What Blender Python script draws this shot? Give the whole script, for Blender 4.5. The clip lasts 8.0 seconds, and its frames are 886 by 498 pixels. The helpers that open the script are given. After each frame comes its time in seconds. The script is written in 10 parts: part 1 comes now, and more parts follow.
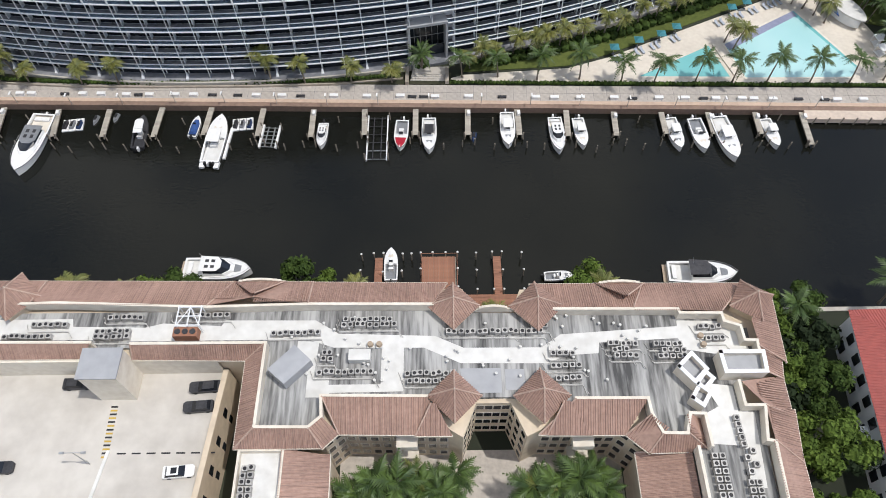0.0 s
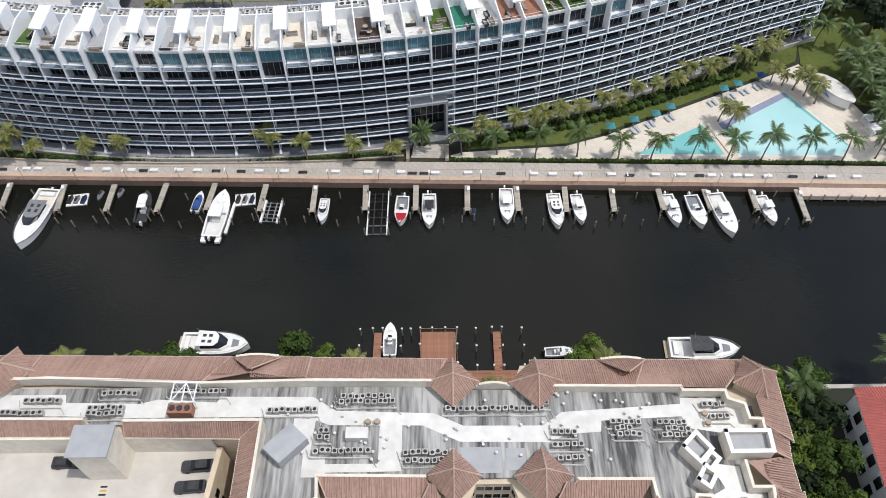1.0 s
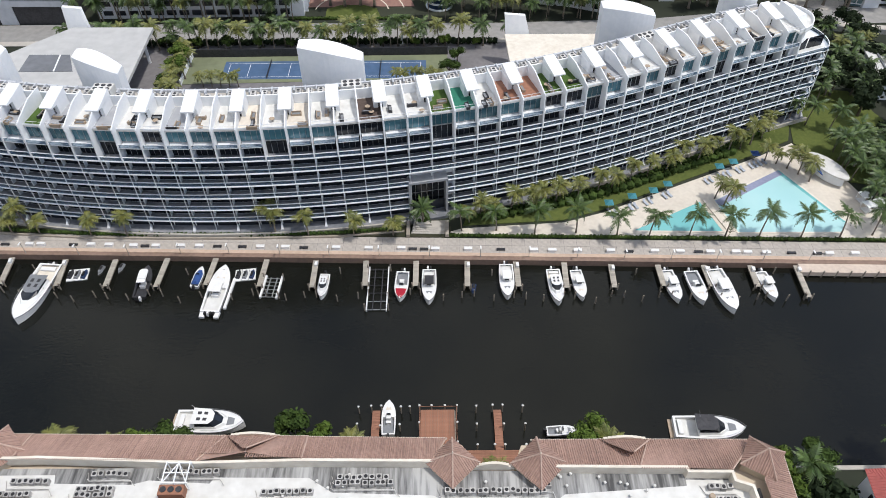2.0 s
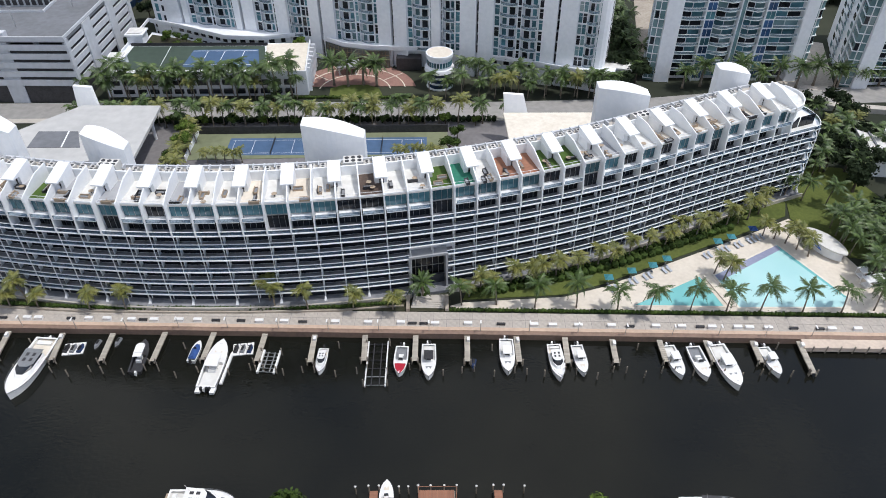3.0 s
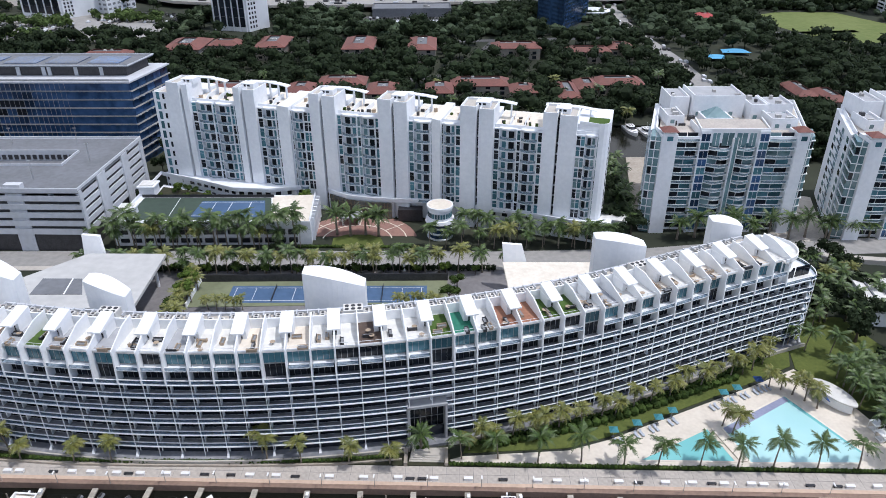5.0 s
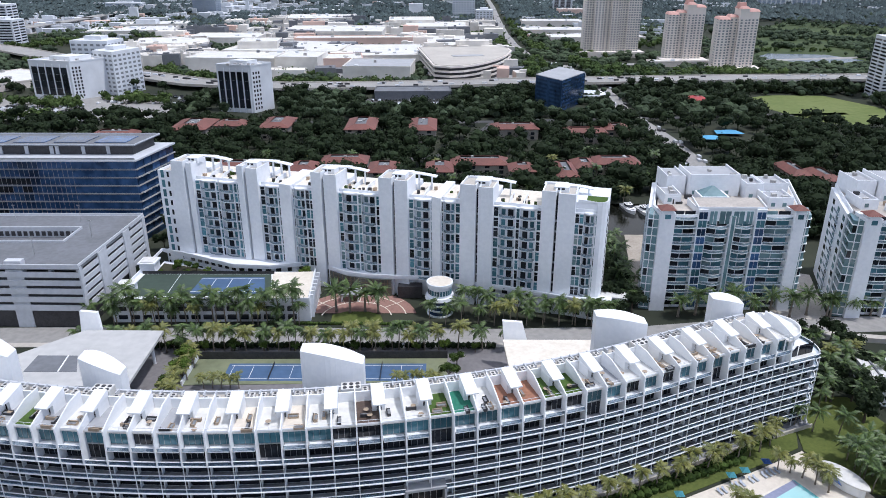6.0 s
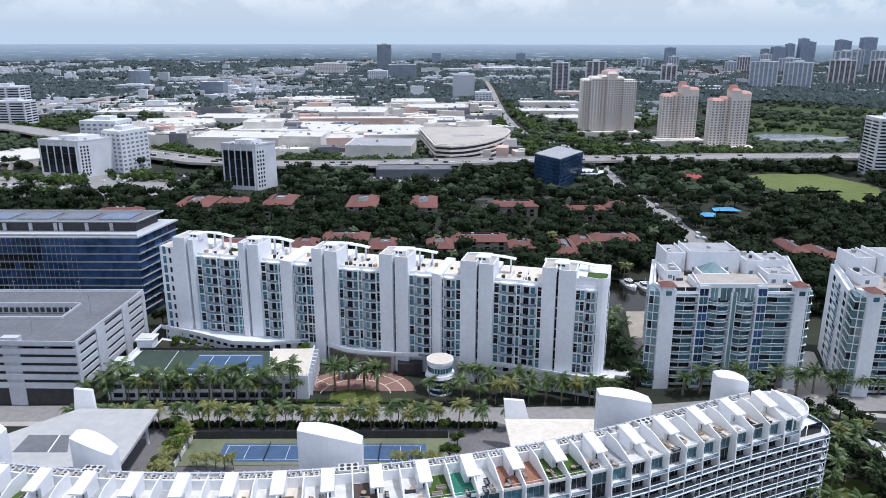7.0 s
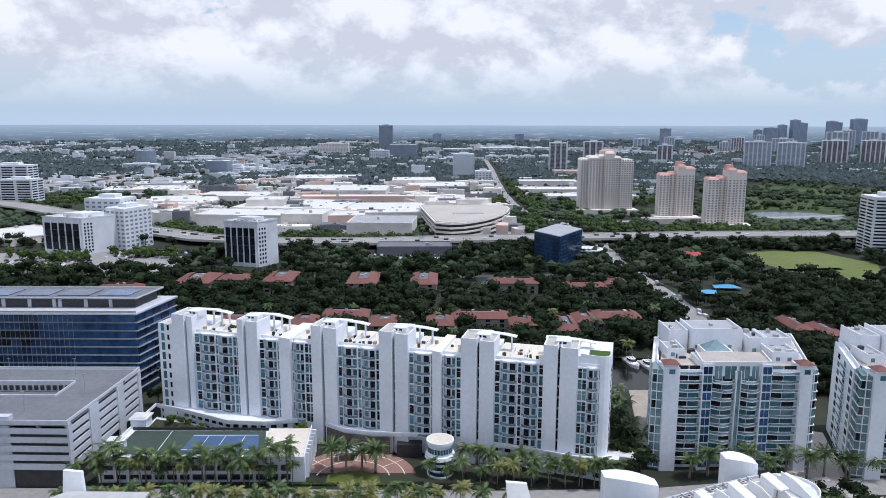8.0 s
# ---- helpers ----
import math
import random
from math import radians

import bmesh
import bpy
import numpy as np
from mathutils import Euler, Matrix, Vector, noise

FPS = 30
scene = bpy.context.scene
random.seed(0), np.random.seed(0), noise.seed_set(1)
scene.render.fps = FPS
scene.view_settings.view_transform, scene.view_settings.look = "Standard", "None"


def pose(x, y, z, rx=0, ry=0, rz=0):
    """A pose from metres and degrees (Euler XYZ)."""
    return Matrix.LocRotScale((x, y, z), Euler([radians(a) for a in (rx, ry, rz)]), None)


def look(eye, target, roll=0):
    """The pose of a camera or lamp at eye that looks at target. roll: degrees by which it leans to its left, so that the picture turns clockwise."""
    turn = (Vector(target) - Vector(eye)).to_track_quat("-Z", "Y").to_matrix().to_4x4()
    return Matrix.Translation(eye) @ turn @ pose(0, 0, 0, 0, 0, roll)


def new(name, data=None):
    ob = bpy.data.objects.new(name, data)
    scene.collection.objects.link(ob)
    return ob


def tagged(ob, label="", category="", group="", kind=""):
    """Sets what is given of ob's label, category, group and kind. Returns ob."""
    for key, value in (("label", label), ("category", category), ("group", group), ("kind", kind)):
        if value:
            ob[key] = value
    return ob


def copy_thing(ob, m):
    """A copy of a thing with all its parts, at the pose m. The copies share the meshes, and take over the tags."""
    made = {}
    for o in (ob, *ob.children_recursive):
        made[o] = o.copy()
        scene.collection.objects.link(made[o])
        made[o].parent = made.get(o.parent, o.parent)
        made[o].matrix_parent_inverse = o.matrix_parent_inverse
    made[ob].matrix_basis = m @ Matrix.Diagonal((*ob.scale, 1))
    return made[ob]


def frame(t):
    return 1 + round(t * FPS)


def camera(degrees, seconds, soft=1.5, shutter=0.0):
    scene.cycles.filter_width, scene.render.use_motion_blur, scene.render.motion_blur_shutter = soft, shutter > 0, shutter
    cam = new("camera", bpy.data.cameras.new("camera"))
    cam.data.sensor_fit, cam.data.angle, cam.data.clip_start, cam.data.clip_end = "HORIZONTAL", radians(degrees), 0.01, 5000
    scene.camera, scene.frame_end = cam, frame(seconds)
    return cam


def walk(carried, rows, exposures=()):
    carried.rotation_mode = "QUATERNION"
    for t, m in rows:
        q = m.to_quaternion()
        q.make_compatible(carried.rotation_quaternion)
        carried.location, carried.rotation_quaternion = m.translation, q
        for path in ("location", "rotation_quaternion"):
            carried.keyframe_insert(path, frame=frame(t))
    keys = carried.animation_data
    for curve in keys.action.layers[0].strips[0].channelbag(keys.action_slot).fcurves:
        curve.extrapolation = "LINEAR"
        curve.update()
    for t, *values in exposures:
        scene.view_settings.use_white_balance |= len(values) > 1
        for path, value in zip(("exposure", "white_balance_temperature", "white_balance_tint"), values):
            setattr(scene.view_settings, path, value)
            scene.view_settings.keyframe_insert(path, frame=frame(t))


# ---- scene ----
cam = camera(63.72, 8.0, soft=0.9)
EYE_Z = 120.0
YAW = (0.0002576, -0.004403, 0.0332489, -0.1334883, 0.1465851)
PITCH = (-0.0016946, 0.0317642, -0.1709421, 6.2289923, -58.2478754)
ROLL = (-0.00044, 0.0066263, -0.0417303, 0.26063, -0.8632757)


def poly(c, t):
    v = 0.0
    for k in c:
        v = v * t + k
    return v


# small departures of the gimbal from its glide: seconds, yaw, pitch, roll
SWAY = ((0.0, -0.007, 0.063, 0.019), (0.5, -0.056, -0.029, 0.061), (1.0, -0.014, -0.074, 0.039), (1.5, 0.004, 0.009, -0.003), (3.0, 0.005, 0.072, 0.004), (3.5, -0.003, 0.030, -0.002), (4.0, 0.013, -0.058, -0.018), (4.5, 0.014, -0.063, -0.028), (6.0, -0.009, 0.030, -0.009), (6.5, 0.003, 0.036, -0.036), (7.0, 0.010, -0.015, -0.058), (7.5, 0.003, -0.081, -0.048), (8.0, -0.009, -0.004, -0.013))


def eye_pose(t):
    s = t / 8.0
    dy, dp, dr = (float(np.interp(t, [q[0] for q in SWAY], [q[k] for q in SWAY])) for k in (1, 2, 3))
    p, y, r = radians(poly(PITCH, t) + dp), radians(poly(YAW, t) + dy), poly(ROLL, t) + dr
    e = Vector((0.851 * s - 0.441 * s * s, 1.208 * s + 0.675 * s * s, EYE_Z + 0.182 * s - 0.431 * s * s))
    return look(e, e + Vector((-math.sin(y) * math.cos(p), math.cos(y) * math.cos(p), math.sin(p))), r)


walk(cam, [(k * 0.5, eye_pose(k * 0.5)) for k in range(17)], exposures=[(0.0, -0.02, 6450, 10), (3.5, 0.02, 6250, 11), (6.0, 0.06, 5950, 13), (8.0, -0.06, 5900, 13)])

# ---- world and sun ----
SUN = Vector((0.40, -0.06, 1.0)).normalized()
world = bpy.data.worlds.new("sky")
scene.world = world
world.use_nodes = True
wn, wl = world.node_tree.nodes, world.node_tree.links
wn.clear()


def wnode(kind, **inputs):
    n = wn.new(kind)
    for k, v in inputs.items():
        n.inputs[k.replace("_", " ")].default_value = v
    return n


w_out = wn.new("ShaderNodeOutputWorld")
w_bg = wnode("ShaderNodeBackground", Strength=0.15)
w_sky = wn.new("ShaderNodeTexSky")
w_sky.sky_type = "NISHITA"
w_sky.sun_disc = False
w_sky.sun_elevation = math.asin(SUN.z)
w_sky.sun_rotation = math.atan2(SUN.x, SUN.y)
w_sky.air_density, w_sky.dust_density, w_sky.ozone_density = 1.0, 1.4, 1.5
w_co = wn.new("ShaderNodeTexCoord")
w_map = wn.new("ShaderNodeMapping")
w_map.inputs["Location"].default_value = (3.1, 0.4, 1.55)
w_map.inputs["Scale"].default_value = (3.4, 3.4, 5.2)
w_noise = wnode("ShaderNodeTexNoise", Scale=1.9, Detail=12.0, Roughness=0.60, Distortion=0.1)
w_ramp = wn.new("ShaderNodeValToRGB")
w_ramp.color_ramp.elements[0].position, w_ramp.color_ramp.elements[1].position = 0.50, 0.545
w_sep = wn.new("ShaderNodeSeparateXYZ")
w_low = wn.new("ShaderNodeMapRange")
w_low.inputs["From Min"].default_value, w_low.inputs["From Max"].default_value = 0.02, 0.085
w_mul = wn.new("ShaderNodeMath")
w_mul.operation = "MULTIPLY"
w_up = wn.new("ShaderNodeMapping")
w_up.inputs["Location"].default_value = (3.1, 0.4, 1.70)
w_up.inputs["Scale"].default_value = (3.4, 3.4, 5.2)
w_noise2 = wnode("ShaderNodeTexNoise", Scale=1.9, Detail=12.0, Roughness=0.60, Distortion=0.1)
w_lit = wn.new("ShaderNodeMath")
w_lit.operation = "SUBTRACT"
w_lr = wn.new("ShaderNodeMapRange")
w_lr.inputs["From Min"].default_value, w_lr.inputs["From Max"].default_value = -0.06, 0.07
w_side = wn.new("ShaderNodeMapRange")
w_side.inputs["From Min"].default_value, w_side.inputs["From Max"].default_value = 0.26, 0.46
w_side.inputs["To Min"].default_value, w_side.inputs["To Max"].default_value = 0.0, -0.13
w_add2 = wn.new("ShaderNodeMath")
w_add2.operation = "ADD"
w_cramp = wn.new("ShaderNodeValToRGB")
w_cramp.color_ramp.elements[0].position, w_cramp.color_ramp.elements[1].position = 0.0, 1.0
w_cramp.color_ramp.elements[0].color = (4.5, 4.65, 4.95, 1)
w_cramp.color_ramp.elements[1].color = (6.5, 6.5, 6.55, 1)
w_mix = wn.new("ShaderNodeMix")
w_mix.data_type = "RGBA"
w_haze = wn.new("ShaderNodeMix")
w_haze.data_type = "RGBA"
w_haze.inputs[7].default_value = (3.75, 4.55, 5.3, 1)
w_hz = wn.new("ShaderNodeMapRange")
w_hz.inputs["From Min"].default_value, w_hz.inputs["From Max"].default_value = 0.0, 0.22
w_hz.inputs["To Min"].default_value, w_hz.inputs["To Max"].default_value = 0.95, 0.0
wl.new(w_co.outputs["Generated"], w_map.inputs["Vector"])
wl.new(w_map.outputs["Vector"], w_noise.inputs["Vector"])
wl.new(w_co.outputs["Generated"], w_up.inputs["Vector"])
wl.new(w_up.outputs["Vector"], w_noise2.inputs["Vector"])
wl.new(w_noise.outputs[0], w_lit.inputs[0])
wl.new(w_noise2.outputs[0], w_lit.inputs[1])
w_near = wn.new("ShaderNodeMapRange")
w_near.inputs["From Min"].default_value, w_near.inputs["From Max"].default_value = 0.08, 0.45
w_near.inputs["To Min"].default_value, w_near.inputs["To Max"].default_value = 0.17, 0.05
w_add = wn.new("ShaderNodeMath")
w_add.operation = "ADD"
wl.new(w_sep.outputs["Z"], w_near.inputs["Value"])
wl.new(w_noise.outputs[0], w_add.inputs[0])
wl.new(w_near.outputs[0], w_add.inputs[1])
wl.new(w_sep.outputs["X"], w_side.inputs["Value"])
wl.new(w_add.outputs[0], w_add2.inputs[0])
wl.new(w_side.outputs[0], w_add2.inputs[1])
wl.new(w_add2.outputs[0], w_ramp.inputs["Fac"])
wl.new(w_lit.outputs[0], w_lr.inputs["Value"])
wl.new(w_lr.outputs[0], w_cramp.inputs["Fac"])
wl.new(w_co.outputs["Generated"], w_sep.inputs[0])
wl.new(w_sep.outputs["Z"], w_low.inputs["Value"])
wl.new(w_sep.outputs["Z"], w_hz.inputs["Value"])
wl.new(w_ramp.outputs[0], w_mul.inputs[0])
wl.new(w_low.outputs[0], w_mul.inputs[1])
wl.new(w_hz.outputs[0], w_haze.inputs[0])
wl.new(w_sky.outputs[0], w_haze.inputs[6])
wl.new(w_mul.outputs[0], w_mix.inputs[0])
wl.new(w_haze.outputs[2], w_mix.inputs[6])
wl.new(w_cramp.outputs[0], w_mix.inputs[7])
wl.new(w_mix.outputs[2], w_bg.inputs["Color"])
wl.new(w_bg.outputs[0], w_out.inputs[0])

sun = new("sun", bpy.data.lights.new("sun", "SUN"))
sun.data.energy, sun.data.angle, sun.data.color = 2.7, radians(0.5), (1.0, 0.955, 0.89)
sun.matrix_world = look(SUN * 300, (0, 0, 0))


# ---- materials ----
def material(name, a, b=None, rough=0.6, metal=0.0, grain=1.5, stain=0.12, bump=0.0, bscale=8.0, island=0.0, rand=0.0, spec=0.5, stretch=(1, 1, 1), contrast=0.25):
    """Two colours mixed by a fine and a coarse noise (grain, stain: cycles per metre), varied per island or object."""
    m = bpy.data.materials.new(name)
    m.use_nodes = True
    n, l = m.node_tree.nodes, m.node_tree.links
    p = n["Principled BSDF"]
    p.inputs["Roughness"].default_value, p.inputs["Metallic"].default_value = rough, metal
    p.inputs["Specular IOR Level"].default_value = spec
    b = b or tuple(v * 0.75 for v in a)
    co = n.new("ShaderNodeTexCoord")
    mp = n.new("ShaderNodeMapping")
    mp.inputs["Scale"].default_value = stretch
    l.new(co.outputs["Object"], mp.inputs["Vector"])
    n1, n2 = n.new("ShaderNodeTexNoise"), n.new("ShaderNodeTexNoise")
    n1.inputs["Scale"].default_value, n1.inputs["Detail"].default_value = grain, 5
    n2.inputs["Scale"].default_value, n2.inputs["Detail"].default_value = stain, 4
    l.new(mp.outputs[0], n1.inputs["Vector"])
    l.new(mp.outputs[0], n2.inputs["Vector"])
    ad = n.new("ShaderNodeMath")
    ad.operation = "ADD"
    l.new(n1.outputs[0], ad.inputs[0])
    l.new(n2.outputs[0], ad.inputs[1])
    mr = n.new("ShaderNodeMapRange")
    mr.inputs["From Min"].default_value, mr.inputs["From Max"].default_value = 1 - contrast, 1 + contrast
    l.new(ad.outputs[0], mr.inputs["Value"])
    mx = n.new("ShaderNodeMix")
    mx.data_type = "RGBA"
    mx.inputs[6].default_value, mx.inputs[7].default_value = (*b, 1), (*a, 1)
    l.new(mr.outputs[0], mx.inputs[0])
    last = mx.outputs[2]
    if island or rand:
        src = n.new("ShaderNodeNewGeometry").outputs["Random Per Island"] if island else n.new("ShaderNodeObjectInfo").outputs["Random"]
        k = island or rand
        r2 = n.new("ShaderNodeMapRange")
        r2.inputs["To Min"].default_value, r2.inputs["To Max"].default_value = 1 - k, 1 + k
        l.new(src, r2.inputs["Value"])
        hs = n.new("ShaderNodeHueSaturation")
        l.new(r2.outputs[0], hs.inputs["Value"])
        l.new(last, hs.inputs["Color"])
        last = hs.outputs[0]
    l.new(last, p.inputs["Base Color"])
    if bump:
        bn, bp = n.new("ShaderNodeTexNoise"), n.new("ShaderNodeBump")
        bn.inputs["Scale"].default_value, bn.inputs["Detail"].default_value = bscale, 5
        bp.inputs["Strength"].default_value, bp.inputs["Distance"].default_value = bump, 0.05
        l.new(mp.outputs[0], bn.inputs["Vector"])
        l.new(bn.outputs[0], bp.inputs["Height"])
        l.new(bp.outputs[0], p.inputs["Normal"])
    return m


WHITE = material("white_stucco", (0.84, 0.85, 0.86), (0.76, 0.78, 0.80), 0.7, grain=0.8, stain=0.08, bump=0.1)
TOWER_WHITE = material("pale_grey_white_stucco", (0.82, 0.84, 0.87), (0.72, 0.745, 0.78), 0.7, grain=0.8, stain=0.08, bump=0.1)
WHITE_ROOF = material("white_roof_coating", (0.76, 0.76, 0.74), (0.55, 0.54, 0.51), 0.6, grain=0.6, stain=0.1, bump=0.1, contrast=0.35)
WHITE_GLOSS = material("white_gelcoat", (0.82, 0.82, 0.81), (0.74, 0.74, 0.73), 0.25, grain=1.0, stain=0.3)
CREAM = material("cream_stucco", (0.66, 0.56, 0.43), (0.54, 0.45, 0.34), 0.8, grain=0.7, stain=0.1, bump=0.1)
CREAM_LIGHT = material("pale_cream_trim", (0.76, 0.71, 0.62), (0.64, 0.58, 0.49), 0.8, grain=0.8, stain=0.1)
TILE_CAP = material("pale_ridge_tile", (0.52, 0.38, 0.31), (0.40, 0.28, 0.23), 0.75, grain=1.6, stain=0.15)
TILE = material("terracotta_barrel_tile", (0.40, 0.262, 0.21), (0.28, 0.18, 0.145), 0.75, grain=1.6, stain=0.15, island=0.22, contrast=0.3)
TILE_BRIGHT = material("bright_red_tile", (0.40, 0.10, 0.085), (0.31, 0.08, 0.07), 0.7, grain=0.8, stain=0.08)
# clay red dimmed in its colour for cloud shade over the houses
TILE_RED = material("shade_dimmed_clay_tile", (0.20, 0.075, 0.06), (0.13, 0.055, 0.045), 0.75, grain=0.8, stain=0.08, island=0.15)
DECK_GREY = material("weathered_roof_membrane", (0.44, 0.44, 0.43), (0.07, 0.07, 0.07), 0.8, grain=1.6, stain=0.22, stretch=(1.0, 0.10, 1), contrast=0.22, bump=0.1)
SLATE = material("grey_painted_plate", (0.40, 0.41, 0.43), (0.32, 0.33, 0.35), 0.6, grain=0.5, stain=0.1)
CONCRETE = material("pale_concrete", (0.52, 0.49, 0.44), (0.41, 0.38, 0.34), 0.8, grain=0.7, stain=0.06, bump=0.1, contrast=0.3)
# white paint greyed in its colour for cloud shade on the garage
WHITE_SHADED = material("shade_greyed_white_paint", (0.57, 0.59, 0.63), (0.47, 0.49, 0.52), 0.75, grain=0.6, stain=0.06)
CANOPY_GREY = material("grey_white_roof_membrane", (0.50, 0.50, 0.49), (0.42, 0.42, 0.415), 0.75, grain=0.4, stain=0.08)
# concrete grey lowered to include the cloud shade on the garage roof
CONCRETE_GREY = material("grey_concrete", (0.175, 0.185, 0.205), (0.13, 0.138, 0.15), 0.8, grain=0.6, stain=0.08, bump=0.1)
GARAGE_FLOOR = material("garage_deck_concrete", (0.60, 0.57, 0.52), (0.45, 0.42, 0.38), 0.8, grain=0.35, stain=0.05, contrast=0.3, bump=0.1)
PAVER = material("pale_stone_paver", (0.52, 0.475, 0.425), (0.38, 0.345, 0.31), 0.8, grain=1.2, stain=0.15, rand=0.06)
PAVER_PINK = material("pink_sandstone_paver", (0.62, 0.52, 0.43), (0.50, 0.41, 0.34), 0.8, grain=1.2, stain=0.2)
BRICK_PLAZA = material("brick_red_paver", (0.33, 0.19, 0.155), (0.25, 0.14, 0.115), 0.8, grain=1.4, stain=0.15)
POOL_DECK = material("cream_travertine", (0.70, 0.64, 0.55), (0.60, 0.54, 0.46), 0.7, grain=1.0, stain=0.12, rand=0.05)
WOOD_RED = material("red_brown_composite_deck", (0.33, 0.155, 0.095), (0.25, 0.115, 0.07), 0.7, grain=1.5, stain=0.3, rand=0.15)
WOOD_DARK = material("dark_stained_deck", (0.11, 0.075, 0.06), (0.07, 0.05, 0.04), 0.7, grain=1.5, stain=0.3)
WOOD_GREY = material("weathered_dock_plank", (0.46, 0.42, 0.36), (0.34, 0.31, 0.26), 0.8, grain=2.0, stain=0.3, rand=0.15)
PILE = material("wood_piling", (0.30, 0.26, 0.21), (0.17, 0.145, 0.12), 0.9, grain=2.0, stain=0.5)
ASPHALT = material("asphalt", (0.085, 0.085, 0.088), (0.05, 0.05, 0.052), 0.85, grain=0.8, stain=0.06, bump=0.1)
ROAD_PALE = material("sun_bleached_road", (0.34, 0.33, 0.315), (0.25, 0.245, 0.235), 0.85, grain=0.5, stain=0.04)
GRASS = material("lawn_grass", (0.125, 0.150, 0.042), (0.075, 0.098, 0.028), 0.9, grain=1.2, stain=0.1, bump=0.4, contrast=0.3, spec=0.12)
FIELD = material("dry_park_grass", (0.17, 0.20, 0.075), (0.12, 0.155, 0.05), 0.9, grain=0.3, stain=0.02, spec=0.12)
TURF = material("artificial_turf", (0.08, 0.135, 0.036), (0.058, 0.10, 0.026), 0.9, grain=2.0, stain=0.4, spec=0.12)
TURF_TEAL = material("teal_sport_turf", (0.03, 0.20, 0.13), (0.02, 0.15, 0.10), 0.8, grain=1.0, stain=0.3)
COURT_BLUE = material("blue_court_acrylic", (0.07, 0.13, 0.24), (0.05, 0.10, 0.19), 0.7, grain=0.5, stain=0.08)
# court green with the tree shade on it put into the colour
COURT_GREEN = material("shaded_green_court_acrylic", (0.050, 0.078, 0.058), (0.036, 0.058, 0.044), 0.7, grain=0.5, stain=0.08)
HEDGE = material("hedge_leaves", (0.060, 0.095, 0.022), (0.028, 0.050, 0.012), 0.8, grain=2.0, stain=0.3, island=0.3, contrast=0.2, spec=0.12)
# leaf colour taken dark to stand for cloud shade over the woods
FOLIAGE = material("shade_darkened_leaves", (0.024, 0.037, 0.016), (0.012, 0.020, 0.009), 0.8, grain=0.8, stain=0.1, island=0.35, spec=0.12)
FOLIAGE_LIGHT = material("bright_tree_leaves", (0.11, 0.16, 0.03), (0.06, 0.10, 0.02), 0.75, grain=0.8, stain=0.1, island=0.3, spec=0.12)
WOODS = material("far_tree_canopy", (0.064, 0.088, 0.048), (0.034, 0.050, 0.031), 0.85, grain=0.05, stain=0.006, island=0.35, spec=0.12)
FROND = material("palm_frond", (0.085, 0.135, 0.030), (0.030, 0.058, 0.014), 0.5, grain=0.8, stain=0.3, island=0.25, rand=0.0)
# yellow-green frond, brightened in its colour as if in sun
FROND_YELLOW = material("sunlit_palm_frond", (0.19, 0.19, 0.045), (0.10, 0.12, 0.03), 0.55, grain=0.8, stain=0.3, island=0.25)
TRUNK = material("palm_trunk", (0.26, 0.22, 0.17), (0.15, 0.125, 0.10), 0.9, grain=2.0, stain=0.5)
BARK = material("tree_bark", (0.12, 0.09, 0.065), (0.07, 0.055, 0.04), 0.9, grain=2.0, stain=0.5)
GLASS_DARK = material("dark_window_glass", (0.022, 0.027, 0.036), (0.010, 0.012, 0.016), 0.1, grain=0.25, stain=0.05, rand=0.35, spec=0.4)
GLASS_BLUE = material("blue_tinted_glass", (0.10, 0.24, 0.29), (0.04, 0.11, 0.14), 0.1, grain=0.3, stain=0.06, rand=0.4, spec=0.6)
GLASS_OFFICE = material("office_blue_glass", (0.045, 0.10, 0.21), (0.014, 0.035, 0.085), 0.15, grain=0.25, stain=0.05, rand=0.6, spec=0.5)
GLASS_TEAL = material("pale_teal_glass", (0.22, 0.34, 0.36), (0.10, 0.18, 0.20), 0.08, grain=0.2, stain=0.05, rand=0.35, spec=0.9)
BRONZE = material("bronze_mullion", (0.20, 0.15, 0.09), (0.13, 0.10, 0.06), 0.4, 0.5)
RAIL_GLASS = material("glass_railing", (0.15, 0.21, 0.28), (0.08, 0.12, 0.17), 0.08, grain=0.3, stain=0.1, spec=0.5)


def see_through(m, tint, share):
    """Lets part of the light straight through a thin pane."""
    n, l = m.node_tree.nodes, m.node_tree.links
    tr, mx = n.new("ShaderNodeBsdfTransparent"), n.new("ShaderNodeMixShader")
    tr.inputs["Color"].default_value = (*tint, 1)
    mx.inputs[0].default_value = share
    l.new(n["Principled BSDF"].outputs[0], mx.inputs[1])
    l.new(tr.outputs[0], mx.inputs[2])
    l.new(mx.outputs[0], n["Material Output"].inputs["Surface"])


see_through(RAIL_GLASS, (0.80, 0.88, 0.94), 0.62)
RAIL_CLEAR = material("clear_balcony_glass", (0.30, 0.38, 0.42), (0.22, 0.29, 0.33), 0.1, grain=0.3, stain=0.1)
see_through(RAIL_CLEAR, (0.78, 0.86, 0.90), 0.6)
METAL = material("brushed_metal", (0.50, 0.51, 0.52), (0.36, 0.37, 0.38), 0.4, 0.7, grain=2.0, stain=0.5)
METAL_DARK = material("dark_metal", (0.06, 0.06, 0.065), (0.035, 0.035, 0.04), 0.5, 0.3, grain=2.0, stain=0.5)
AC_GREY = material("condenser_casing", (0.50, 0.49, 0.47), (0.33, 0.32, 0.31), 0.6, 0.2, grain=2.0, stain=0.5, rand=0.2)
BLACK = material("black_rubber", (0.02, 0.02, 0.022), (0.012, 0.012, 0.014), 0.6)
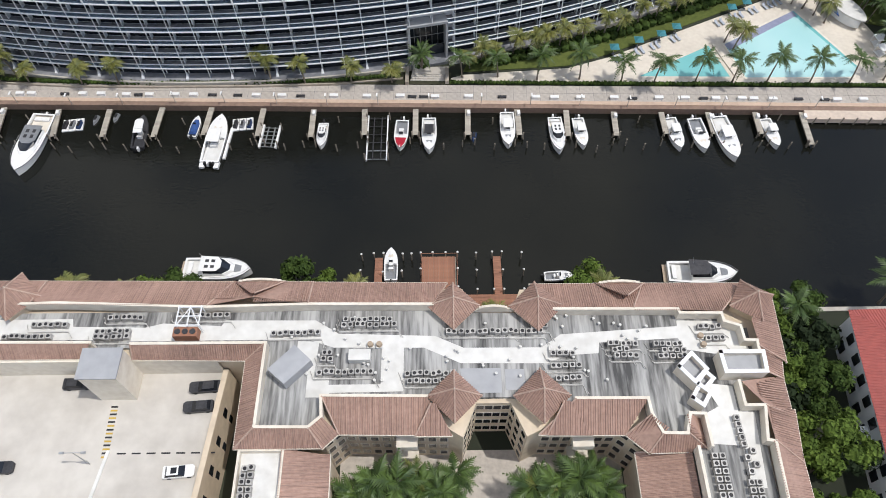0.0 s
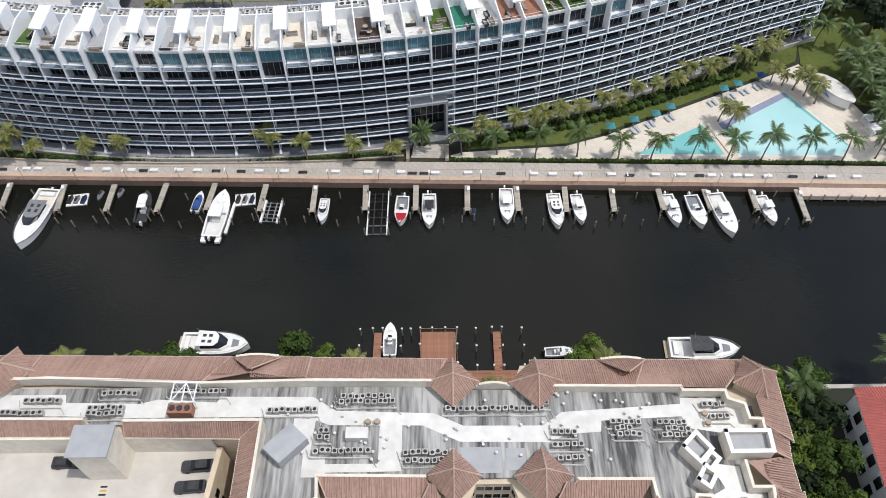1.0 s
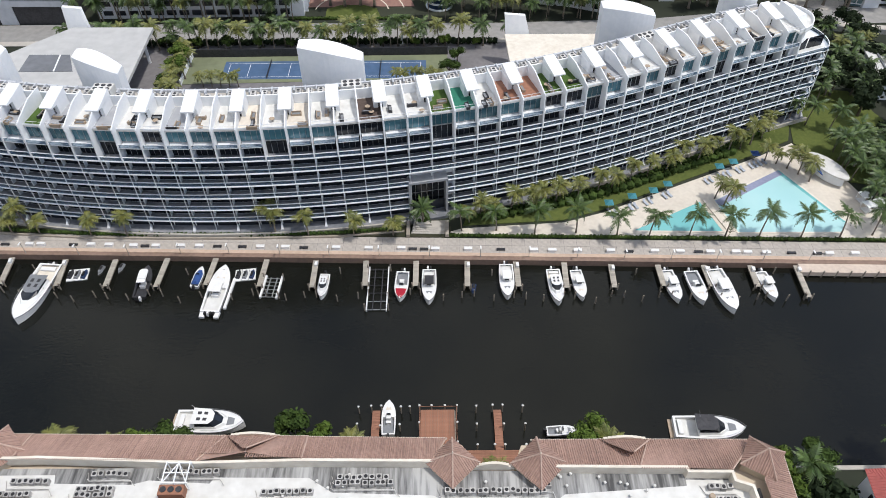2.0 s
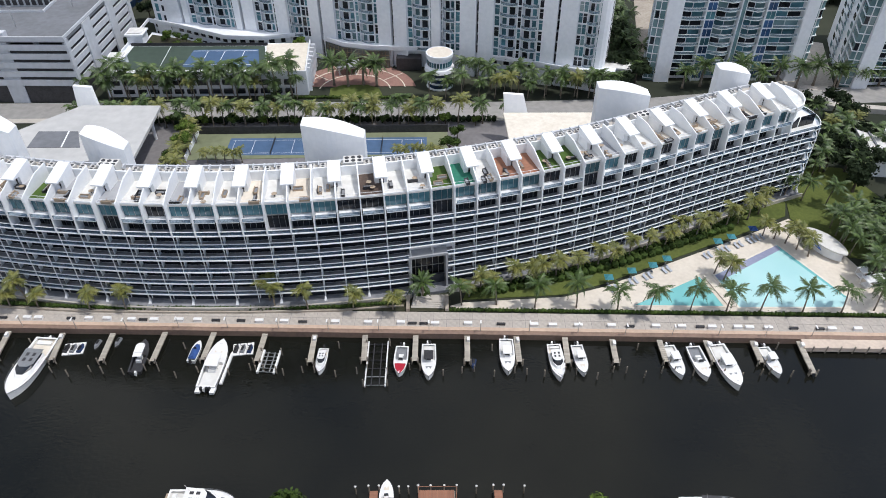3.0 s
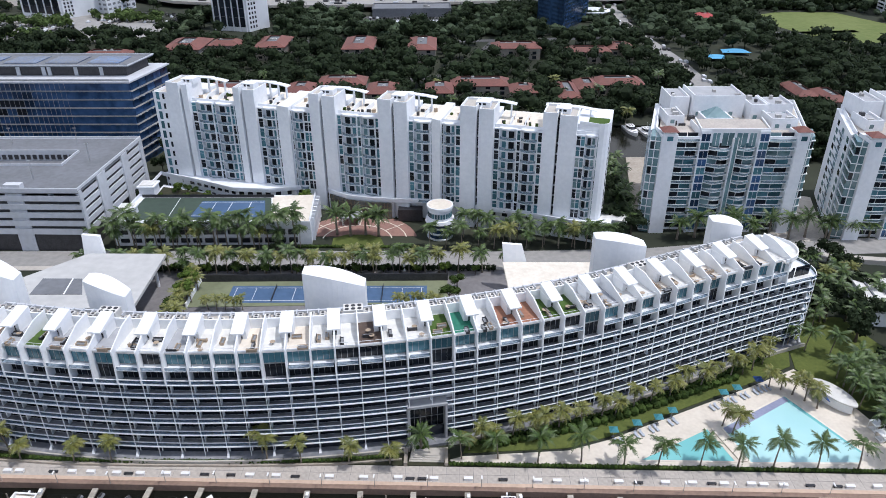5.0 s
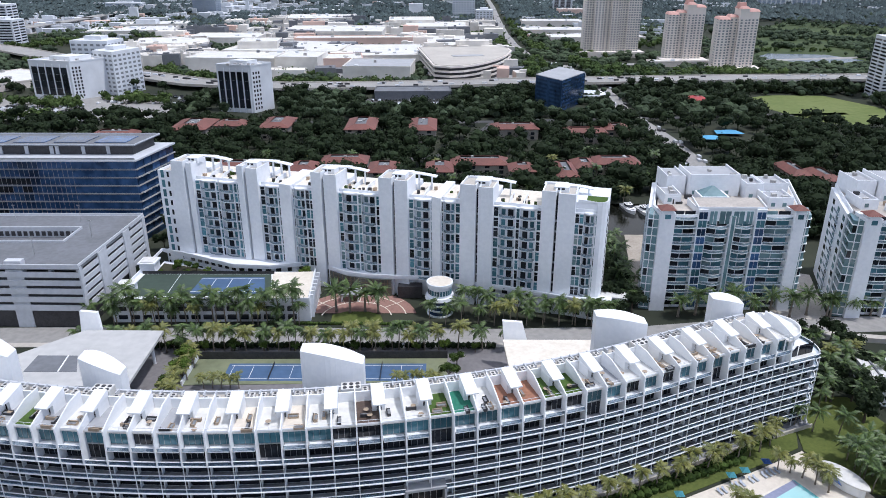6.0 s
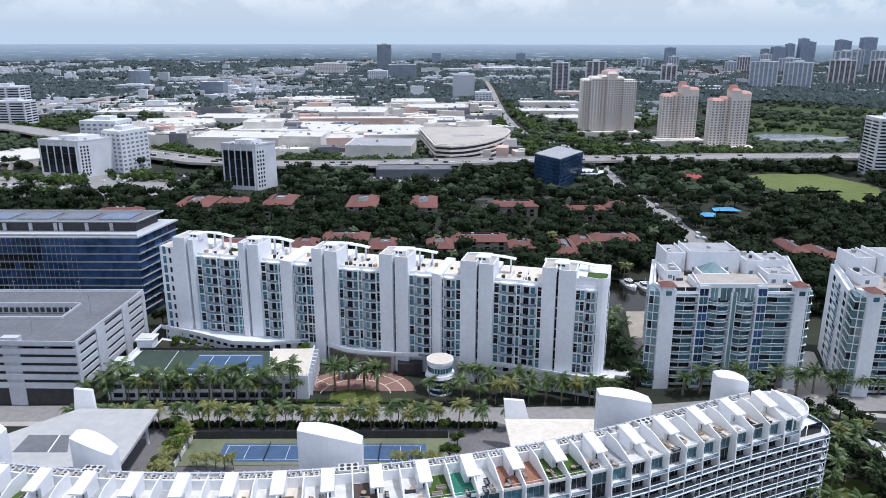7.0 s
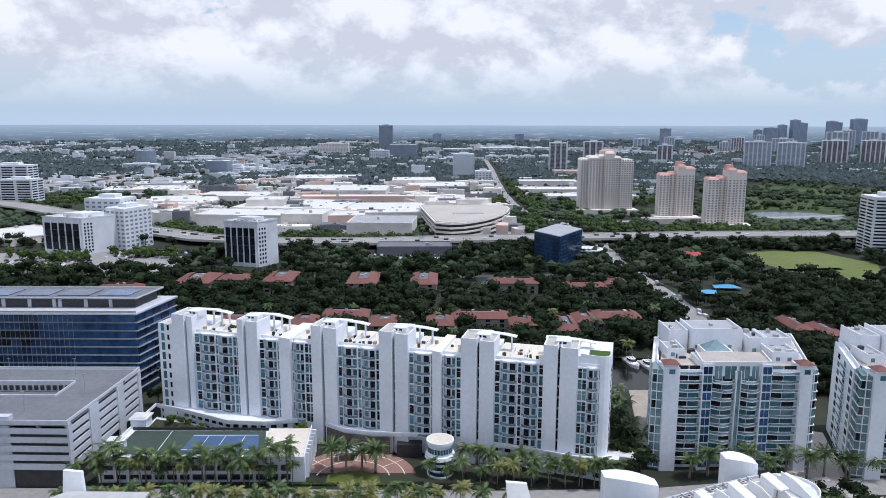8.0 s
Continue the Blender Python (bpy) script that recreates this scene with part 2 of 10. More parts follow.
BLUE_CANVAS = material("blue_canvas", (0.03, 0.09, 0.30), (0.02, 0.06, 0.20), 0.8, grain=2.0, stain=0.5)
TEAL_CANVAS = material("turquoise_canvas", (0.06, 0.26, 0.30), (0.04, 0.19, 0.23), 0.8, grain=2.0, stain=0.5)
RED_PAINT = material("red_gelcoat", (0.45, 0.02, 0.04), (0.35, 0.015, 0.03), 0.25)
GREY_PAINT = material("grey_gelcoat", (0.25, 0.26, 0.28), (0.19, 0.20, 0.21), 0.3)
BLUE_PAINT = material("navy_canvas_cover", (0.02, 0.045, 0.12), (0.014, 0.03, 0.085), 0.6)
TEAK = material("teak_decking", (0.42, 0.33, 0.24), (0.32, 0.25, 0.18), 0.6, grain=3.0, stain=0.5)
PLANTER = material("planter_wall_stone", (0.42, 0.37, 0.31), (0.31, 0.27, 0.22), 0.8, grain=1.0, stain=0.2)
YELLOW = material("yellow_road_paint", (0.55, 0.38, 0.06), (0.45, 0.31, 0.05), 0.7)
SOIL = material("dark_planting_bed", (0.055, 0.05, 0.03), (0.03, 0.035, 0.016), 0.95, grain=1.0, stain=0.2)
GROUND = material("suburban_ground", (0.055, 0.060, 0.042), (0.028, 0.034, 0.025), 0.9, grain=0.06, stain=0.008, contrast=0.3, spec=0.12)
# far canopy with aerial haze mixed into its base colour
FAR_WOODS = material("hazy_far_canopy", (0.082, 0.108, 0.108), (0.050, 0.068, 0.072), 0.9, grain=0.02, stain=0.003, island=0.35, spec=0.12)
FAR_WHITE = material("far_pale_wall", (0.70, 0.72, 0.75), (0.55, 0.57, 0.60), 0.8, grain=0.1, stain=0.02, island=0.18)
# window glass paled and blued in its colour for haze
HAZE_GLASS = material("haze_tinted_window_band", (0.24, 0.29, 0.35), (0.19, 0.23, 0.29), 0.4, grain=0.1, stain=0.02)
# pale stucco lowered so its colour holds the cloud shade
HOUSE_WALL = material("shade_dimmed_house_stucco", (0.33, 0.30, 0.26), (0.25, 0.225, 0.20), 0.8, grain=0.4, stain=0.05)
FLOOR_DARK = material("grey_balcony_tile", (0.29, 0.295, 0.315), (0.17, 0.18, 0.20), 0.5, grain=0.6, stain=0.12, contrast=0.2)
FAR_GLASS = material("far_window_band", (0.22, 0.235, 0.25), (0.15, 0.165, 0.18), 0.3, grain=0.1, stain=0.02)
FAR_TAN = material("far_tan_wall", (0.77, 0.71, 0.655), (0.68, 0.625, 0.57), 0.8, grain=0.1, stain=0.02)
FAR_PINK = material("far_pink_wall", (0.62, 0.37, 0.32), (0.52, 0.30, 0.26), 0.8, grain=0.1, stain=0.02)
# tower wall with the blue of distance put into its colour
SKYLINE = material("haze_blue_tower", (0.30, 0.37, 0.47), (0.24, 0.30, 0.39), 0.7, grain=0.1, stain=0.02)
AC_WHITE = material("pale_condenser_casing", (0.60, 0.59, 0.56), (0.44, 0.43, 0.41), 0.6, 0.1, grain=2.0, stain=0.5, rand=0.2)
MALL_WHITE = material("warm_white_mall", (0.80, 0.765, 0.71), (0.62, 0.585, 0.535), 0.8, grain=0.1, stain=0.02, island=0.15)
FAR_GREY = material("far_grey_wall", (0.25, 0.29, 0.34), (0.19, 0.225, 0.27), 0.7, grain=0.1, stain=0.02)
FAR_SALMON = material("pale_salmon_stucco", (0.72, 0.52, 0.44), (0.62, 0.45, 0.38), 0.8, grain=0.1, stain=0.02, island=0.12)
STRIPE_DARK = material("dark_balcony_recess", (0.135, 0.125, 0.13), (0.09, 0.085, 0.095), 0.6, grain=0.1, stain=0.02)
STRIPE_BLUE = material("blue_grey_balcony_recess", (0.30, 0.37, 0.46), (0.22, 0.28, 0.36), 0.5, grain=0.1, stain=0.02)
GOLF = material("rough_golf_grass", (0.082, 0.108, 0.048), (0.048, 0.068, 0.032), 0.9, grain=0.03, stain=0.006, contrast=0.3, spec=0.12)


def water_material(name, a, b, rough, scale, strength):
    m = material(name, a, b, rough, grain=0.08, stain=0.01)
    n, l = m.node_tree.nodes, m.node_tree.links
    co, nz, bp = n.new("ShaderNodeTexCoord"), n.new("ShaderNodeTexNoise"), n.new("ShaderNodeBump")
    mp = n.new("ShaderNodeMapping")
    mp.inputs["Scale"].default_value = (1.0, 1.8, 1.0)
    nz.inputs["Scale"].default_value, nz.inputs["Detail"].default_value = scale, 6
    bp.inputs["Strength"].default_value, bp.inputs["Distance"].default_value = strength, 0.1
    l.new(co.outputs["Object"], mp.inputs[0])
    l.new(mp.outputs[0], nz.inputs["Vector"])
    l.new(nz.outputs[0], bp.inputs["Height"])
    l.new(bp.outputs[0], n["Principled BSDF"].inputs["Normal"])
    n["Principled BSDF"].inputs["IOR"].default_value = 1.33
    return m


WATER = water_material("canal_water", (0.0105, 0.0110, 0.0085), (0.0075, 0.0080, 0.0065), 0.1, 0.9, 0.25)
POOL_WATER = water_material("pool_water", (0.22, 0.53, 0.53), (0.16, 0.45, 0.46), 0.05, 1.5, 0.15)
POOL_LIGHT = water_material("shallow_pool_water", (0.46, 0.70, 0.70), (0.38, 0.64, 0.65), 0.05, 1.5, 0.15)


# ---- mesh helpers ----
class Shape:
    """Gathers faces for one mesh."""

    def __init__(self):
        self.v, self.f = [], []

    def face(self, *pts):
        k = len(self.v)
        self.v += [tuple(p) for p in pts]
        self.f.append(tuple(range(k, k + len(pts))))
        return self

    def prism(self, pts, z0, z1, top=None):
        """An upright prism on a plan outline; top: another outline for its upper end."""
        k, n = len(self.v), len(pts)
        area = sum(pts[i][0] * pts[(i + 1) % n][1] - pts[(i + 1) % n][0] * pts[i][1] for i in range(n))
        top = top or pts
        if area < 0:
            pts, top = pts[::-1], top[::-1]
        self.v += [(p[0], p[1], z0) for p in pts] + [(p[0], p[1], z1) for p in top]
        self.f.append(tuple(range(k + n - 1, k - 1, -1)))
        self.f.append(tuple(range(k + n, k + 2 * n)))
        for i in range(n):
            j = (i + 1) % n
            self.f.append((k + i, k + j, k + n + j, k + n + i))
        return self

    def box(self, x0, x1, y0, y1, z0, z1):
        return self.prism([(x0, y0), (x1, y0), (x1, y1), (x0, y1)], z0, z1)

    def obox(self, x, y, z0, z1, l, w, a=0.0, taper=1.0):
        """A box of length l and width w about (x, y), turned by a degrees."""
        c, s = math.cos(radians(a)), math.sin(radians(a))
        q = [(-l / 2, -w / 2), (l / 2, -w / 2), (l / 2, w / 2), (-l / 2, w / 2)]
        lo = [(x + u * c - v * s, y + u * s + v * c) for u, v in q]
        hi = [(x + (u * c - v * s) * taper, y + (u * s + v * c) * taper) for u, v in q]
        return self.prism(lo, z0, z1, hi)

    def cyl(self, x, y, z0, z1, r0, r1=None, n=10):
        r1 = r0 if r1 is None else r1
        ring = lambda r: [(x + r * math.cos(6.28318 * i / n), y + r * math.sin(6.28318 * i / n)) for i in range(n)]
        return self.prism(ring(r0), z0, z1, ring(r1))

    def beam(self, a, b, w, h=None):
        """A bar of section w x h from a to b."""
        a, b = Vector(a), Vector(b)
        h = h or w
        d = (b - a).normalized()
        s = d.cross(Vector((0, 0, 1)))
        s = s.normalized() if s.length > 1e-4 else Vector((1, 0, 0))
        u = s.cross(d)
        k = len(self.v)
        for p in (a, b):
            for i, j in ((-1, -1), (1, -1), (1, 1), (-1, 1)):
                self.v.append(tuple(p + s * (i * w / 2) + u * (j * h / 2)))
        self.f += [(k + 3, k + 2, k + 1, k), (k + 4, k + 5, k + 6, k + 7)] + [(k + i, k + (i + 1) % 4, k + 4 + (i + 1) % 4, k + 4 + i) for i in range(4)]
        return self

    def tube(self, pts, r, n=6):
        """A round bar along points; r: one radius or one a point."""
        rr = r if isinstance(r, (list, tuple)) else [r] * len(pts)
        k = len(self.v)
        for i, p in enumerate(pts):
            d = (Vector(pts[min(i + 1, len(pts) - 1)]) - Vector(pts[max(i - 1, 0)])).normalized()
            s = d.cross(Vector((0.31, 0.17, 0.93))).normalized()
            u = s.cross(d)
            for j in range(n):
                t = 6.28318 * j / n
                self.v.append(tuple(Vector(p) + (s * math.cos(t) + u * math.sin(t)) * rr[i]))
        for i in range(len(pts) - 1):
            for j in range(n):
                a, b = k + i * n + j, k + i * n + (j + 1) % n
                self.f.append((a, b, b + n, a + n))
        e = k + (len(pts) - 1) * n
        self.f += [tuple(range(k + n - 1, k - 1, -1)), tuple(range(e, e + n))]
        return self

    def wall(self, pts, z0, z1, t):
        """An upright wall of thickness t along a plan line."""
        for i, (a, b) in enumerate(zip(pts, pts[1:])):
            k = 0.006 * (i % 3)
            d = Vector((b[0] - a[0], b[1] - a[1]))
            if d.length < 1e-3:
                continue
            d.normalize()
            e = d * (t * 0.45)
            n = Vector((-d.y, d.x)) * t / 2
            self.prism([(a[0] - e.x - n.x, a[1] - e.y - n.y), (b[0] + e.x - n.x, b[1] + e.y - n.y), (b[0] + e.x + n.x, b[1] + e.y + n.y), (a[0] - e.x + n.x, a[1] - e.y + n.y)], z0 - k, z1 + k)
        return self

    def band(self, pts, z0, z1, t):
        """An upright wall of thickness t along a bent line, in one piece."""
        k, n = len(self.v), len(pts)
        for i, q in enumerate(pts):
            a, b = pts[max(i - 1, 0)], pts[min(i + 1, n - 1)]
            d = Vector((b[0] - a[0], b[1] - a[1])).normalized() * (t / 2)
            self.v += [(q[0] - d.y, q[1] + d.x, z0), (q[0] + d.y, q[1] - d.x, z0), (q[0] + d.y, q[1] - d.x, z1), (q[0] - d.y, q[1] + d.x, z1)]
        for i in range(n - 1):
            self.f += [(k + 4 * i + j, k + 4 * i + (j + 1) % 4, k + 4 * i + 4 + (j + 1) % 4, k + 4 * i + 4 + j) for j in range(4)]
        self.f += [(k + 3, k + 2, k + 1, k), (k + 4 * n - 4, k + 4 * n - 3, k + 4 * n - 2, k + 4 * n - 1)]
        return self

    def join(self, other, m=None):
        k = len(self.v)
        self.v += [tuple(m @ Vector(p)) for p in other.v] if m else list(other.v)
        self.f += [tuple(i + k for i in f) for f in other.f]
        return self

    def mesh(self, name, mats, smooth=False):
        me = bpy.data.meshes.new(name)
        me.from_pydata(self.v, [], self.f)
        for m in mats if isinstance(mats, (list, tuple)) else [mats]:
            me.materials.append(m)
        if smooth:
            me.polygons.foreach_set("use_smooth", [True] * len(me.polygons))
        me.update()
        return me


def thing(name, label, category, group="", kind="", at=(0, 0, 0), turn=0.0):
    """An Empty at the base of a thing, to hold its parts."""
    ob = new(name)
    ob.empty_display_size = 0.2
    ob.matrix_basis = pose(*at, 0, 0, turn)
    return tagged(ob, label, category, group, kind)


def solid(name, shape, mats, label, category, group="", kind="", smooth=False):
    """A thing or piece of the setting that is one mesh."""
    return tagged(new(name, shape.mesh(name, mats, smooth)), label, category, group, kind)


def part(name, shape, mats, parent, label="", at=None, smooth=False):
    ob = new(name, shape if isinstance(shape, bpy.types.Mesh) else shape.mesh(name, mats, smooth))
    ob.parent = parent
    if at is not None:
        ob.matrix_basis = at
    if label:
        ob["label"] = label
    return ob


def tile_slope(s, e0, e1, r0, r1, pitch=0.36, rib=0.11):
    """A tiled slope from the eave line e0-e1 up to the ridge line r0-r1, with a rib for each run of barrel tiles."""
    e0, e1, r0, r1 = Vector(e0), Vector(e1), Vector(r0), Vector(r1)
    s.face(e0, e1, r1, r0)
    ax = (e1 - e0)
    L = ax.length
    ax.normalize()
    nrm = ax.cross(((r0 + r1) / 2 - e0)).normalized()
    up = nrm.cross(ax)
    hT = (r0 - e0).dot(up)
    q0, q1 = (r0 - e0).dot(ax), (r1 - e0).dot(ax)
    lo, hi = min(0, q0), max(L, q1)
    n = max(1, int((hi - lo) / pitch))
    for i in range(n):
        u = lo + (i + 0.5) * (hi - lo) / n
        top = hT if q0 <= u <= q1 else (hT * u / q0 if u < q0 and q0 > 1e-6 else hT * (L - u) / (L - q1) if L - q1 > 1e-6 else hT)
        bot = hT * u / q0 if u < 0 else hT * (u - L) / (q1 - L) if u > L else 0.0
        if top - bot < 0.15:
            continue
        a, b = e0 + ax * u + up * bot, e0 + ax * u + up * min(top, hT)
        w = ax * (pitch * 0.36)
        c = nrm * rib
        s.face(a - w, a - w * 0.4 + c, b - w * 0.4 + c, b - w)
        s.face(a - w * 0.4 + c, a + w * 0.4 + c, b + w * 0.4 + c, b - w * 0.4 + c)
        s.face(a + w * 0.4 + c, a + w, b + w, b + w * 0.4 + c)
        s.face(a - w, a + w, a + w * 0.4 + c, a - w * 0.4 + c)
    return s


def ring(cx, cy, r, a0, a1, n):
    """Plan points on an arc; angles in degrees from the line towards -y, growing to +x."""
    return [(cx + r * math.sin(radians(a0 + (a1 - a0) * i / n)), cy - r * math.cos(radians(a0 + (a1 - a0) * i / n))) for i in range(n + 1)]


def sheet(name, pts, z, mat, label, category, kind="structure", depth=0.3):
    return solid(name, Shape().prism(pts, z - depth, z), mat, label, category, kind=kind)

# ---- ground and water ----
def dk(u, v, z=None):
    """The quay's own axes: u along its edge, v away from the water."""
    c, s = math.cos(radians(-1.55)), math.sin(radians(-1.55))
    p = (u * c - v * s, 110.55 + u * s + v * c)
    return p if z is None else (*p, z)


def dkbox(s, u0, u1, v0, v1, z0, z1):
    return s.prism([dk(u0, v0), dk(u1, v0), dk(u1, v1), dk(u0, v1)], z0, z1)


g = Shape()
g.prism([(-4700, -900), (4700, -900), (4700, 59.2), (-4700, 59.2)], -4, 1.5)
g.prism([(-4700, 239), dk(-140, 0.3), dk(140, 0.3), (4700, -16), (4700, 4700), (-4700, 4700)], -4, 1.5)
solid("ground", g, GROUND, "flat suburban ground of soil, scrub and grass", "ground", kind="structure")
solid("seabed", Shape().prism([(-4700, -900), (4700, -900), (4700, 4700), (-4700, 4700)], -6, -4.2), SOIL, "dark canal bed under the water", "seabed", kind="structure")
solid("water", Shape().face((-4700, 0, 0.0), (4700, 0, 0.0), (4700, 420, 0.0), (-4700, 420, 0.0)), WATER, "dark still canal water with faint ripples", "water", kind="structure")

# ---- the tiled waterfront building ----
DECK, RIDGE, EAVE = 16.0, 18.0, 15.5
villa = thing("apartment_building", "cream stucco waterfront apartment building with terracotta hip roofs", "building", at=(0, 0, 0))
outer = [(-95, 58.8), (3, 57.0), (4.6, 53.2), (11.0, 53.0), (12.5, 56.8), (52.2, 56.6), (52.0, 43), (51.0, 41), (51.0, 12), (36.5, 12), (36.5, 30.4), (29.6, 30.4), (26.0, 33.0), (14.5, 33.2), (12.0, 32.0), (9.9, 37.2), (4.6, 37.2), (2.5, 32.0), (0.5, 33.2), (-15.6, 33.6), (-18.2, 31.4), (-30.8, 31.4), (-30.8, 45.2), (-95, 46.2)]
part("wall", Shape().prism(outer, 1.5, 15.3), CREAM, villa)
deck_in = [(-95, 53.2), (-22, 53.0), (-2, 52.7), (4.8, 52.2), (10.6, 52.1), (44.2, 51.3), (46.4, 48.6), (48.3, 49.0), (48.3, 40.6), (44.2, 39.5), (44.2, 35.5), (47.0, 35.5), (46.4, 12), (36.3, 12), (36.2, 31.2), (31.5, 31.4), (30.2, 34.4), (30.0, 36.8), (19.4, 36.9), (10.0, 37.9), (4.2, 37.9), (-2.9, 37.5), (-18.7, 37.7), (-18.4, 34.6), (-20.2, 33.0), (-28.1, 33.1), (-28.0, 46.5), (-95, 47.3)]
part("roof_deck", Shape().prism(deck_in, 14.9, DECK), DECK_GREY, villa, "grey weathered flat roof with dark streaks")

parapets = [[(-95, 53.9), (-66, 53.9), (-63, 54.0), (-38.3, 52.9), (-22, 53.2), (-1.7, 52.9)], [(17.4, 51.8), (37.2, 51.5), (37.4, 50.8), (44, 50.7), (44.1, 49.3), (46.5, 48.4), (46.6, 46.0), (48.5, 45.9), (48.4, 43.7)],
            [(44.2, 39.3), (44.3, 35.5), (47.2, 35.5), (46.3, 30.3), (47.4, 30.1), (46.6, 12)], [(36.3, 12), (36.2, 29.4)], [(38.2, 29.6), (38.1, 34.3), (35.9, 34.4), (35.0, 31.4), (31.5, 31.5), (30.3, 34.4), (30.1, 36.8), (19.4, 36.9)],
            [(-2.9, 37.5), (-18.7, 37.8), (-18.4, 34.6), (-20.2, 33.0), (-28.1, 33.1), (-28.0, 46.5), (-49.1, 46.6)], [(-55.5, 46.9), (-95, 47.4)]]
for line in parapets:
    part("parapet", Shape().wall(line, DECK - 0.1, RIDGE, 0.35), CREAM_LIGHT, villa)
    part("coping", Shape().wall(line, RIDGE, RIDGE + 0.12, 0.44), CREAM_LIGHT, villa, "pale coping strip")

E3, R3 = lambda x, y: (x, y, EAVE), lambda x, y: (x, y, RIDGE + 0.02)


def slope(e0, e1, r0, r1, ez=EAVE, rz=RIDGE + 0.02):
    """A roof slope with its eave board. Points run so that the slope faces outwards."""
    s = tile_slope(Shape(), (*e0, ez), (*e1, ez), (*r0, rz), (*r1, rz))
    ob = part("roof_slope", s, TILE, villa)
    part("hip_cap", Shape().tube([(*e0, ez + 0.1), (*r0, rz + 0.1)], 0.14, 5), TILE_CAP, ob)
    part("eave", Shape().wall([e0, e1], ez - 0.28, ez - 0.02, 0.25), CREAM_LIGHT, ob)


# north slopes
slope((-67, 59.5), (-95, 59.6), (-67, 54.1), (-95, 54.1))
slope((-35.3, 58.9), (-72, 59.5), (-38.3, 53.1), (-66, 54.1))
slope((-26.7, 58.8), (-35.3, 58.9), (-30.6, 54.8), (-31.2, 54.8), rz=18.9)
slope((-30.9, 58.8), (-35.3, 58.9), (-30.9, 54.6), (-38.3, 53.1))
slope((-22, 58.7), (-30.9, 58.8), (-22, 53.3), (-30.9, 54.6))
slope((0.5, 58.1), (-26.7, 58.7), (-1.7, 53.0), (-22, 53.3))
slope((33.0, 57.6), (14.2, 57.7), (30.2, 51.8), (17.4, 51.9))
slope((33.4, 57.6), (25.0, 57.7), (29.4, 53.6), (28.8, 53.6), rz=18.9)
slope((50, 57.4), (33.0, 57.6), (44.1, 51.0), (30.2, 51.8))
# east slopes
slope((53.4, 43.2), (53.9, 54.4), (48.6, 45.0), (48.5, 49.6))
slope((52.2, 40.4), (53.2, 46.4), (48.5, 40.9), (48.5, 44.6))
slope((52.1, 34.6), (52.2, 41.0), (47.3, 35.5), (44.5, 39.2))
slope((51.8, 27.6), (52.6, 35.5), (47.4, 30.2), (47.3, 35.5))
slope((51.7, 12), (51.9, 29.6), (46.7, 12), (47.5, 30.2))
# south slopes
slope((-16.0, 32.6), (0.8, 32.3), (-18.6, 37.7), (-2.9, 37.4))
slope((-4.6, 32.2), (0.9, 32.2), (-2.2, 36.3), (-1.6, 36.3), rz=18.3)
slope((13.8, 32.2), (26.6, 32.0), (19.4, 36.8), (30.1, 36.7))
slope((15.0, 32.1), (21.6, 32.0), (17.6, 36.4), (18.4, 36.4), rz=18.3)
slope((-18.3, 30.5), (-16.0, 32.7), (-20.2, 32.9), (-18.4, 34.6))
slope((-31.4, 30.6), (-18.3, 30.6), (-28.2, 33.0), (-20.2, 32.9))
slope((-31.5, 44.6), (-31.4, 30.6), (-28.2, 46.3), (-28.2, 33.0))
slope((-49.4, 45.0), (-31.5, 44.6), (-49.2, 46.5), (-28.1, 46.4))
slope((-95, 45.4), (-57.5, 45.2), (-95, 47.3), (-55.5, 46.8))
slope((26.6, 32.0), (29.7, 29.2), (30.3, 34.3), (31.5, 31.4))
slope((29.7, 29.3), (38.7, 29.4), (31.5, 31.4), (35.0, 31.3))
slope((38.7, 29.4), (38.3, 34.2), (35.2, 31.4), (36.0, 34.3))
# low wings running south
slope((-17.0, 12), (-17.4, 30.2), (-24, 12), (-24, 30.6), 13.2, 15.2)
slope((28.2, 30.0), (28.2, 12), (35.9, 30.0), (35.9, 12), 13.2, 15.6)
part("wing_wall", Shape().box(-30.8, -24, 12, 31.2, 1.5, 13.8), CREAM, villa)
part("wing_wall", Shape().box(-23.9, -17.6, 12, 30.2, 1.5, 13.1), CREAM, villa)
part("wing_wall", Shape().box(28.8, 36.4, 12, 30.2, 1.5, 13.1), CREAM, villa)
part("wing_roof", Shape().box(-30.6, -24.1, 12, 30.6, 13.8, 14.1), WHITE_ROOF, villa, "white coated low roof")
part("wing_parapet", Shape().wall([(-30.6, 12), (-30.6, 30.5), (-24.1, 30.5), (-24.1, 12)], 14.0, 15.3, 0.35), CREAM_LIGHT, villa)


def pyramid(x, y, r, z0, z1, turn=45.0):
    """A square hipped turret with tiled sides and a finial."""
    t = part("turret", Shape().obox(x, y, 1.5, z0, r * 1.24, r * 1.24, turn + 45), CREAM, villa)
    c = [(x + r * math.cos(radians(turn + 90 * k)), y + r * math.sin(radians(turn + 90 * k))) for k in range(4)]
    for k in range(4):
        s = tile_slope(Shape(), (*c[k], z0 - 0.1), (*c[(k + 1) % 4], z0 - 0.1), (x, y, z1), (x, y, z1))
        part("turret_slope", s, TILE, t)
        part("hip_cap", Shape().tube([(*c[k], z0), (x, y, z1 + 0.08)], 0.14, 5), TILE_CAP, t)
    part("finial", Shape().cyl(x, y, z1 - 0.2, z1 + 0.5, 0.16, 0.05, 8), CREAM_LIGHT, t)


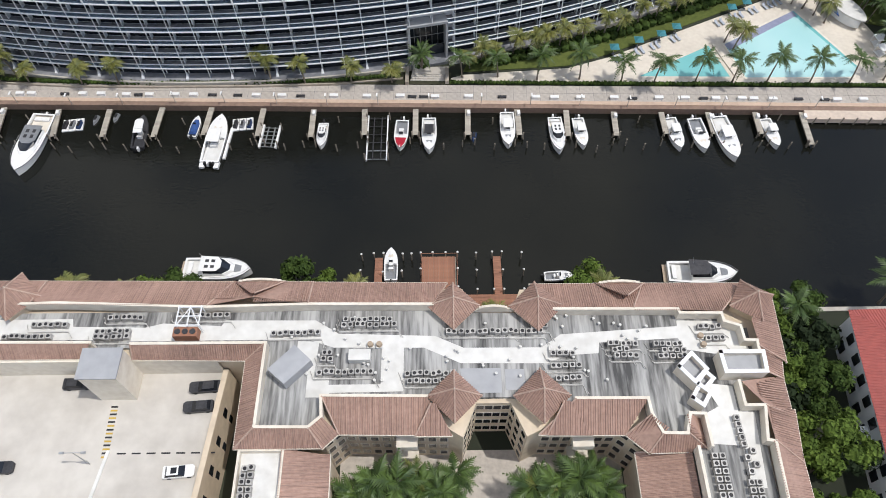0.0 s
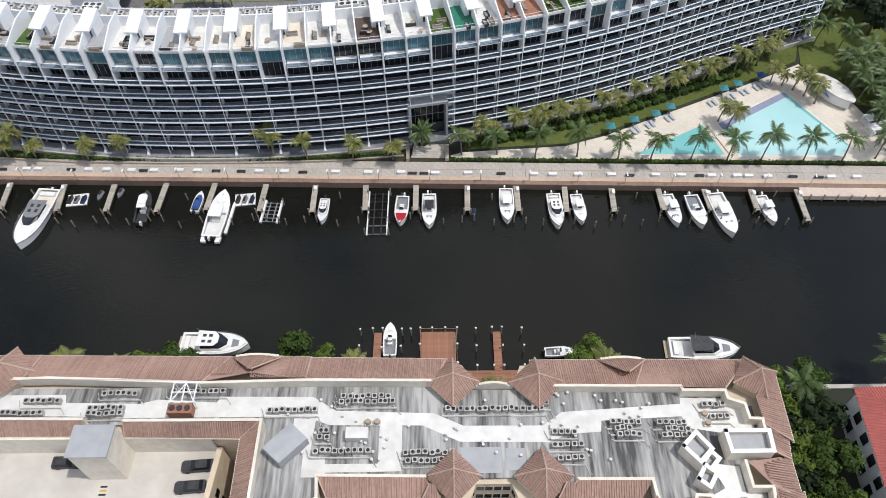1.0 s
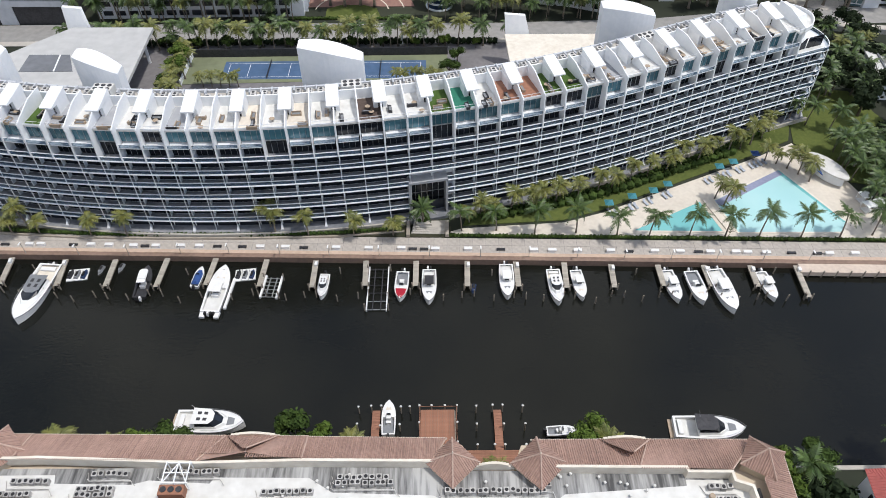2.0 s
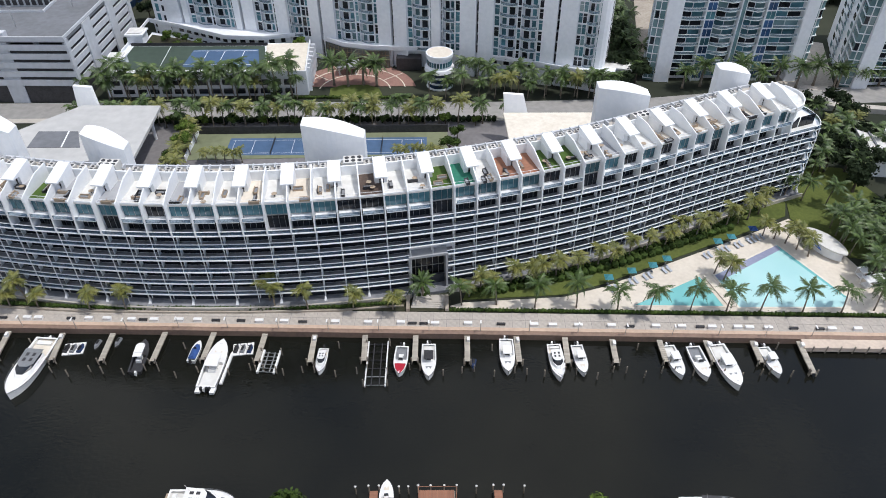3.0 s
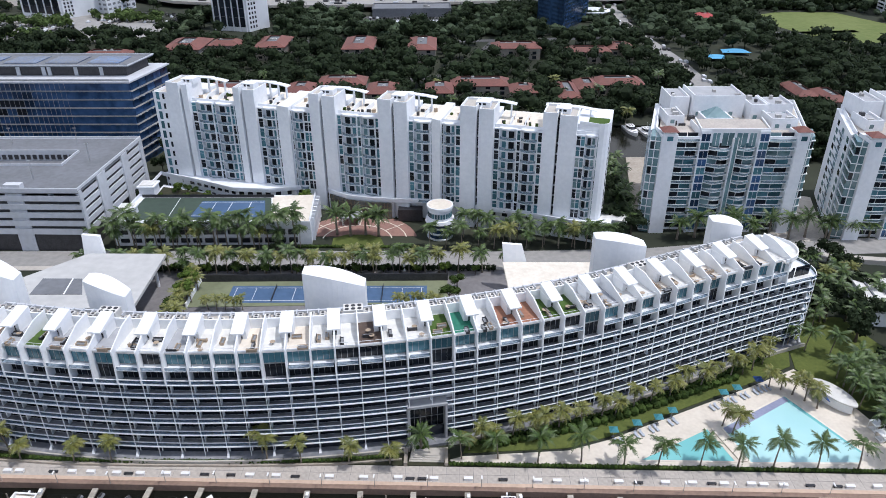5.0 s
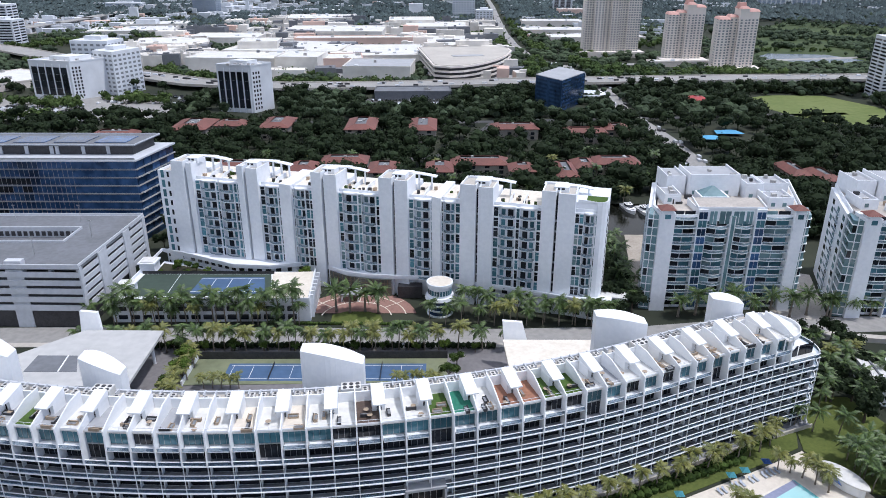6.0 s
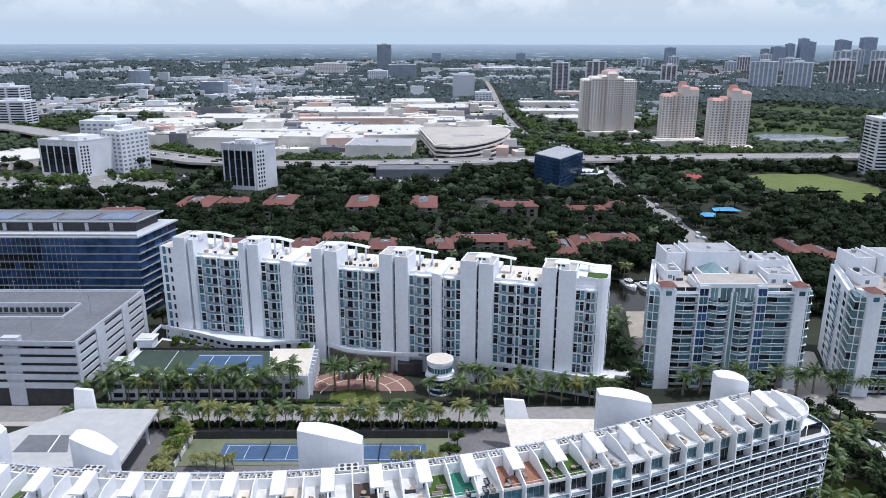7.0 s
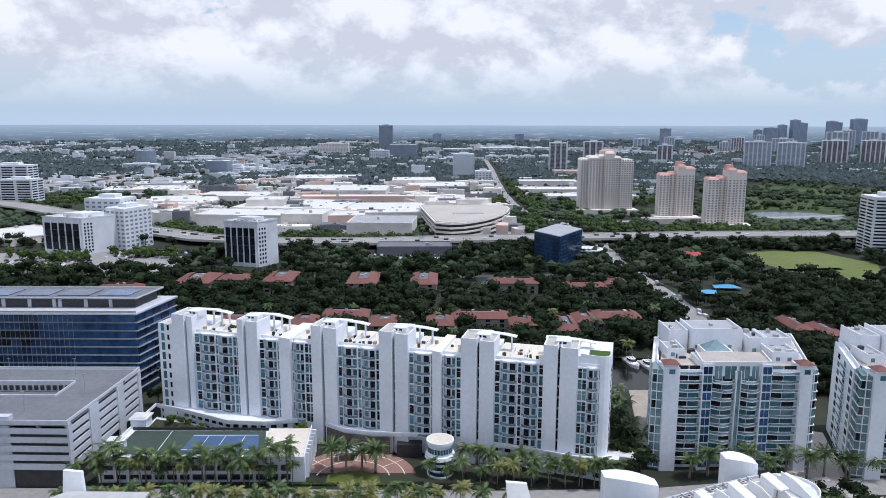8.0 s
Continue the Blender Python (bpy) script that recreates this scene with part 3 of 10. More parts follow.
for px, py, r in ((1.4, 52.9, 4.6), (14.8, 52.7, 4.8), (49.6, 53.2, 4.2), (1.3, 37.7, 4.5), (14.5, 37.6, 4.7), (-70.4, 55.6, 4.8)):
    pyramid(px, py, r * 0.93, 17.4, 20.3, 0.0 if abs(px - 49.6) > 1 else 14.0)


def scroll_parapet(x0, x1, y, z0, h):
    """A curved mission-style gable wall."""
    s, n, pts = Shape(), 14, []
    for i in range(n + 1):
        u = i / n
        k = h * (0.35 + 0.65 * max(0.0, math.cos((u - 0.5) * 3.0))) if 0.12 < u < 0.88 else h * 0.3
        pts.append((x0 + (x1 - x0) * u, k))
    for (xa, ka), (xb, kb) in zip(pts, pts[1:]):
        s.prism([(xa, y - 0.2), (xb, y - 0.2), (xb, y + 0.2), (xa, y + 0.2)], z0, z0 + (ka + kb) / 2)
    return s


for x0, x1, y, z0, h in ((-36, -26, 59.0, 14.2, 2.0), (24.5, 34, 57.8, 14.2, 2.0), (4.6, 11.0, 52.5, 16.0, 2.0)):
    part("gable_parapet", scroll_parapet(x0, x1, y, z0, h), CREAM_LIGHT, villa)

# skylight wells
for pts, z1 in (([(35.4, 41.5), (37.7, 43.6), (39.5, 41.0), (37.4, 39.0)], 18.6), ([(42.0, 43.6), (48.5, 43.6), (48.3, 40.4), (42.2, 40.4)], 19.0), ([(37.6, 38.8), (39.2, 40.6), (40.2, 39.5), (38.6, 37.9)], 18.6), ([(36.6, 36.6), (38.0, 38.6), (39.4, 37.4), (38.0, 35.4)], 18.4)):
    w = part("roof_well", Shape().wall(pts + [pts[0]], DECK, z1, 0.45), CREAM_LIGHT, villa)
    part("well_floor", Shape().prism(pts, z1 - 1.2, z1 - 1.0), SLATE, w)
    part("well_coping", Shape().wall(pts + [pts[0]], z1, z1 + 0.12, 0.6), WHITE, w)

# windows on the court walls
win = Shape().box(-0.55, 0.55, -0.06, 0.06, 0, 1.5).mesh("window", GLASS_DARK)
frm = Shape().box(-0.7, 0.7, -0.03, 0.03, -0.12, 1.62).mesh("window_frame", CREAM_LIGHT)
for a, b, n in (((-15.6, 33.6), (0.5, 33.2), 9), ((14.5, 33.2), (26.0, 33.0), 7), ((2.5, 32.0), (4.6, 37.2), 3), ((4.6, 37.2), (9.9, 37.2), 4), ((9.9, 37.2), (12.0, 32.0), 3), ((-30.8, 33), (-30.8, 44), 6), ((26.0, 33.0), (29.6, 30.4), 2), ((-18.2, 31.4), (-15.6, 33.6), 2)):
    ang = math.degrees(math.atan2(b[1] - a[1], b[0] - a[0]))
    for i in range(n):
        for fl in range(4):
            u = (i + 0.5) / n
            x, y = a[0] + (b[0] - a[0]) * u, a[1] + (b[1] - a[1]) * u
            f = part("window_frame", frm, None, villa, at=pose(x, y, 2.9 + fl * 3.3, 0, 0, ang))
            part("window", win, None, f)
for k, (x, y) in enumerate(((-6.0, 31.6), (20.8, 31.4))):
    part("balcony", Shape().box(x - 1.6, x + 1.6, y - 0.2, y + 1.9, 11.0, 12.6).box(x - 1.6, x + 1.6, y - 0.2, y + 1.9, 5.0, 6.6), CREAM_LIGHT, villa)

# white coated walkways on the roof
lane = [[(-95, 48.6), (-59.4, 48.3), (-48.5, 47.9), (-29.1, 47.9), (-22.0, 47.9), (-17.7, 46.4), (-3.4, 46.2), (2.4, 43.5), (16.0, 43.3), (19.0, 44.6), (24.1, 44.9), (24.4, 46.7), (37.0, 47.3), (37.5, 45.4), (42, 44.6), (47.8, 44.4), (47.6, 48.6), (45.0, 50.2), (37.3, 50.4), (37.2, 49.4), (18.4, 48.2), (15.3, 46.0), (2.9, 46.1), (-1.6, 48.2), (-17.0, 48.8), (-20.8, 51.2), (-35.5, 51.4), (-36, 50.4), (-45.5, 51.0), (-48.2, 50.3), (-60, 50.6), (-60.4, 52), (-70, 52), (-95, 52)],
        [(-23.4, 47.6), (-20.0, 47.4), (-20.4, 41.4), (-18.0, 41.3), (-18.0, 40.2), (-10.0, 40.2), (-10.0, 46.3), (-6.5, 46.3), (-6.5, 39.0), (-17.8, 38.9), (-17.9, 38.2), (-21.4, 38.2), (-21.4, 41.5), (-23.4, 44)],
        [(2.2, 42.6), (8.6, 42.6), (8.6, 38.6), (3.0, 38.6)], [(9.2, 42.4), (12.2, 42.4), (12.2, 39.0), (9.2, 39.0)],
        [(39.4, 39.8), (43.8, 39.2), (43.8, 35.2), (46.2, 35.0), (45.4, 24), (43.2, 24), (43.6, 30.0), (38.6, 30.4), (38.6, 34.8), (41, 36)]]
for i, p in enumerate(lane):
    part("roof_walkway", Shape().prism(p, DECK, DECK + 0.03 + 0.01 * i), WHITE_ROOF if i not in (2, 3) else SLATE, villa, "white coated roof lane" if i not in (2, 3) else "pale grey roof pad")
# stair head with a sloping grey top, and a pale box beside the lanes
sh = Shape().prism([(-27.2, 42.0), (-24.4, 39.6), (-20.6, 43.4), (-23.4, 46.0)], DECK, 18.2)
part("stair_head", sh, SLATE, villa)
part("plant_box", Shape().box(-15.0, -11.6, 43.6, 45.4, DECK, 17.6), WHITE_ROOF, villa)

# ---- parking deck ----
garage = thing("parking_deck", "pale concrete open roof level of a parking garage", "parking garage")
part("floor_slab", Shape().prism([(-95, 45.2), (-36.2, 45.0), (-37.9, 24.8), (-39.5, 10), (-95, 10)], 9.4, 10.0), GARAGE_FLOOR, garage, "sun-bleached concrete parking deck")
part("side_wall", Shape().prism([(-36.2, 45.0), (-37.9, 24.8), (-39.5, 10), (-38.6, 10), (-37.0, 24.8), (-35.3, 45.0)], 1.5, 11.2), CREAM, garage)
part("rear_wall", Shape().box(-95, -36.2, 44.8, 45.1, 10.0, 15.3), CREAM_LIGHT, garage)
for i in range(6):
    y = 15 + i * 4.6
    f = part("opening", Shape().box(-36.9 - (45 - y) * 0.084 + 1.3, -36.9 - (45 - y) * 0.084 + 1.72, y, y + 1.5, 7.0, 8.8), GLASS_DARK, garage)
    part("opening", Shape().box(-36.9 - (45 - y) * 0.084 + 1.3, -36.9 - (45 - y) * 0.084 + 1.72, y + 0.3, y + 1.8, 3.6, 5.4), GLASS_DARK, garage)
lift = part("lift_tower", Shape().box(-55.4, -49.6, 40.4, 45.2, 10, 19.3), CREAM_LIGHT, garage)
part("lift_roof", Shape().box(-55.6, -49.4, 40.2, 45.3, 19.3, 19.55), SLATE, lift)
for i in range(14):
    part("hatch_stripe", Shape().box(-53.6 + 0.02 * i, -52.5 + 0.02 * i, 39.4 - i * 0.62, 39.1 - i * 0.62, 10.0, 10.012), YELLOW if i % 2 else BLACK, garage)
for i in range(7):
    part("lane_line", Shape().box(-51 + i * 2.3, -49.6 + i * 2.3, 31.6, 31.85, 10.0, 10.012), BLACK, garage)
part("drain_curb", Shape().wall([(-52.4, 32), (-53.6, 24), (-54.4, 12)], 10, 10.18, 0.5), WHITE_ROOF, garage)

# court floor
sheet("court_paving", [(-17.5, 12), (28.6, 12), (28.6, 34), (-17.5, 34)], 1.62, PAVER, "paved entrance court under palms", "paving", depth=0.1)

# ---- the curved balcony building ----
CX, CY, RF = -53.0, 374.0, 254.0
BAY = 1.16
N0, N1, NP = -17, 31, 29
LEVELS = [5.2, 8.7, 12.2, 15.7, 19.2, 22.7, 26.3, 29.8]


def spread(a):
    """The front flattens outwards near its far end."""
    return 0.075 * max(0.0, a / BAY - 22) ** 2


def on_arc(r, a, z=0.0):
    """A pose on the arc: x along the front, y inwards."""
    k = r + spread(a)
    return pose(CX + k * math.sin(radians(a)), CY - k * math.cos(radians(a)), z, 0, 0, a - math.degrees(math.atan(0.15 * max(0.0, a / BAY - 22) / 5.14)))


def arc_slab(r0, r1, a0, a1, z0, z1):
    """A curved slab in one piece."""
    n = max(2, int((a1 - a0) / 0.58))
    s = Shape()
    o, i = [], []
    for k in range(n + 1):
        a = a0 + (a1 - a0) * k / n
        for q, lst in ((r0, o), (r1, i)):
            q += spread(a)
            lst.append((CX + q * math.sin(radians(a)), CY - q * math.cos(radians(a))))
    for p, q in zip(o, i):
        s.v += [(*p, z0), (*p, z1), (*q, z1), (*q, z0)]
    for k in range(n):
        for j in range(4):
            s.f.append((4 * k + j, 4 * k + (j + 1) % 4, 4 * k + 4 + (j + 1) % 4, 4 * k + 4 + j))
    s.f += [(0, 3, 2, 1), (4 * n, 4 * n + 1, 4 * n + 2, 4 * n + 3)]
    s.f = [f[::-1] for f in s.f]
    return s


A0, A1, AP = N0 * BAY, N1 * BAY, NP * BAY
PORT0, PORT1 = 10.35, 12.35
crescent = thing("balcony_building", "long curved white apartment building with stacked balconies and roof terraces", "building")
part("core", arc_slab(RF - 2.6, RF - 14.6, A0, A1, 1.5, 22.4), WHITE, crescent)
part("upper_core", arc_slab(RF - 2.6, RF - 14.6, A0, AP, 22.4, 29.4), WHITE, crescent)
part("roof", arc_slab(RF - 1.7, RF - 15.2, A0, AP, 29.4, 29.8), WHITE_ROOF, crescent)

w5 = radians(BAY) * RF
pane_m = Shape().box(-w5 / 2 + 0.12, w5 / 2 - 0.12, 2.52, 2.60, 0.05, 3.1).box(-0.04, 0.04, 2.46, 2.56, 0.05, 3.1).mesh("window", GLASS_DARK)
floor_of = {}
for li, z in enumerate(LEVELS[:6]):
    fl = part("storey", arc_slab(RF - 2.45, RF - 2.62, A0, A1, z - 0.3, z + 0.05), WHITE, crescent)
    floor_of[li] = fl
    spans = ((A0, PORT0), (PORT1, A1)) if z < 12.5 else ((A0, A1),)
    for a0, a1 in spans:
        part("balcony_slab", arc_slab(RF + 0.2, RF - 2.7, a0, a1, z - 0.2, z), WHITE, fl)
        part("balcony_floor", arc_slab(RF - 0.3, RF - 2.6, a0, a1, z, z + 0.03), FLOOR_DARK, fl, "grey tiled balcony floor")
        part("handrail", arc_slab(RF + 0.02, RF - 0.2, a0, a1, z + 0.95, z + 1.05), WHITE, fl)
        part("balcony_rail", arc_slab(RF - 0.08, RF - 0.14, a0, a1, z + 0.02, z + 0.95), RAIL_GLASS, fl, "clear glass railing")
rng = random.Random(4)
for b in range(N0, N1):
    a = (b + 0.5) * BAY
    for li, z in enumerate(LEVELS[:6]):
        in_port = PORT0 < a < PORT1 and z < 12.5
        if in_port:
            continue
        m = on_arc(RF, a, z)
        part("window", pane_m, None, floor_of[li], at=m)
for b in range(N0, N1 + 1):
    a = b * BAY
    z0 = 12.3 if PORT0 + 0.3 < a < PORT1 - 0.3 else 1.6
    part("front_column", Shape().box(-0.07, 0.07, 0.0, 0.2, z0 if z0 > 5 else 2.3, 22.7), WHITE, crescent, at=on_arc(RF, a, 0))
    part("party_wall", Shape().box(-0.11, 0.11, 1.5, 2.6, z0, 22.5), WHITE, crescent, at=on_arc(RF, a, 0))

# ground storey
part("ground_glazing", arc_slab(RF - 1.5, RF - 1.7, A0, A1, 1.6, 5.0), GLASS_DARK, crescent)
part("ground_terrace", arc_slab(RF + 1.6, RF - 2.4, A0, A1, 1.5, 2.3), FLOOR_DARK, crescent, "grey ground-floor terraces")
part("terrace_kerb", arc_slab(RF + 2.0, RF + 1.6, A0, PORT0, 1.5, 2.7), CONCRETE, crescent, "pale planter kerb wall")
part("terrace_kerb", arc_slab(RF + 2.0, RF + 1.6, PORT1, A1, 1.5, 2.7), CONCRETE, crescent, "pale planter kerb wall")
foot = Shape().prism([(-0.35, -0.5), (0.35, -0.5), (0.2, 0.5), (-0.2, 0.5)], 2.3, 3.6, [(-0.1, 0.2), (0.1, 0.2), (0.1, 0.5), (-0.1, 0.5)]).mesh("column_foot", WHITE)
for b in range(N0, N1 + 1, 2):
    part("column_foot", foot, None, crescent, at=on_arc(RF, b * BAY, 0))

# penthouse storeys: blade walls, blue glass, hung balconies
blade = Shape().prism([(-0.15, -0.25), (0.15, -0.25), (0.15, 2.6), (-0.15, 2.6)], 22.7, 31.1, [(-0.15, 0.5), (0.15, 0.5), (0.15, 2.6), (-0.15, 2.6)]).mesh("blade_wall", WHITE)
ph_g = Shape().box(-w5 / 2 + 0.1, w5 / 2 - 0.1, 2.2, 2.3, 26.4, 29.4).mesh("upper_glazing", GLASS_BLUE)
ph_d = Shape().box(-w5 / 2 + 0.1, w5 / 2 - 0.1, 2.2, 2.3, 26.4, 29.4).mesh("upper_glazing", GLASS_DARK)
ph_l = Shape().box(-w5 / 2 + 0.1, w5 / 2 - 0.1, 2.3, 2.4, 22.8, 26.4).mesh("lower_glazing", GLASS_DARK)
ph_b = Shape().box(-w5 / 2 + 0.35, w5 / 2 - 0.35, 0.1, 2.3, 26.02, 26.22).box(-w5 / 2 + 0.35, w5 / 2 - 0.35, 0.1, 0.2, 27.1, 27.2).mesh("hung_balcony", WHITE)
ph_m = Shape()
for k in range(1, 4):
    ph_m.box(-w5 / 2 + k * w5 / 4 - 0.03, -w5 / 2 + k * w5 / 4 + 0.03, 2.12, 2.2, 22.8, 29.3)
ph_m.box(-w5 / 2, w5 / 2, 2.1, 2.2, 26.2, 26.5)
ph_m = ph_m.mesh("mullion", METAL)
ph_r = Shape().box(-w5 / 2 + 0.35, w5 / 2 - 0.35, 0.12, 0.17, 26.22, 27.1).mesh("hung_rail", RAIL_GLASS)
par_g = Shape().box(-w5 / 2 + 0.1, w5 / 2 - 0.1, 1.75, 1.9, 29.8, 30.1).box(-w5 / 2 + 0.1, w5 / 2 - 0.1, 1.8, 1.86, 30.72, 30.8).box(-0.03, 0.03, 1.8, 1.86, 30.1, 30.72).mesh("terrace_rail", WHITE)
for b in range(N0, NP + 1):
    part("blade_wall", blade, None, crescent, at=on_arc(RF, b * BAY, 0))
for b in range(N0, NP):
    m = on_arc(RF, (b + 0.5) * BAY, 0)
    part("lower_glazing", ph_l, None, crescent, at=m)
    gz = part("upper_glazing", ph_g if rng.random() < 0.85 else ph_d, None, crescent, at=m)
    part("mullion", ph_m, None, gz)
    if b % 7 != 3:
        hb = part("hung_balcony", ph_b, None, crescent, at=m)
        part("hung_rail", ph_r, None, hb)
    part("terrace_rail", par_g, None, crescent, at=m)

# roof terraces
div_m = Shape()
div_m.v = [(-0.13, 0.2, 29.8), (0.13, 0.2, 29.8), (0.13, 10.4, 29.8), (-0.13, 10.4, 29.8), (-0.13, 0.2, 30.9), (0.13, 0.2, 30.9), (0.13, 10.4, 33.4), (-0.13, 10.4, 33.4), (0.13, 6.5, 33.2), (-0.13, 6.5, 33.2)]
div_m.f = [(3, 2, 1, 0), (0, 1, 5, 4), (4, 5, 8, 9), (9, 8, 6, 7), (1, 2, 6, 8, 5), (3, 0, 4, 9, 7), (2, 3, 7, 6)]
div_m = div_m.mesh("terrace_wall", WHITE)
hut_m = Shape().prism([(-1.5, 6.2), (1.3, 6.2), (1.3, 10.3), (-1.5, 10.3)], 29.8, 32.3).mesh("stair_hut", WHITE)
can_m = Shape()
can_m.v = [(x, y, z) for x in (-1.45, 1.3) for y, z in ((4.2, 32.4), (4.2, 32.7), (10.5, 34.0), (10.5, 32.2), (6.2, 32.2))]
can_m.f = [(0, 1, 2, 3, 4), (9, 8, 7, 6, 5), (1, 0, 5, 6), (2, 1, 6, 7), (3, 2, 7, 8), (4, 3, 8, 9), (0, 4, 9, 5)]
can_m = can_m.mesh("hut_canopy", WHITE)
post_m = Shape().box(-0.5, 0.5, 6.2, 6.4, 29.8, 32.0).mesh("hut_door", GLASS_DARK)
floors = [WHITE_ROOF, WHITE_ROOF, POOL_DECK, WHITE_ROOF, CONCRETE, WHITE_ROOF, SLATE, POOL_DECK]
special = {10: TURF, 11: TURF_TEAL, 12: WHITE_ROOF, 13: WOOD_RED, 14: WOOD_RED, 15: TURF, 16: TURF, 7: WOOD_DARK, 5: WHITE_ROOF, 6: WHITE_ROOF, 8: WHITE_ROOF, 9: WHITE_ROOF, 17: WHITE_ROOF, 18: SLATE, -7: TURF, -6: SLATE}
terr = {}
for b in range(N0, NP - 1):
    m = on_arc(RF, (b + 0.5) * BAY, 0)
    mt = special.get(b, (floors if b > 4 else [WHITE_ROOF, SLATE, WHITE_ROOF, WHITE_ROOF, POOL_DECK])[rng.randrange(5)])
    key = mt.name
    if key not in terr:
        terr[key] = Shape().box(-w5 / 2 + 0.14, w5 / 2 - 0.14, 1.9, 10.2, 29.8, 29.86).mesh("terrace_floor", mt)
    part("terrace_floor", terr[key], None, crescent, at=m)
for b in range(N0, NP + 1):
    m = on_arc(RF, b * BAY, 0)
    part("terrace_wall", div_m, None, crescent, at=m)
    if b % 2 == 0:
        h = part("stair_hut", hut_m, None, crescent, at=m)
        part("hut_canopy", can_m, None, h)
        part("hut_door", post_m, None, h)
part("rear_terrace_wall", arc_slab(RF - 10.4, RF - 10.8, A0, AP - 1, 29.8, 32.2), WHITE, crescent)
part("rear_parapet", arc_slab(RF - 14.7, RF - 15.2, A0, AP, 29.8, 31.0), WHITE_SHADED, crescent)
part("service_lane", arc_slab(RF - 10.8, RF - 14.7, A0, AP, 29.8, 30.3), CONCRETE, crescent)
rib_m = Shape().box(-0.15, 0.15, 13.2, 15.0, 30.3, 31.3).mesh("service_rib", WHITE_SHADED)
for k in range(int((AP - 0.6 - A0) / 0.58)):
    part("service_rib", rib_m, None, crescent, at=on_arc(RF, A0 + 0.3 + k * 0.58, 0))
# entrance portal
pm = on_arc(RF, (PORT0 + PORT1) / 2, 0)
portal = part("portal", Shape().box(-4.6, -4.1, -0.3, 2.4, 1.5, 12.6).box(4.1, 4.6, -0.3, 2.4, 1.5, 12.6).box(-4.6, 4.6, -0.3, 2.4, 12.2, 12.8), SLATE, crescent, "grey metal framed double-height entrance", at=pm)
part("portal_glass", Shape().box(-4.1, 4.1, 2.35, 2.42, 1.5, 12.2), GLASS_DARK, portal)
s = Shape()
for k in range(1, 6):
    s.box(-4.1 + k * 8.2 / 6 - 0.05, -4.1 + k * 8.2 / 6 + 0.05, 2.25, 2.35, 1.5, 12.2)
for z in (4.5, 7.5, 10.0):
    s.box(-4.1, 4.1, 2.25, 2.35, z, z + 0.1)
part("portal_mullions", s, METAL, portal)
# rounded far end: lower floors run past the roof
def tip(a, r, ext):
    m = on_arc(RF - 7.6, a)
    return [tuple((m @ Vector((ext * math.cos(t), r * math.sin(t), 0))).to_2d()) for t in [radians(-90 + 12 * k) for k in range(16)]]


part("end_core", Shape().prism(tip(A1, 5.1, 1.6), 1.5, 22.4), WHITE, crescent)
part("end_glazing", Shape().prism(tip(A1, 5.3, 2.0), 2.0, 22.2), GLASS_DARK, crescent)
for z in LEVELS[:6]:
    sl = part("end_slab", Shape().prism(tip(A1, 7.8, 5.0), z - 0.2, z), WHITE, crescent)
    part("end_rail", Shape().band(tip(A1, 7.6, 4.8), z, z + 0.95, 0.06), RAIL_GLASS, sl)
    part("end_handrail", Shape().band(tip(A1, 7.6, 4.8), z + 0.95, z + 1.05, 0.16), WHITE, sl)
part("end_deck", arc_slab(RF - 0.4, RF - 14.6, AP, A1, 22.4, 22.76), WHITE_ROOF, crescent, "white deck past the penthouses")
part("end_wall", Shape().prism(tip(AP, 6.1, 7.4), 22.7, 26.0), WHITE, crescent)
part("end_penthouse", Shape().prism(tip(AP, 6.1, 7.4), 26.3, 29.5), GLASS_TEAL, crescent, "teal glazed penthouse corner")
for t in range(0, 16, 3):
    x, y = tip(AP, 6.2, 7.5)[t]
    part("penthouse_post", Shape().cyl(x, y, 22.7, 29.5, 0.2, n=6), WHITE, crescent)
part("penthouse_slab", Shape().prism(tip(AP, 6.9, 8.4), 26.0, 26.3), WHITE, crescent)
part("end_roof", Shape().prism(tip(AP, 7.3, 8.8), 29.5, 29.85), WHITE_ROOF, crescent)
part("end_parapet", Shape().band(tip(AP, 7.1, 8.6), 29.85, 30.7, 0.25), WHITE, crescent)
hm = on_arc(RF - 7.6, AP)
part("end_hut", Shape().prism([(-1.6, -4.5), (1.6, -4.5), (1.6, 4.0), (-1.6, 4.0)], 0, 2.2, [(-1.6, -3.4), (1.6, -3.4), (1.6, 4.0), (-1.6, 4.0)]), WHITE, crescent, at=hm @ pose(3.0, 0, 29.85))


# tall curved screen walls on the rear edge
def screen(name, x0, x1, y, zl, zr, depth, label, bow=2.0):
    t = thing(name, label, "screen wall", group="roof screen walls")
    n, s = 12, Shape()
    for i in range(n):
        ua, ub = i / n, (i + 1) / n
        za, zb = (zl + (zr - zl) * u ** 1.8 + 0.6 * math.sin(3.14 * u) for u in (ua, ub))
        ya, yb = (y + bow * (1 - (2 * u - 1) ** 2) * -1 for u in (ua, ub))
        xa, xb = x0 + (x1 - x0) * ua, x0 + (x1 - x0) * ub
        k = len(s.v)
        s.v += [(xa, ya, 1.5), (xb, yb, 1.5), (xb, y + depth, 1.5), (xa, y + depth, 1.5), (xa, ya, za), (xb, yb, zb), (xb, y + depth, zb), (xa, y + depth, za)]
        s.f += [(k, k + 1, k + 5, k + 4), (k + 4, k + 5, k + 6, k + 7), (k + 1, k + 2, k + 6, k + 5), (k + 2, k + 3, k + 7, k + 6), (k + 3, k, k + 4, k + 7)]
    part("screen_body", s, WHITE, t)
    return t


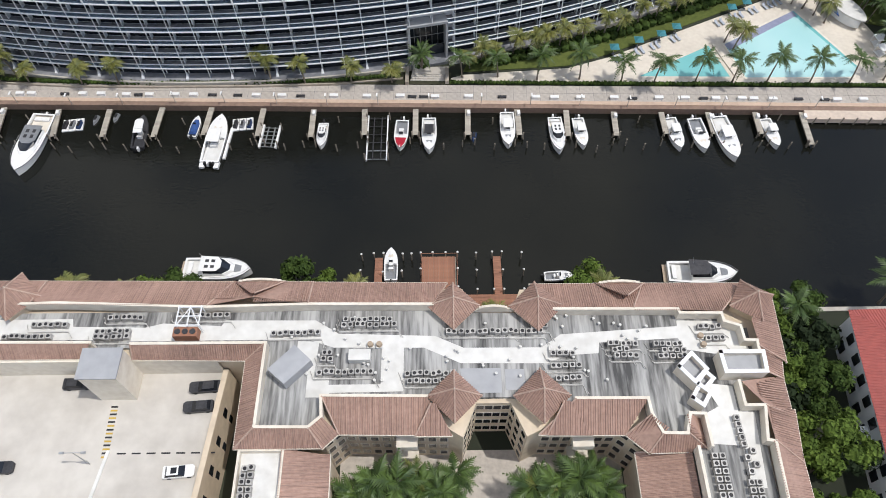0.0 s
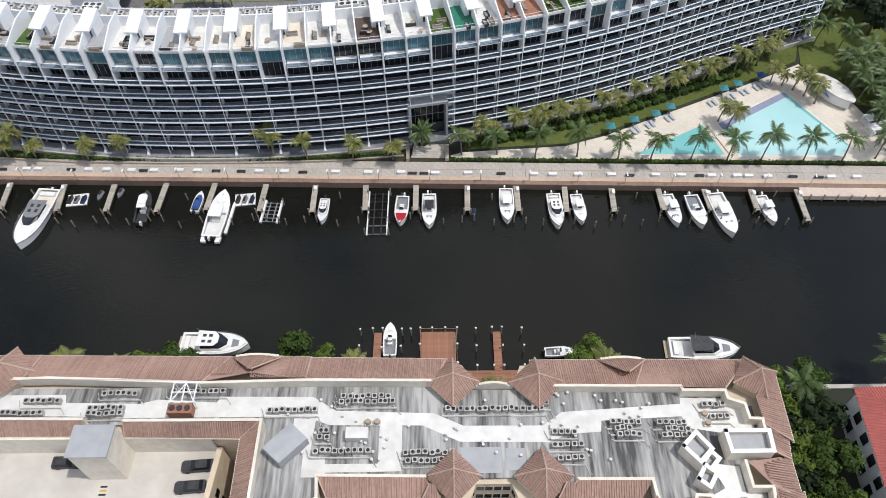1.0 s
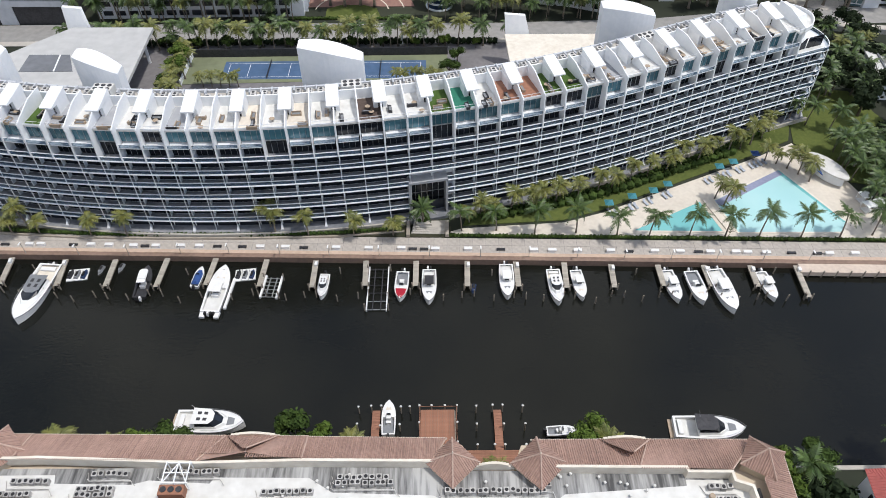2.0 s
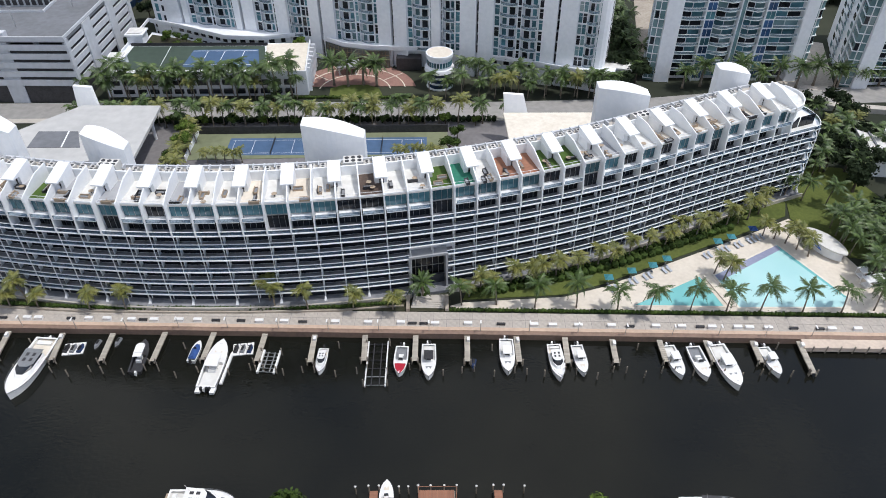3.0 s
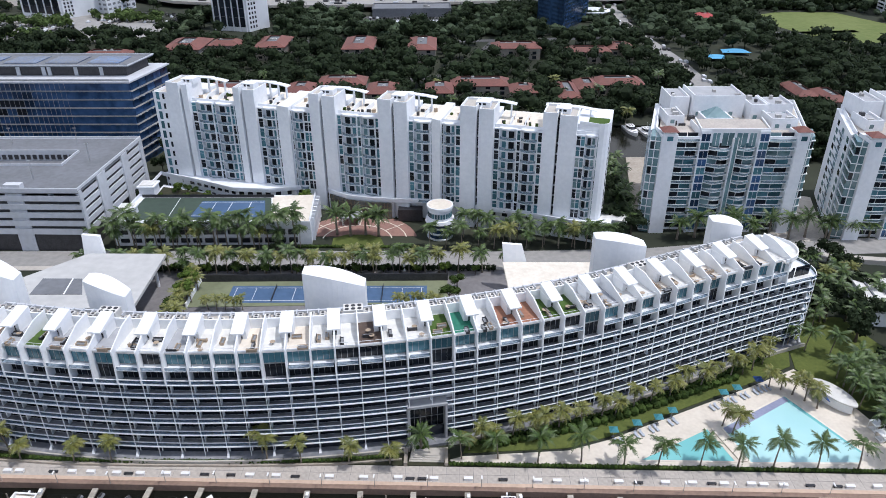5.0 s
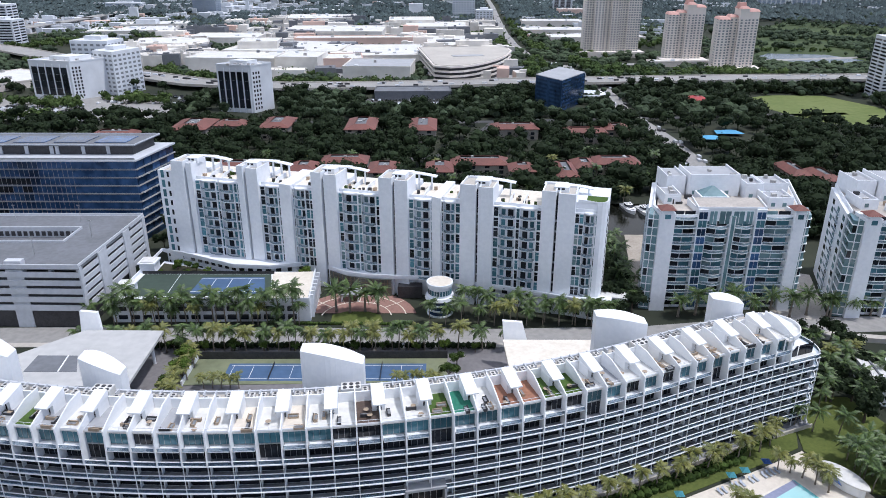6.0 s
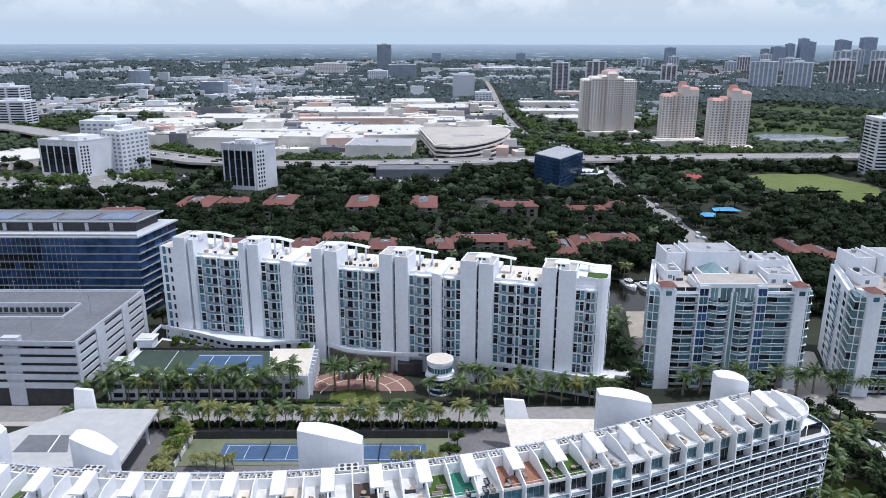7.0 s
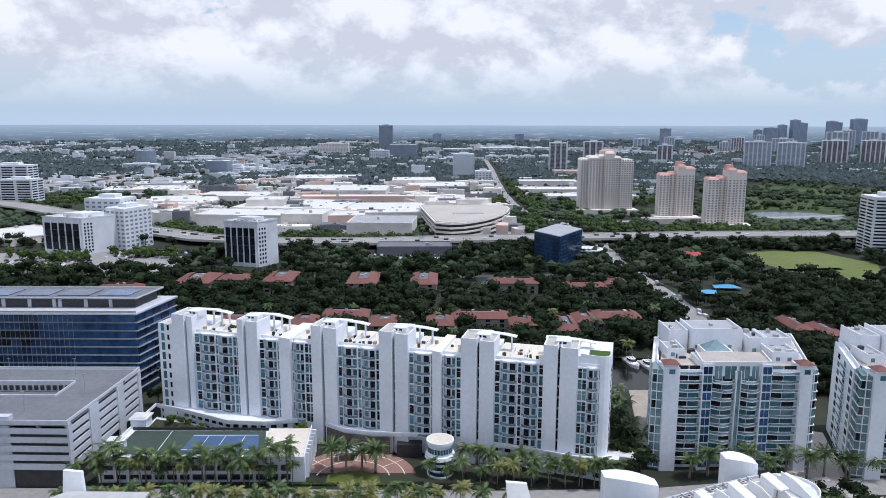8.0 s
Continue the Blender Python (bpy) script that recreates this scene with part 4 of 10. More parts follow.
screen("screen_wall", -32.2, -17.8, 143.4, 36.2, 32.8, 3.6, "tall white curved screen wall rising above the roof")
screen("screen_wall", 39.8, 53.2, 163.0, 34.9, 32.6, 3.6, "tall white curved screen wall beside roof machines")
screen("screen_wall", 73.6, 82.2, 174.0, 34.4, 32.8, 3.6, "small white curved screen wall near the rounded end")
screen("screen_wall", -82.4, -73.5, 141.6, 35.4, 31.0, 3.6, "white curved screen wall above the entrance canopy")
screen("screen_wall", -108, -97.8, 141.0, 41, 36.0, 3.6, "white curved screen wall at the roof's far end")

# ---- quay ----
def plates(name, parent_label, category, mat, u0, u1, v0, v1, z0, z1, du, nv, label=""):
    """A paved strip of large slabs with open joints over a bed."""
    bed = dkbox(Shape(), u0, u1, v0, v1, z0, z1 - 0.05)
    st = solid(name, bed, CONCRETE_GREY, parent_label, category, kind="structure")
    dv = (v1 - v0) / nv
    me = Shape().box(0.03, du - 0.03, 0.03, dv - 0.03, -0.04, 0.0).mesh("slab", mat)
    for i in range(int((u1 - u0) / du)):
        for j in range(nv):
            p = dk(u0 + i * du, v0 + j * dv)
            part("slab", me, None, st, at=pose(p[0], p[1], z1, 0, 0, -1.55))
    return st


plates("promenade", "pale stone promenade along the canal quay", "promenade", PAVER, -134, 112, 2.1, 6.8, 1.2, 1.72, 3.0, 2)
dkbox(s := Shape(), -134, 112, 0.0, 1.1, -3, 1.66)
solid("quay_edge", s, material("dark_brown_stone", (0.27, 0.185, 0.14), (0.19, 0.13, 0.10), 0.8, grain=1.2, stain=0.2), "brown stone quay edge above the water", "quay", kind="structure")
dkbox(s := Shape(), -134, 112, 1.1, 2.1, 1.0, 1.76)
solid("quay_kerb", s, material("tan_stone_kerb", (0.56, 0.42, 0.32), (0.46, 0.34, 0.26), 0.8, grain=1.2, stain=0.2), "tan stone kerb band along the quay", "kerb", kind="structure")
dkbox(s := Shape(), 80, 112, -2.6, 0.0, 0.4, 1.60)
solid("quay_platform", s, PAVER_PINK, "pale widened quay platform beside the pool", "quay", kind="structure")
dkbox(s := Shape(), -134, 1.8, 6.8, 10.5, 1.2, 1.95)
solid("planting_bed", s, SOIL, "narrow dark planting bed below the balconies", "lawn", kind="structure")
for u in (81.5, 84.5, 87.5, 90.5, 93.5, 96.5):
    pl = solid("quay_pile", Shape().tube([dk(u, -2.7, -3), dk(u + 0.5, -2.5, 2.0)], 0.17, 8), PILE, "dark wooden mooring pile against the quay", "piling", "mooring piles")

# finger piers
FINGERS = [(-98.6, 112.7, -98.0, 104.4), (-86.1, 112.0, -85.3, 103.4), (-74.6, 111.8, -74.4, 103.2), (-62.8, 112.1, -63.2, 103.0), (-51.7, 111.9, -52.3, 103.4), (-40.0, 111.4, -40.4, 102.9), (-28.7, 111.0, -28.7, 102.7), (-17.3, 110.8, -17.0, 103.0), (-5.9, 110.6, -5.9, 102.8), (5.7, 110.4, 5.5, 102.3), (16.7, 110.2, 16.8, 102.1), (27.6, 109.7, 27.3, 101.9), (38.1, 109.1, 37.8, 102.1), (48.6, 108.8, 48.7, 101.9), (58.9, 108.6, 59.1, 101.7), (69.3, 108.4, 69.2, 101.6), (79.6, 108.2, 79.3, 98.7)]
plank_m = Shape().box(-0.62, 0.62, 0.02, 0.56, -0.05, 0.0).mesh("plank", WOOD_GREY)
for x0, y0, x1, y1 in FINGERS:
    d = Vector((x1 - x0, y1 - y0))
    ang = math.degrees(math.atan2(d.y, d.x)) - 90
    f = thing("finger_pier", "weathered plank finger pier on piles", "pier", "finger piers", at=(x0, y0, 1.2), turn=ang)
    L = d.length
    part("pier_frame", Shape().box(-0.6, -0.45, 0, L, -0.4, -0.06).box(0.45, 0.6, 0, L, -0.4, -0.06), PILE, f)
    for k in range(int(L / 0.58)):
        part("plank", plank_m, None, f, at=pose(0, k * 0.58, 0))
    for sx in (-0.75, 0.75):
        part("pile", Shape().cyl(sx, L - 0.4, -4, 0.9, 0.16), PILE, f)
    if rng.random() < 0.5:
        part("dock_box", Shape().box(-0.55, 0.1, 1.0, 2.0, 0.0, 0.7), WHITE_GLOSS, f, "white fibreglass dock box")

pile_m = Shape().cyl(0, 0, -4.2, 2.1, 0.17, 0.15, 9).mesh("mooring_pile", PILE)
for i, (x0, y0, x1, y1) in enumerate(FINGERS[:-1]):
    w = FINGERS[i + 1][0] - x0
    for k, (u, dy) in enumerate(((0.12, -1.8), (0.5, -2.8), (0.88, -1.8), (0.5, 5.0))):
        if k == 3 and i % 3:
            continue
        ob = tagged(new("mooring_pile", pile_m), "dark weathered wooden mooring pile in the water", "piling", "mooring piles")
        ob.matrix_basis = pose(x0 + w * u + rng.uniform(-.3, .3), y1 + dy + rng.uniform(-.5, .5), 0, rng.uniform(-2, 2), rng.uniform(-2, 2), 0)


# ---- boats ----
def hull_lines(L, W, H, u):
    w = W / 2 * (1.0 if u < 0.42 else max(0.0, 1 - ((u - 0.42) / 0.58) ** 3.0) ** 0.8) * (0.92 + 0.08 * min(1, u / 0.3))
    return max(w, 0.03), H * (0.85 + 0.35 * u * u)


def boat(at, ang, L, kind, label, hull_mat=None, top_mat=None):
    """A motor boat with its bow along +x before turning. kind: console, cruiser, yacht, open."""
    W = {"console": 0.345, "cruiser": 0.345, "yacht": 0.37, "open": 0.38}[kind] * L
    H = 0.55 + 0.075 * L
    hull_mat, top_mat = hull_mat or WHITE_GLOSS, top_mat or WHITE_GLOSS
    b = thing("motor_boat", label, "boat", "moored boats", at=(at[0], at[1], 0.0), turn=ang)
    n = 12
    st = [(k / n * L - L / 2, *hull_lines(L, W, H, k / n)) for k in range(n + 1)]
    h = Shape()
    rows = [[(x, -w, z), (x, -w * 0.86, 0.12), (x, 0, -0.25), (x, w * 0.86, 0.12), (x, w, z)] for x, w, z in st]
    h.v = [p for r in rows for p in r]
    h.f = [(k * 5 + j, k * 5 + j + 1, k * 5 + j + 6, k * 5 + j + 5) for k in range(n) for j in range(4)] + [(4, 3, 2, 1, 0)]
    part("hull", h, hull_mat, b, smooth=False)
    cut = int(n * (0.52 if kind in ("console", "open") else 0.34))
    g = 0.06 * W + 0.12
    dkm, inner = Shape(), []
    for k in range(cut):
        (xa, wa, za), (xb, wb, zb) = st[k], st[k + 1]
        for sg in (-1, 1):
            dkm.face((xa, sg * wa, za), (xb, sg * wb, zb), (xb, sg * (wb - g), zb), (xa, sg * (wa - g), za))
            dkm.face((xa, sg * (wa - g), za), (xb, sg * (wb - g), zb), (xb, sg * (wb - g), za - 0.55), (xa, sg * (wa - g), za - 0.55))
    for k in range(cut, n):
        (xa, wa, za), (xb, wb, zb) = st[k], st[k + 1]
        dkm.face((xa, -wa, za), (xb, -wb, zb), (xb, 0, zb + 0.10), (xa, 0, za + 0.10))
        dkm.face((xa, 0, za + 0.10), (xb, 0, zb + 0.10), (xb, wb, zb), (xa, wa, za))
    xc, wc, zc = st[cut]
    dkm.face((xc, -wc, zc), (xc, wc, zc), (xc, wc, zc - 0.6), (xc, -wc, zc - 0.6))
    x0, w0, z0 = st[0]
    dkm.face((x0, -w0, z0), (x0, w0, z0), (x0 + g, w0, z0), (x0 + g, -w0, z0))
    part("deck", dkm, hull_mat if hull_mat is METAL_DARK else WHITE_GLOSS, b)
    part("cockpit_floor", Shape().box(x0 + 0.1, xc, -w0 + g, w0 - g, z0 - 0.62, z0 - 0.55), METAL_DARK if hull_mat is METAL_DARK else (CREAM_LIGHT if kind == "cruiser" else WHITE_ROOF) if kind != "open" else GREY_PAINT, b, "non-slip cockpit floor")
    rub = Shape().tube([(x, w + 0.02, z) for x, w, z in st], 0.05, 5).tube([(x, -w - 0.02, z) for x, w, z in st], 0.05, 5)
    part("rub_rail", rub, METAL_DARK, b)
    if kind in ("console", "open"):
        cx = -0.02 * L
        con = part("console", Shape().obox(cx, 0, z0 - 0.55, z0 + 0.55, 0.13 * L, 0.34 * W, 0, 0.85), WHITE_GLOSS, b)
        part("windshield", Shape().obox(cx + 0.05 * L, 0, z0 + 0.5, z0 + 1.0, 0.04 * L, 0.32 * W, 0, 0.8), GLASS_DARK, con)
        part("helm_seat", Shape().box(cx - 0.16 * L, cx - 0.10 * L, -0.17 * W, 0.17 * W, z0 - 0.55, z0 + 0.25), WHITE_GLOSS, b)
        if kind == "console":
            t = part("hardtop", Shape().obox(cx - 0.02 * L, 0, z0 + 1.45, z0 + 1.55, 0.26 * L, 0.62 * W, 0, 0.96), top_mat, b)
            for sx in (-1, 1):
                for sy in (-1, 1):
                    part("top_post", Shape().tube([(cx + sx * 0.08 * L, sy * 0.2 * W, z0 - 0.4), (cx + sx * 0.1 * L, sy * 0.25 * W, z0 + 1.5)], 0.035), METAL, t)
        part("bow_cushion", Shape().prism([(0.2 * L, -0.2 * W), (0.36 * L, -0.09 * W), (0.36 * L, 0.09 * W), (0.2 * L, 0.2 * W)], zc + 0.14, zc + 0.22), GREY_PAINT if rng.random() < .5 else CREAM_LIGHT, b)
        part("bow_hatch", Shape().obox(0.40 * L, 0, st[11][2] - 0.02, st[11][2] + 0.06, 0.05 * L, 0.08 * W), METAL_DARK, b)
    else:
        zt = zc + (1.15 if kind == "cruiser" else 1.7)
        cab = Shape().prism([(-0.18 * L, -0.38 * W), (0.16 * L, -0.36 * W), (0.30 * L, -0.16 * W), (0.30 * L, 0.16 * W), (0.16 * L, 0.36 * W), (-0.18 * L, 0.38 * W)], zc - 0.1, zc + 0.75,
                            [(-0.18 * L, -0.36 * W), (0.11 * L, -0.33 * W), (0.22 * L, -0.13 * W), (0.22 * L, 0.13 * W), (0.11 * L, 0.33 * W), (-0.18 * L, 0.36 * W)])
        c = part("cabin", cab, WHITE_GLOSS, b)
        ws = Shape().prism([(-0.17 * L, -0.35 * W), (0.10 * L, -0.32 * W), (0.20 * L, -0.12 * W), (0.20 * L, 0.12 * W), (0.10 * L, 0.32 * W), (-0.17 * L, 0.35 * W)], zc + 0.75, zt,
                           [(-0.16 * L, -0.31 * W), (0.05 * L, -0.29 * W), (0.10 * L, -0.10 * W), (0.10 * L, 0.10 * W), (0.05 * L, 0.29 * W), (-0.16 * L, 0.31 * W)])
        part("windscreen", ws, GLASS_DARK, c)
        r = part("hardtop", Shape().prism([(-0.22 * L, -0.35 * W), (0.03 * L, -0.32 * W), (0.09 * L, -0.15 * W), (0.09 * L, 0.15 * W), (0.03 * L, 0.32 * W), (-0.22 * L, 0.35 * W)], zt, zt + 0.12), top_mat, b)
        for sx in (-0.12, -0.03):
            for sy in (-0.13, 0.13):
                part("roof_hatch", Shape().obox(sx * L, sy * W, zt + 0.12, zt + 0.16, 0.055 * L, 0.12 * W), METAL_DARK, r)
        for sy in (-1, 1):
            part("bow_rail", Shape().tube([(x, sy * (w - 0.12), z + 0.55) for x, w, z in st[5:]], 0.03, 5), METAL, b)
        part("aft_seat", Shape().box(-0.44 * L, -0.38 * L, -0.3 * W, 0.3 * W, z0 - 0.5, z0 - 0.05), WHITE_GLOSS, b)
        if kind == "yacht":
            part("swim_platform", Shape().box(-0.56 * L, -0.5 * L, -0.4 * W, 0.4 * W, 0.25, 0.38), TEAK, b)
            part("foredeck_pad", Shape().prism([(0.26 * L, -0.18 * W), (0.36 * L, -0.12 * W), (0.36 * L, 0.12 * W), (0.26 * L, 0.18 * W)], st[10][2] + 0.06, st[10][2] + 0.16), GREY_PAINT, b)
            part("antenna", Shape().tube([(-0.15 * L, 0.2 * W, zt), (-0.2 * L, 0.2 * W, zt + 2.2)], 0.025, 5), WHITE_GLOSS, b)
    if kind != "yacht":
        ne = 2 if L > 7.5 else 1
        if L > 12:
            ne = 4
        for e in range(ne):
            y = (e - (ne - 1) / 2) * 0.62
            part("outboard", Shape().obox(-L / 2 - 0.35, y, 0.55, 1.45, 0.75, 0.42, 0, 0.8).box(-L / 2 - 0.45, -L / 2 - 0.25, y - 0.08, y + 0.08, -0.4, 0.6), BLACK if (e + int(L)) % 3 else WHITE_GLOSS, b)
    return b


boat((-89.4, 102.2), -95, 16.4, "cruiser", "long white express cruiser with a grey hardtop", top_mat=GREY_PAINT)
boat((-66.3, 105.1), 92, 9.0, "console", "black centre console boat with a white top", hull_mat=METAL_DARK)
part("canopy_top", Shape().prism([(-0.6, -1.0), (1.9, -1.0), (2.5, -0.5), (2.5, 0.5), (1.9, 1.0), (-0.6, 1.0)], 2.55, 2.75, [(-0.5, -0.9), (1.8, -0.9), (2.3, -0.4), (2.3, 0.4), (1.8, 0.9), (-0.5, 0.9)]), WHITE_GLOSS, bpy.data.objects["motor_boat.001"], "white soft top")
boat((-54.6, 106.6), 84, 5.8, "open", "small open boat under a blue cover", hull_mat=WHITE_GLOSS)
part("boat_cover", Shape().prism([(-2.4, -0.85), (0.6, -0.9), (2.0, -0.4), (2.0, 0.4), (0.6, 0.9), (-2.4, 0.85)], 1.02, 1.5, [(-2.0, -0.3), (0.4, -0.3), (1.2, -0.1), (1.2, 0.1), (0.4, 0.3), (-2.0, 0.3)]), BLUE_CANVAS, bpy.data.objects["motor_boat.002"], "blue canvas cover")
boat((-49.3, 102.8), 86, 13.2, "console", "white sport boat with four outboards on its stern")
fb = bpy.data.objects["motor_boat.003"]
for sy in (-1, 1):
    part("stern_sponson", Shape().prism([(-7.8, sy * 1.55 - 0.5), (-6.2, sy * 1.55 - 0.6), (-6.2, sy * 1.55 + 0.6), (-7.8, sy * 1.55 + 0.5)], 0.3, 0.9), WHITE_GLOSS, fb)
part("hull_float", Shape().prism([(-5.0, -2.9), (3.5, -2.9), (4.2, -2.6), (3.5, -2.3), (-5.0, -2.3)], 0.1, 0.6), WHITE_GLOSS, fb)
boat((-26.3, 103.6), -92, 7.0, "cruiser", "small white cabin boat")
boat((-9.0, 103.5), -93, 8.2, "open", "white runabout with a red bow")
rb = bpy.data.objects["motor_boat.005"]
part("red_bow", Shape().prism([(1.3, -1.2), (2.6, -0.95), (3.6, -0.4), (4.05, 0.0), (3.6, 0.4), (2.6, 0.95), (1.3, 1.2)], 1.28, 1.42), RED_PAINT, rb, "red painted foredeck")
boat((-2.9, 103.3), -90, 9.6, "console", "white centre console boat with a dark top", top_mat=METAL_DARK)
boat((14.3, 104.6), -91, 9.8, "console", "white centre console boat with a pale top")
boat((25.0, 102.9), -88, 9.8, "cruiser", "white cruiser with a raked windscreen")
boat((30.2, 103.4), -86, 8.4, "console", "white fishing boat with twin outboards")
boat((50.7, 102.8), -84, 9.0, "console", "white fishing boat beside the finger pier")
boat((56.0, 102.4), -85, 9.2, "open", "white open boat with grey bow seats")
boat((61.6, 101.3), -83, 12.2, "console", "large white sportfishing boat with a tower", top_mat=WHITE_GLOSS)
boat((71.6, 102.6), -84, 8.2, "console", "white boat with a pale hardtop")
boat((-43.8, 69.8), -3, 13.2, "yacht", "white flybridge yacht moored by the seawall")
boat((-10.3, 70.6), 91, 7.2, "open", "white open boat with a dark cockpit")
boat((49.4, 67.7), -3, 13.0, "yacht", "sleek white motor yacht with a dark glass roof", top_mat=METAL_DARK)
boat((22.0, 67.6), 2, 5.6, "open", "small white tender by the seawall")


def boat_lift(x, y, L, W, turn, label):
    t = thing("boat_lift", label, "boat lift", "boat lifts", at=(x, y, 0.6), turn=turn)
    for sx in (-1, 1):
        part("guide_beam", Shape().box(sx * W / 2 - (0.22 if L < 8 else 0.13), sx * W / 2 + (0.22 if L < 8 else 0.13), -L / 2, L / 2, -0.3, 0.25), WHITE_GLOSS, t)
        part("bunk", Shape().box(sx * W / 5 - 0.12, sx * W / 5 + 0.12, -L / 2 + 0.4, L / 2 - 0.4, -0.2, 0.0), METAL if L < 8 else METAL_DARK, t)
    for k in range(6):
        y0 = -L / 2 + 0.5 + k * (L - 1) / 5
        part("cross_beam", Shape().box(-W / 2, W / 2, y0 - 0.07, y0 + 0.07, -0.35, -0.2), METAL if L < 8 or k < 2 else METAL_DARK, t)
    for sx in (-1, 1):
        for sy in (-1, 1):
            part("lift_pile", Shape().cyl(sx * (W / 2 + 0.4), sy * (L / 2 - 0.6), -4.5, 1.6, 0.16), PILE, t)


boat_lift(-37.8, 103.6, 6.4, 3.6, -4, "empty aluminium boat lift with white bunks")
boat_lift(-14.2, 102.9, 12.6, 4.3, 0, "long empty boat lift with white guide beams")


def jet_ski(x, y, turn, mat, z=0.35):
    t = thing("jet_ski", "small jet ski resting on a float", "jet ski", "jet skis", at=(x, y, z), turn=turn)
    part("ski_hull", Shape().prism([(-1.3, -0.5), (0.5, -0.5), (1.4, 0), (0.5, 0.5), (-1.3, 0.5)], 0, 0.5, [(-1.2, -0.35), (0.4, -0.35), (1.1, 0), (0.4, 0.35), (-1.2, 0.35)]), mat, t)
    part("ski_seat", Shape().box(-0.9, 0.1, -0.2, 0.2, 0.5, 0.8), BLACK, t)
    part("handlebar", Shape().box(0.2, 0.3, -0.4, 0.4, 0.75, 0.85), METAL_DARK, t)


for fx, fy in ((-82.2, 108.0), (-44.3, 107.6)):
    t = thing("float_dock", "white plastic jet ski float", "float", "jet ski floats", at=(fx, fy, 0), turn=7)
    for k in range(3):
        part("float_bay", Shape().box(-2.3 + k * 1.55, -0.85 + k * 1.55, -1.7, 1.7, 0.05, 0.33), WHITE_GLOSS, t)
        jet_ski(fx - 1.55 + k * 1.55, fy, 84, (METAL_DARK, GREY_PAINT, BLUE_PAINT)[k])
for x, y in ((-77.6, 109.4), (-73.2, 110.0), (6.9, 103.0)):
    jet_ski(x, y, -100, GREY_PAINT if x < 0 else BLUE_PAINT, 0.0)

# quay furniture
box_m = Shape().box(-0.9, 0.9, -0.35, 0.35, 0.0, 0.62).mesh("locker_body", WHITE_GLOSS)
lid_m = Shape().box(-0.95, 0.95, -0.4, 0.4, 0.62, 0.72).mesh("locker_lid", WHITE_GLOSS)
bench_m = Shape().box(-1.0, 1.0, -0.3, 0.3, 0.38, 0.46).mesh("bench_seat", METAL_DARK)
bleg_m = Shape().box(-0.06, 0.06, -0.28, 0.28, 0.0, 0.38).mesh("bench_leg", METAL_DARK)
u = -104.0
while u < 96:
    p = dk(u, 2.9 + rng.uniform(-.1, .1))
    if rng.random() < 0.7:
        t = thing("dock_locker", "white fibreglass dock locker on the promenade", "dock box", "dock lockers", at=(p[0], p[1], 1.72), turn=-1.5)
        part("locker_body", box_m, None, t)
        part("locker_lid", lid_m, None, t)
    else:
        t = thing("bench", "dark metal bench on the promenade", "bench", "promenade benches", at=(p[0], p[1], 1.72), turn=-1.5)
        part("bench_seat", bench_m, None, t)
        for sx in (-0.8, 0.8):
            part("bench_leg", bleg_m, None, t, at=pose(sx, 0, 0))
    u += rng.choice((2.6, 4.2, 5.8, 7.5))
for i, f in enumerate(FINGERS):
    p = (f[0] + 3.0, f[1] + 0.9)
    t = thing("quay_lamp", "slim white quay lamp post", "lamp", "quay lamps", at=(p[0], p[1], 1.66))
    part("lamp_post", Shape().cyl(0, 0, 0, 3.4, 0.07, 0.05, 8), METAL, t)
    part("lamp_head", Shape().obox(-0.0, -0.4, 3.35, 3.5, 0.3, 1.0), WHITE_GLOSS, t)

# ---- south shore ----
solid("seawall", Shape().box(-120, 140, 58.9, 59.7, -4, 1.75), CONCRETE, "pale concrete seawall cap", "seawall", kind="structure")
dock = thing("wooden_dock", "red-brown composite dock with white-capped piles", "dock")


def planked(parent, x0, x1, y0, y1, z, along):
    part("dock_frame", Shape().box(x0 + 0.1, x1 - 0.1, y0 + 0.1, y1 - 0.1, z - 0.5, z - 0.06), PILE, parent)
    w = 0.32
    if along == "x":
        me = Shape().box(0, x1 - x0, 0.012, w - 0.012, -0.05, 0).mesh("plank", WOOD_RED)
        for k in range(int((y1 - y0) / w)):
            part("plank", me, None, parent, at=pose(x0, y0 + k * w, z))
    else:
        me = Shape().box(0.012, w - 0.012, 0, y1 - y0, -0.05, 0).mesh("plank", WOOD_RED)
        for k in range(int((x1 - x0) / w)):
            part("plank", me, None, parent, at=pose(x0 + k * w, y0, z))


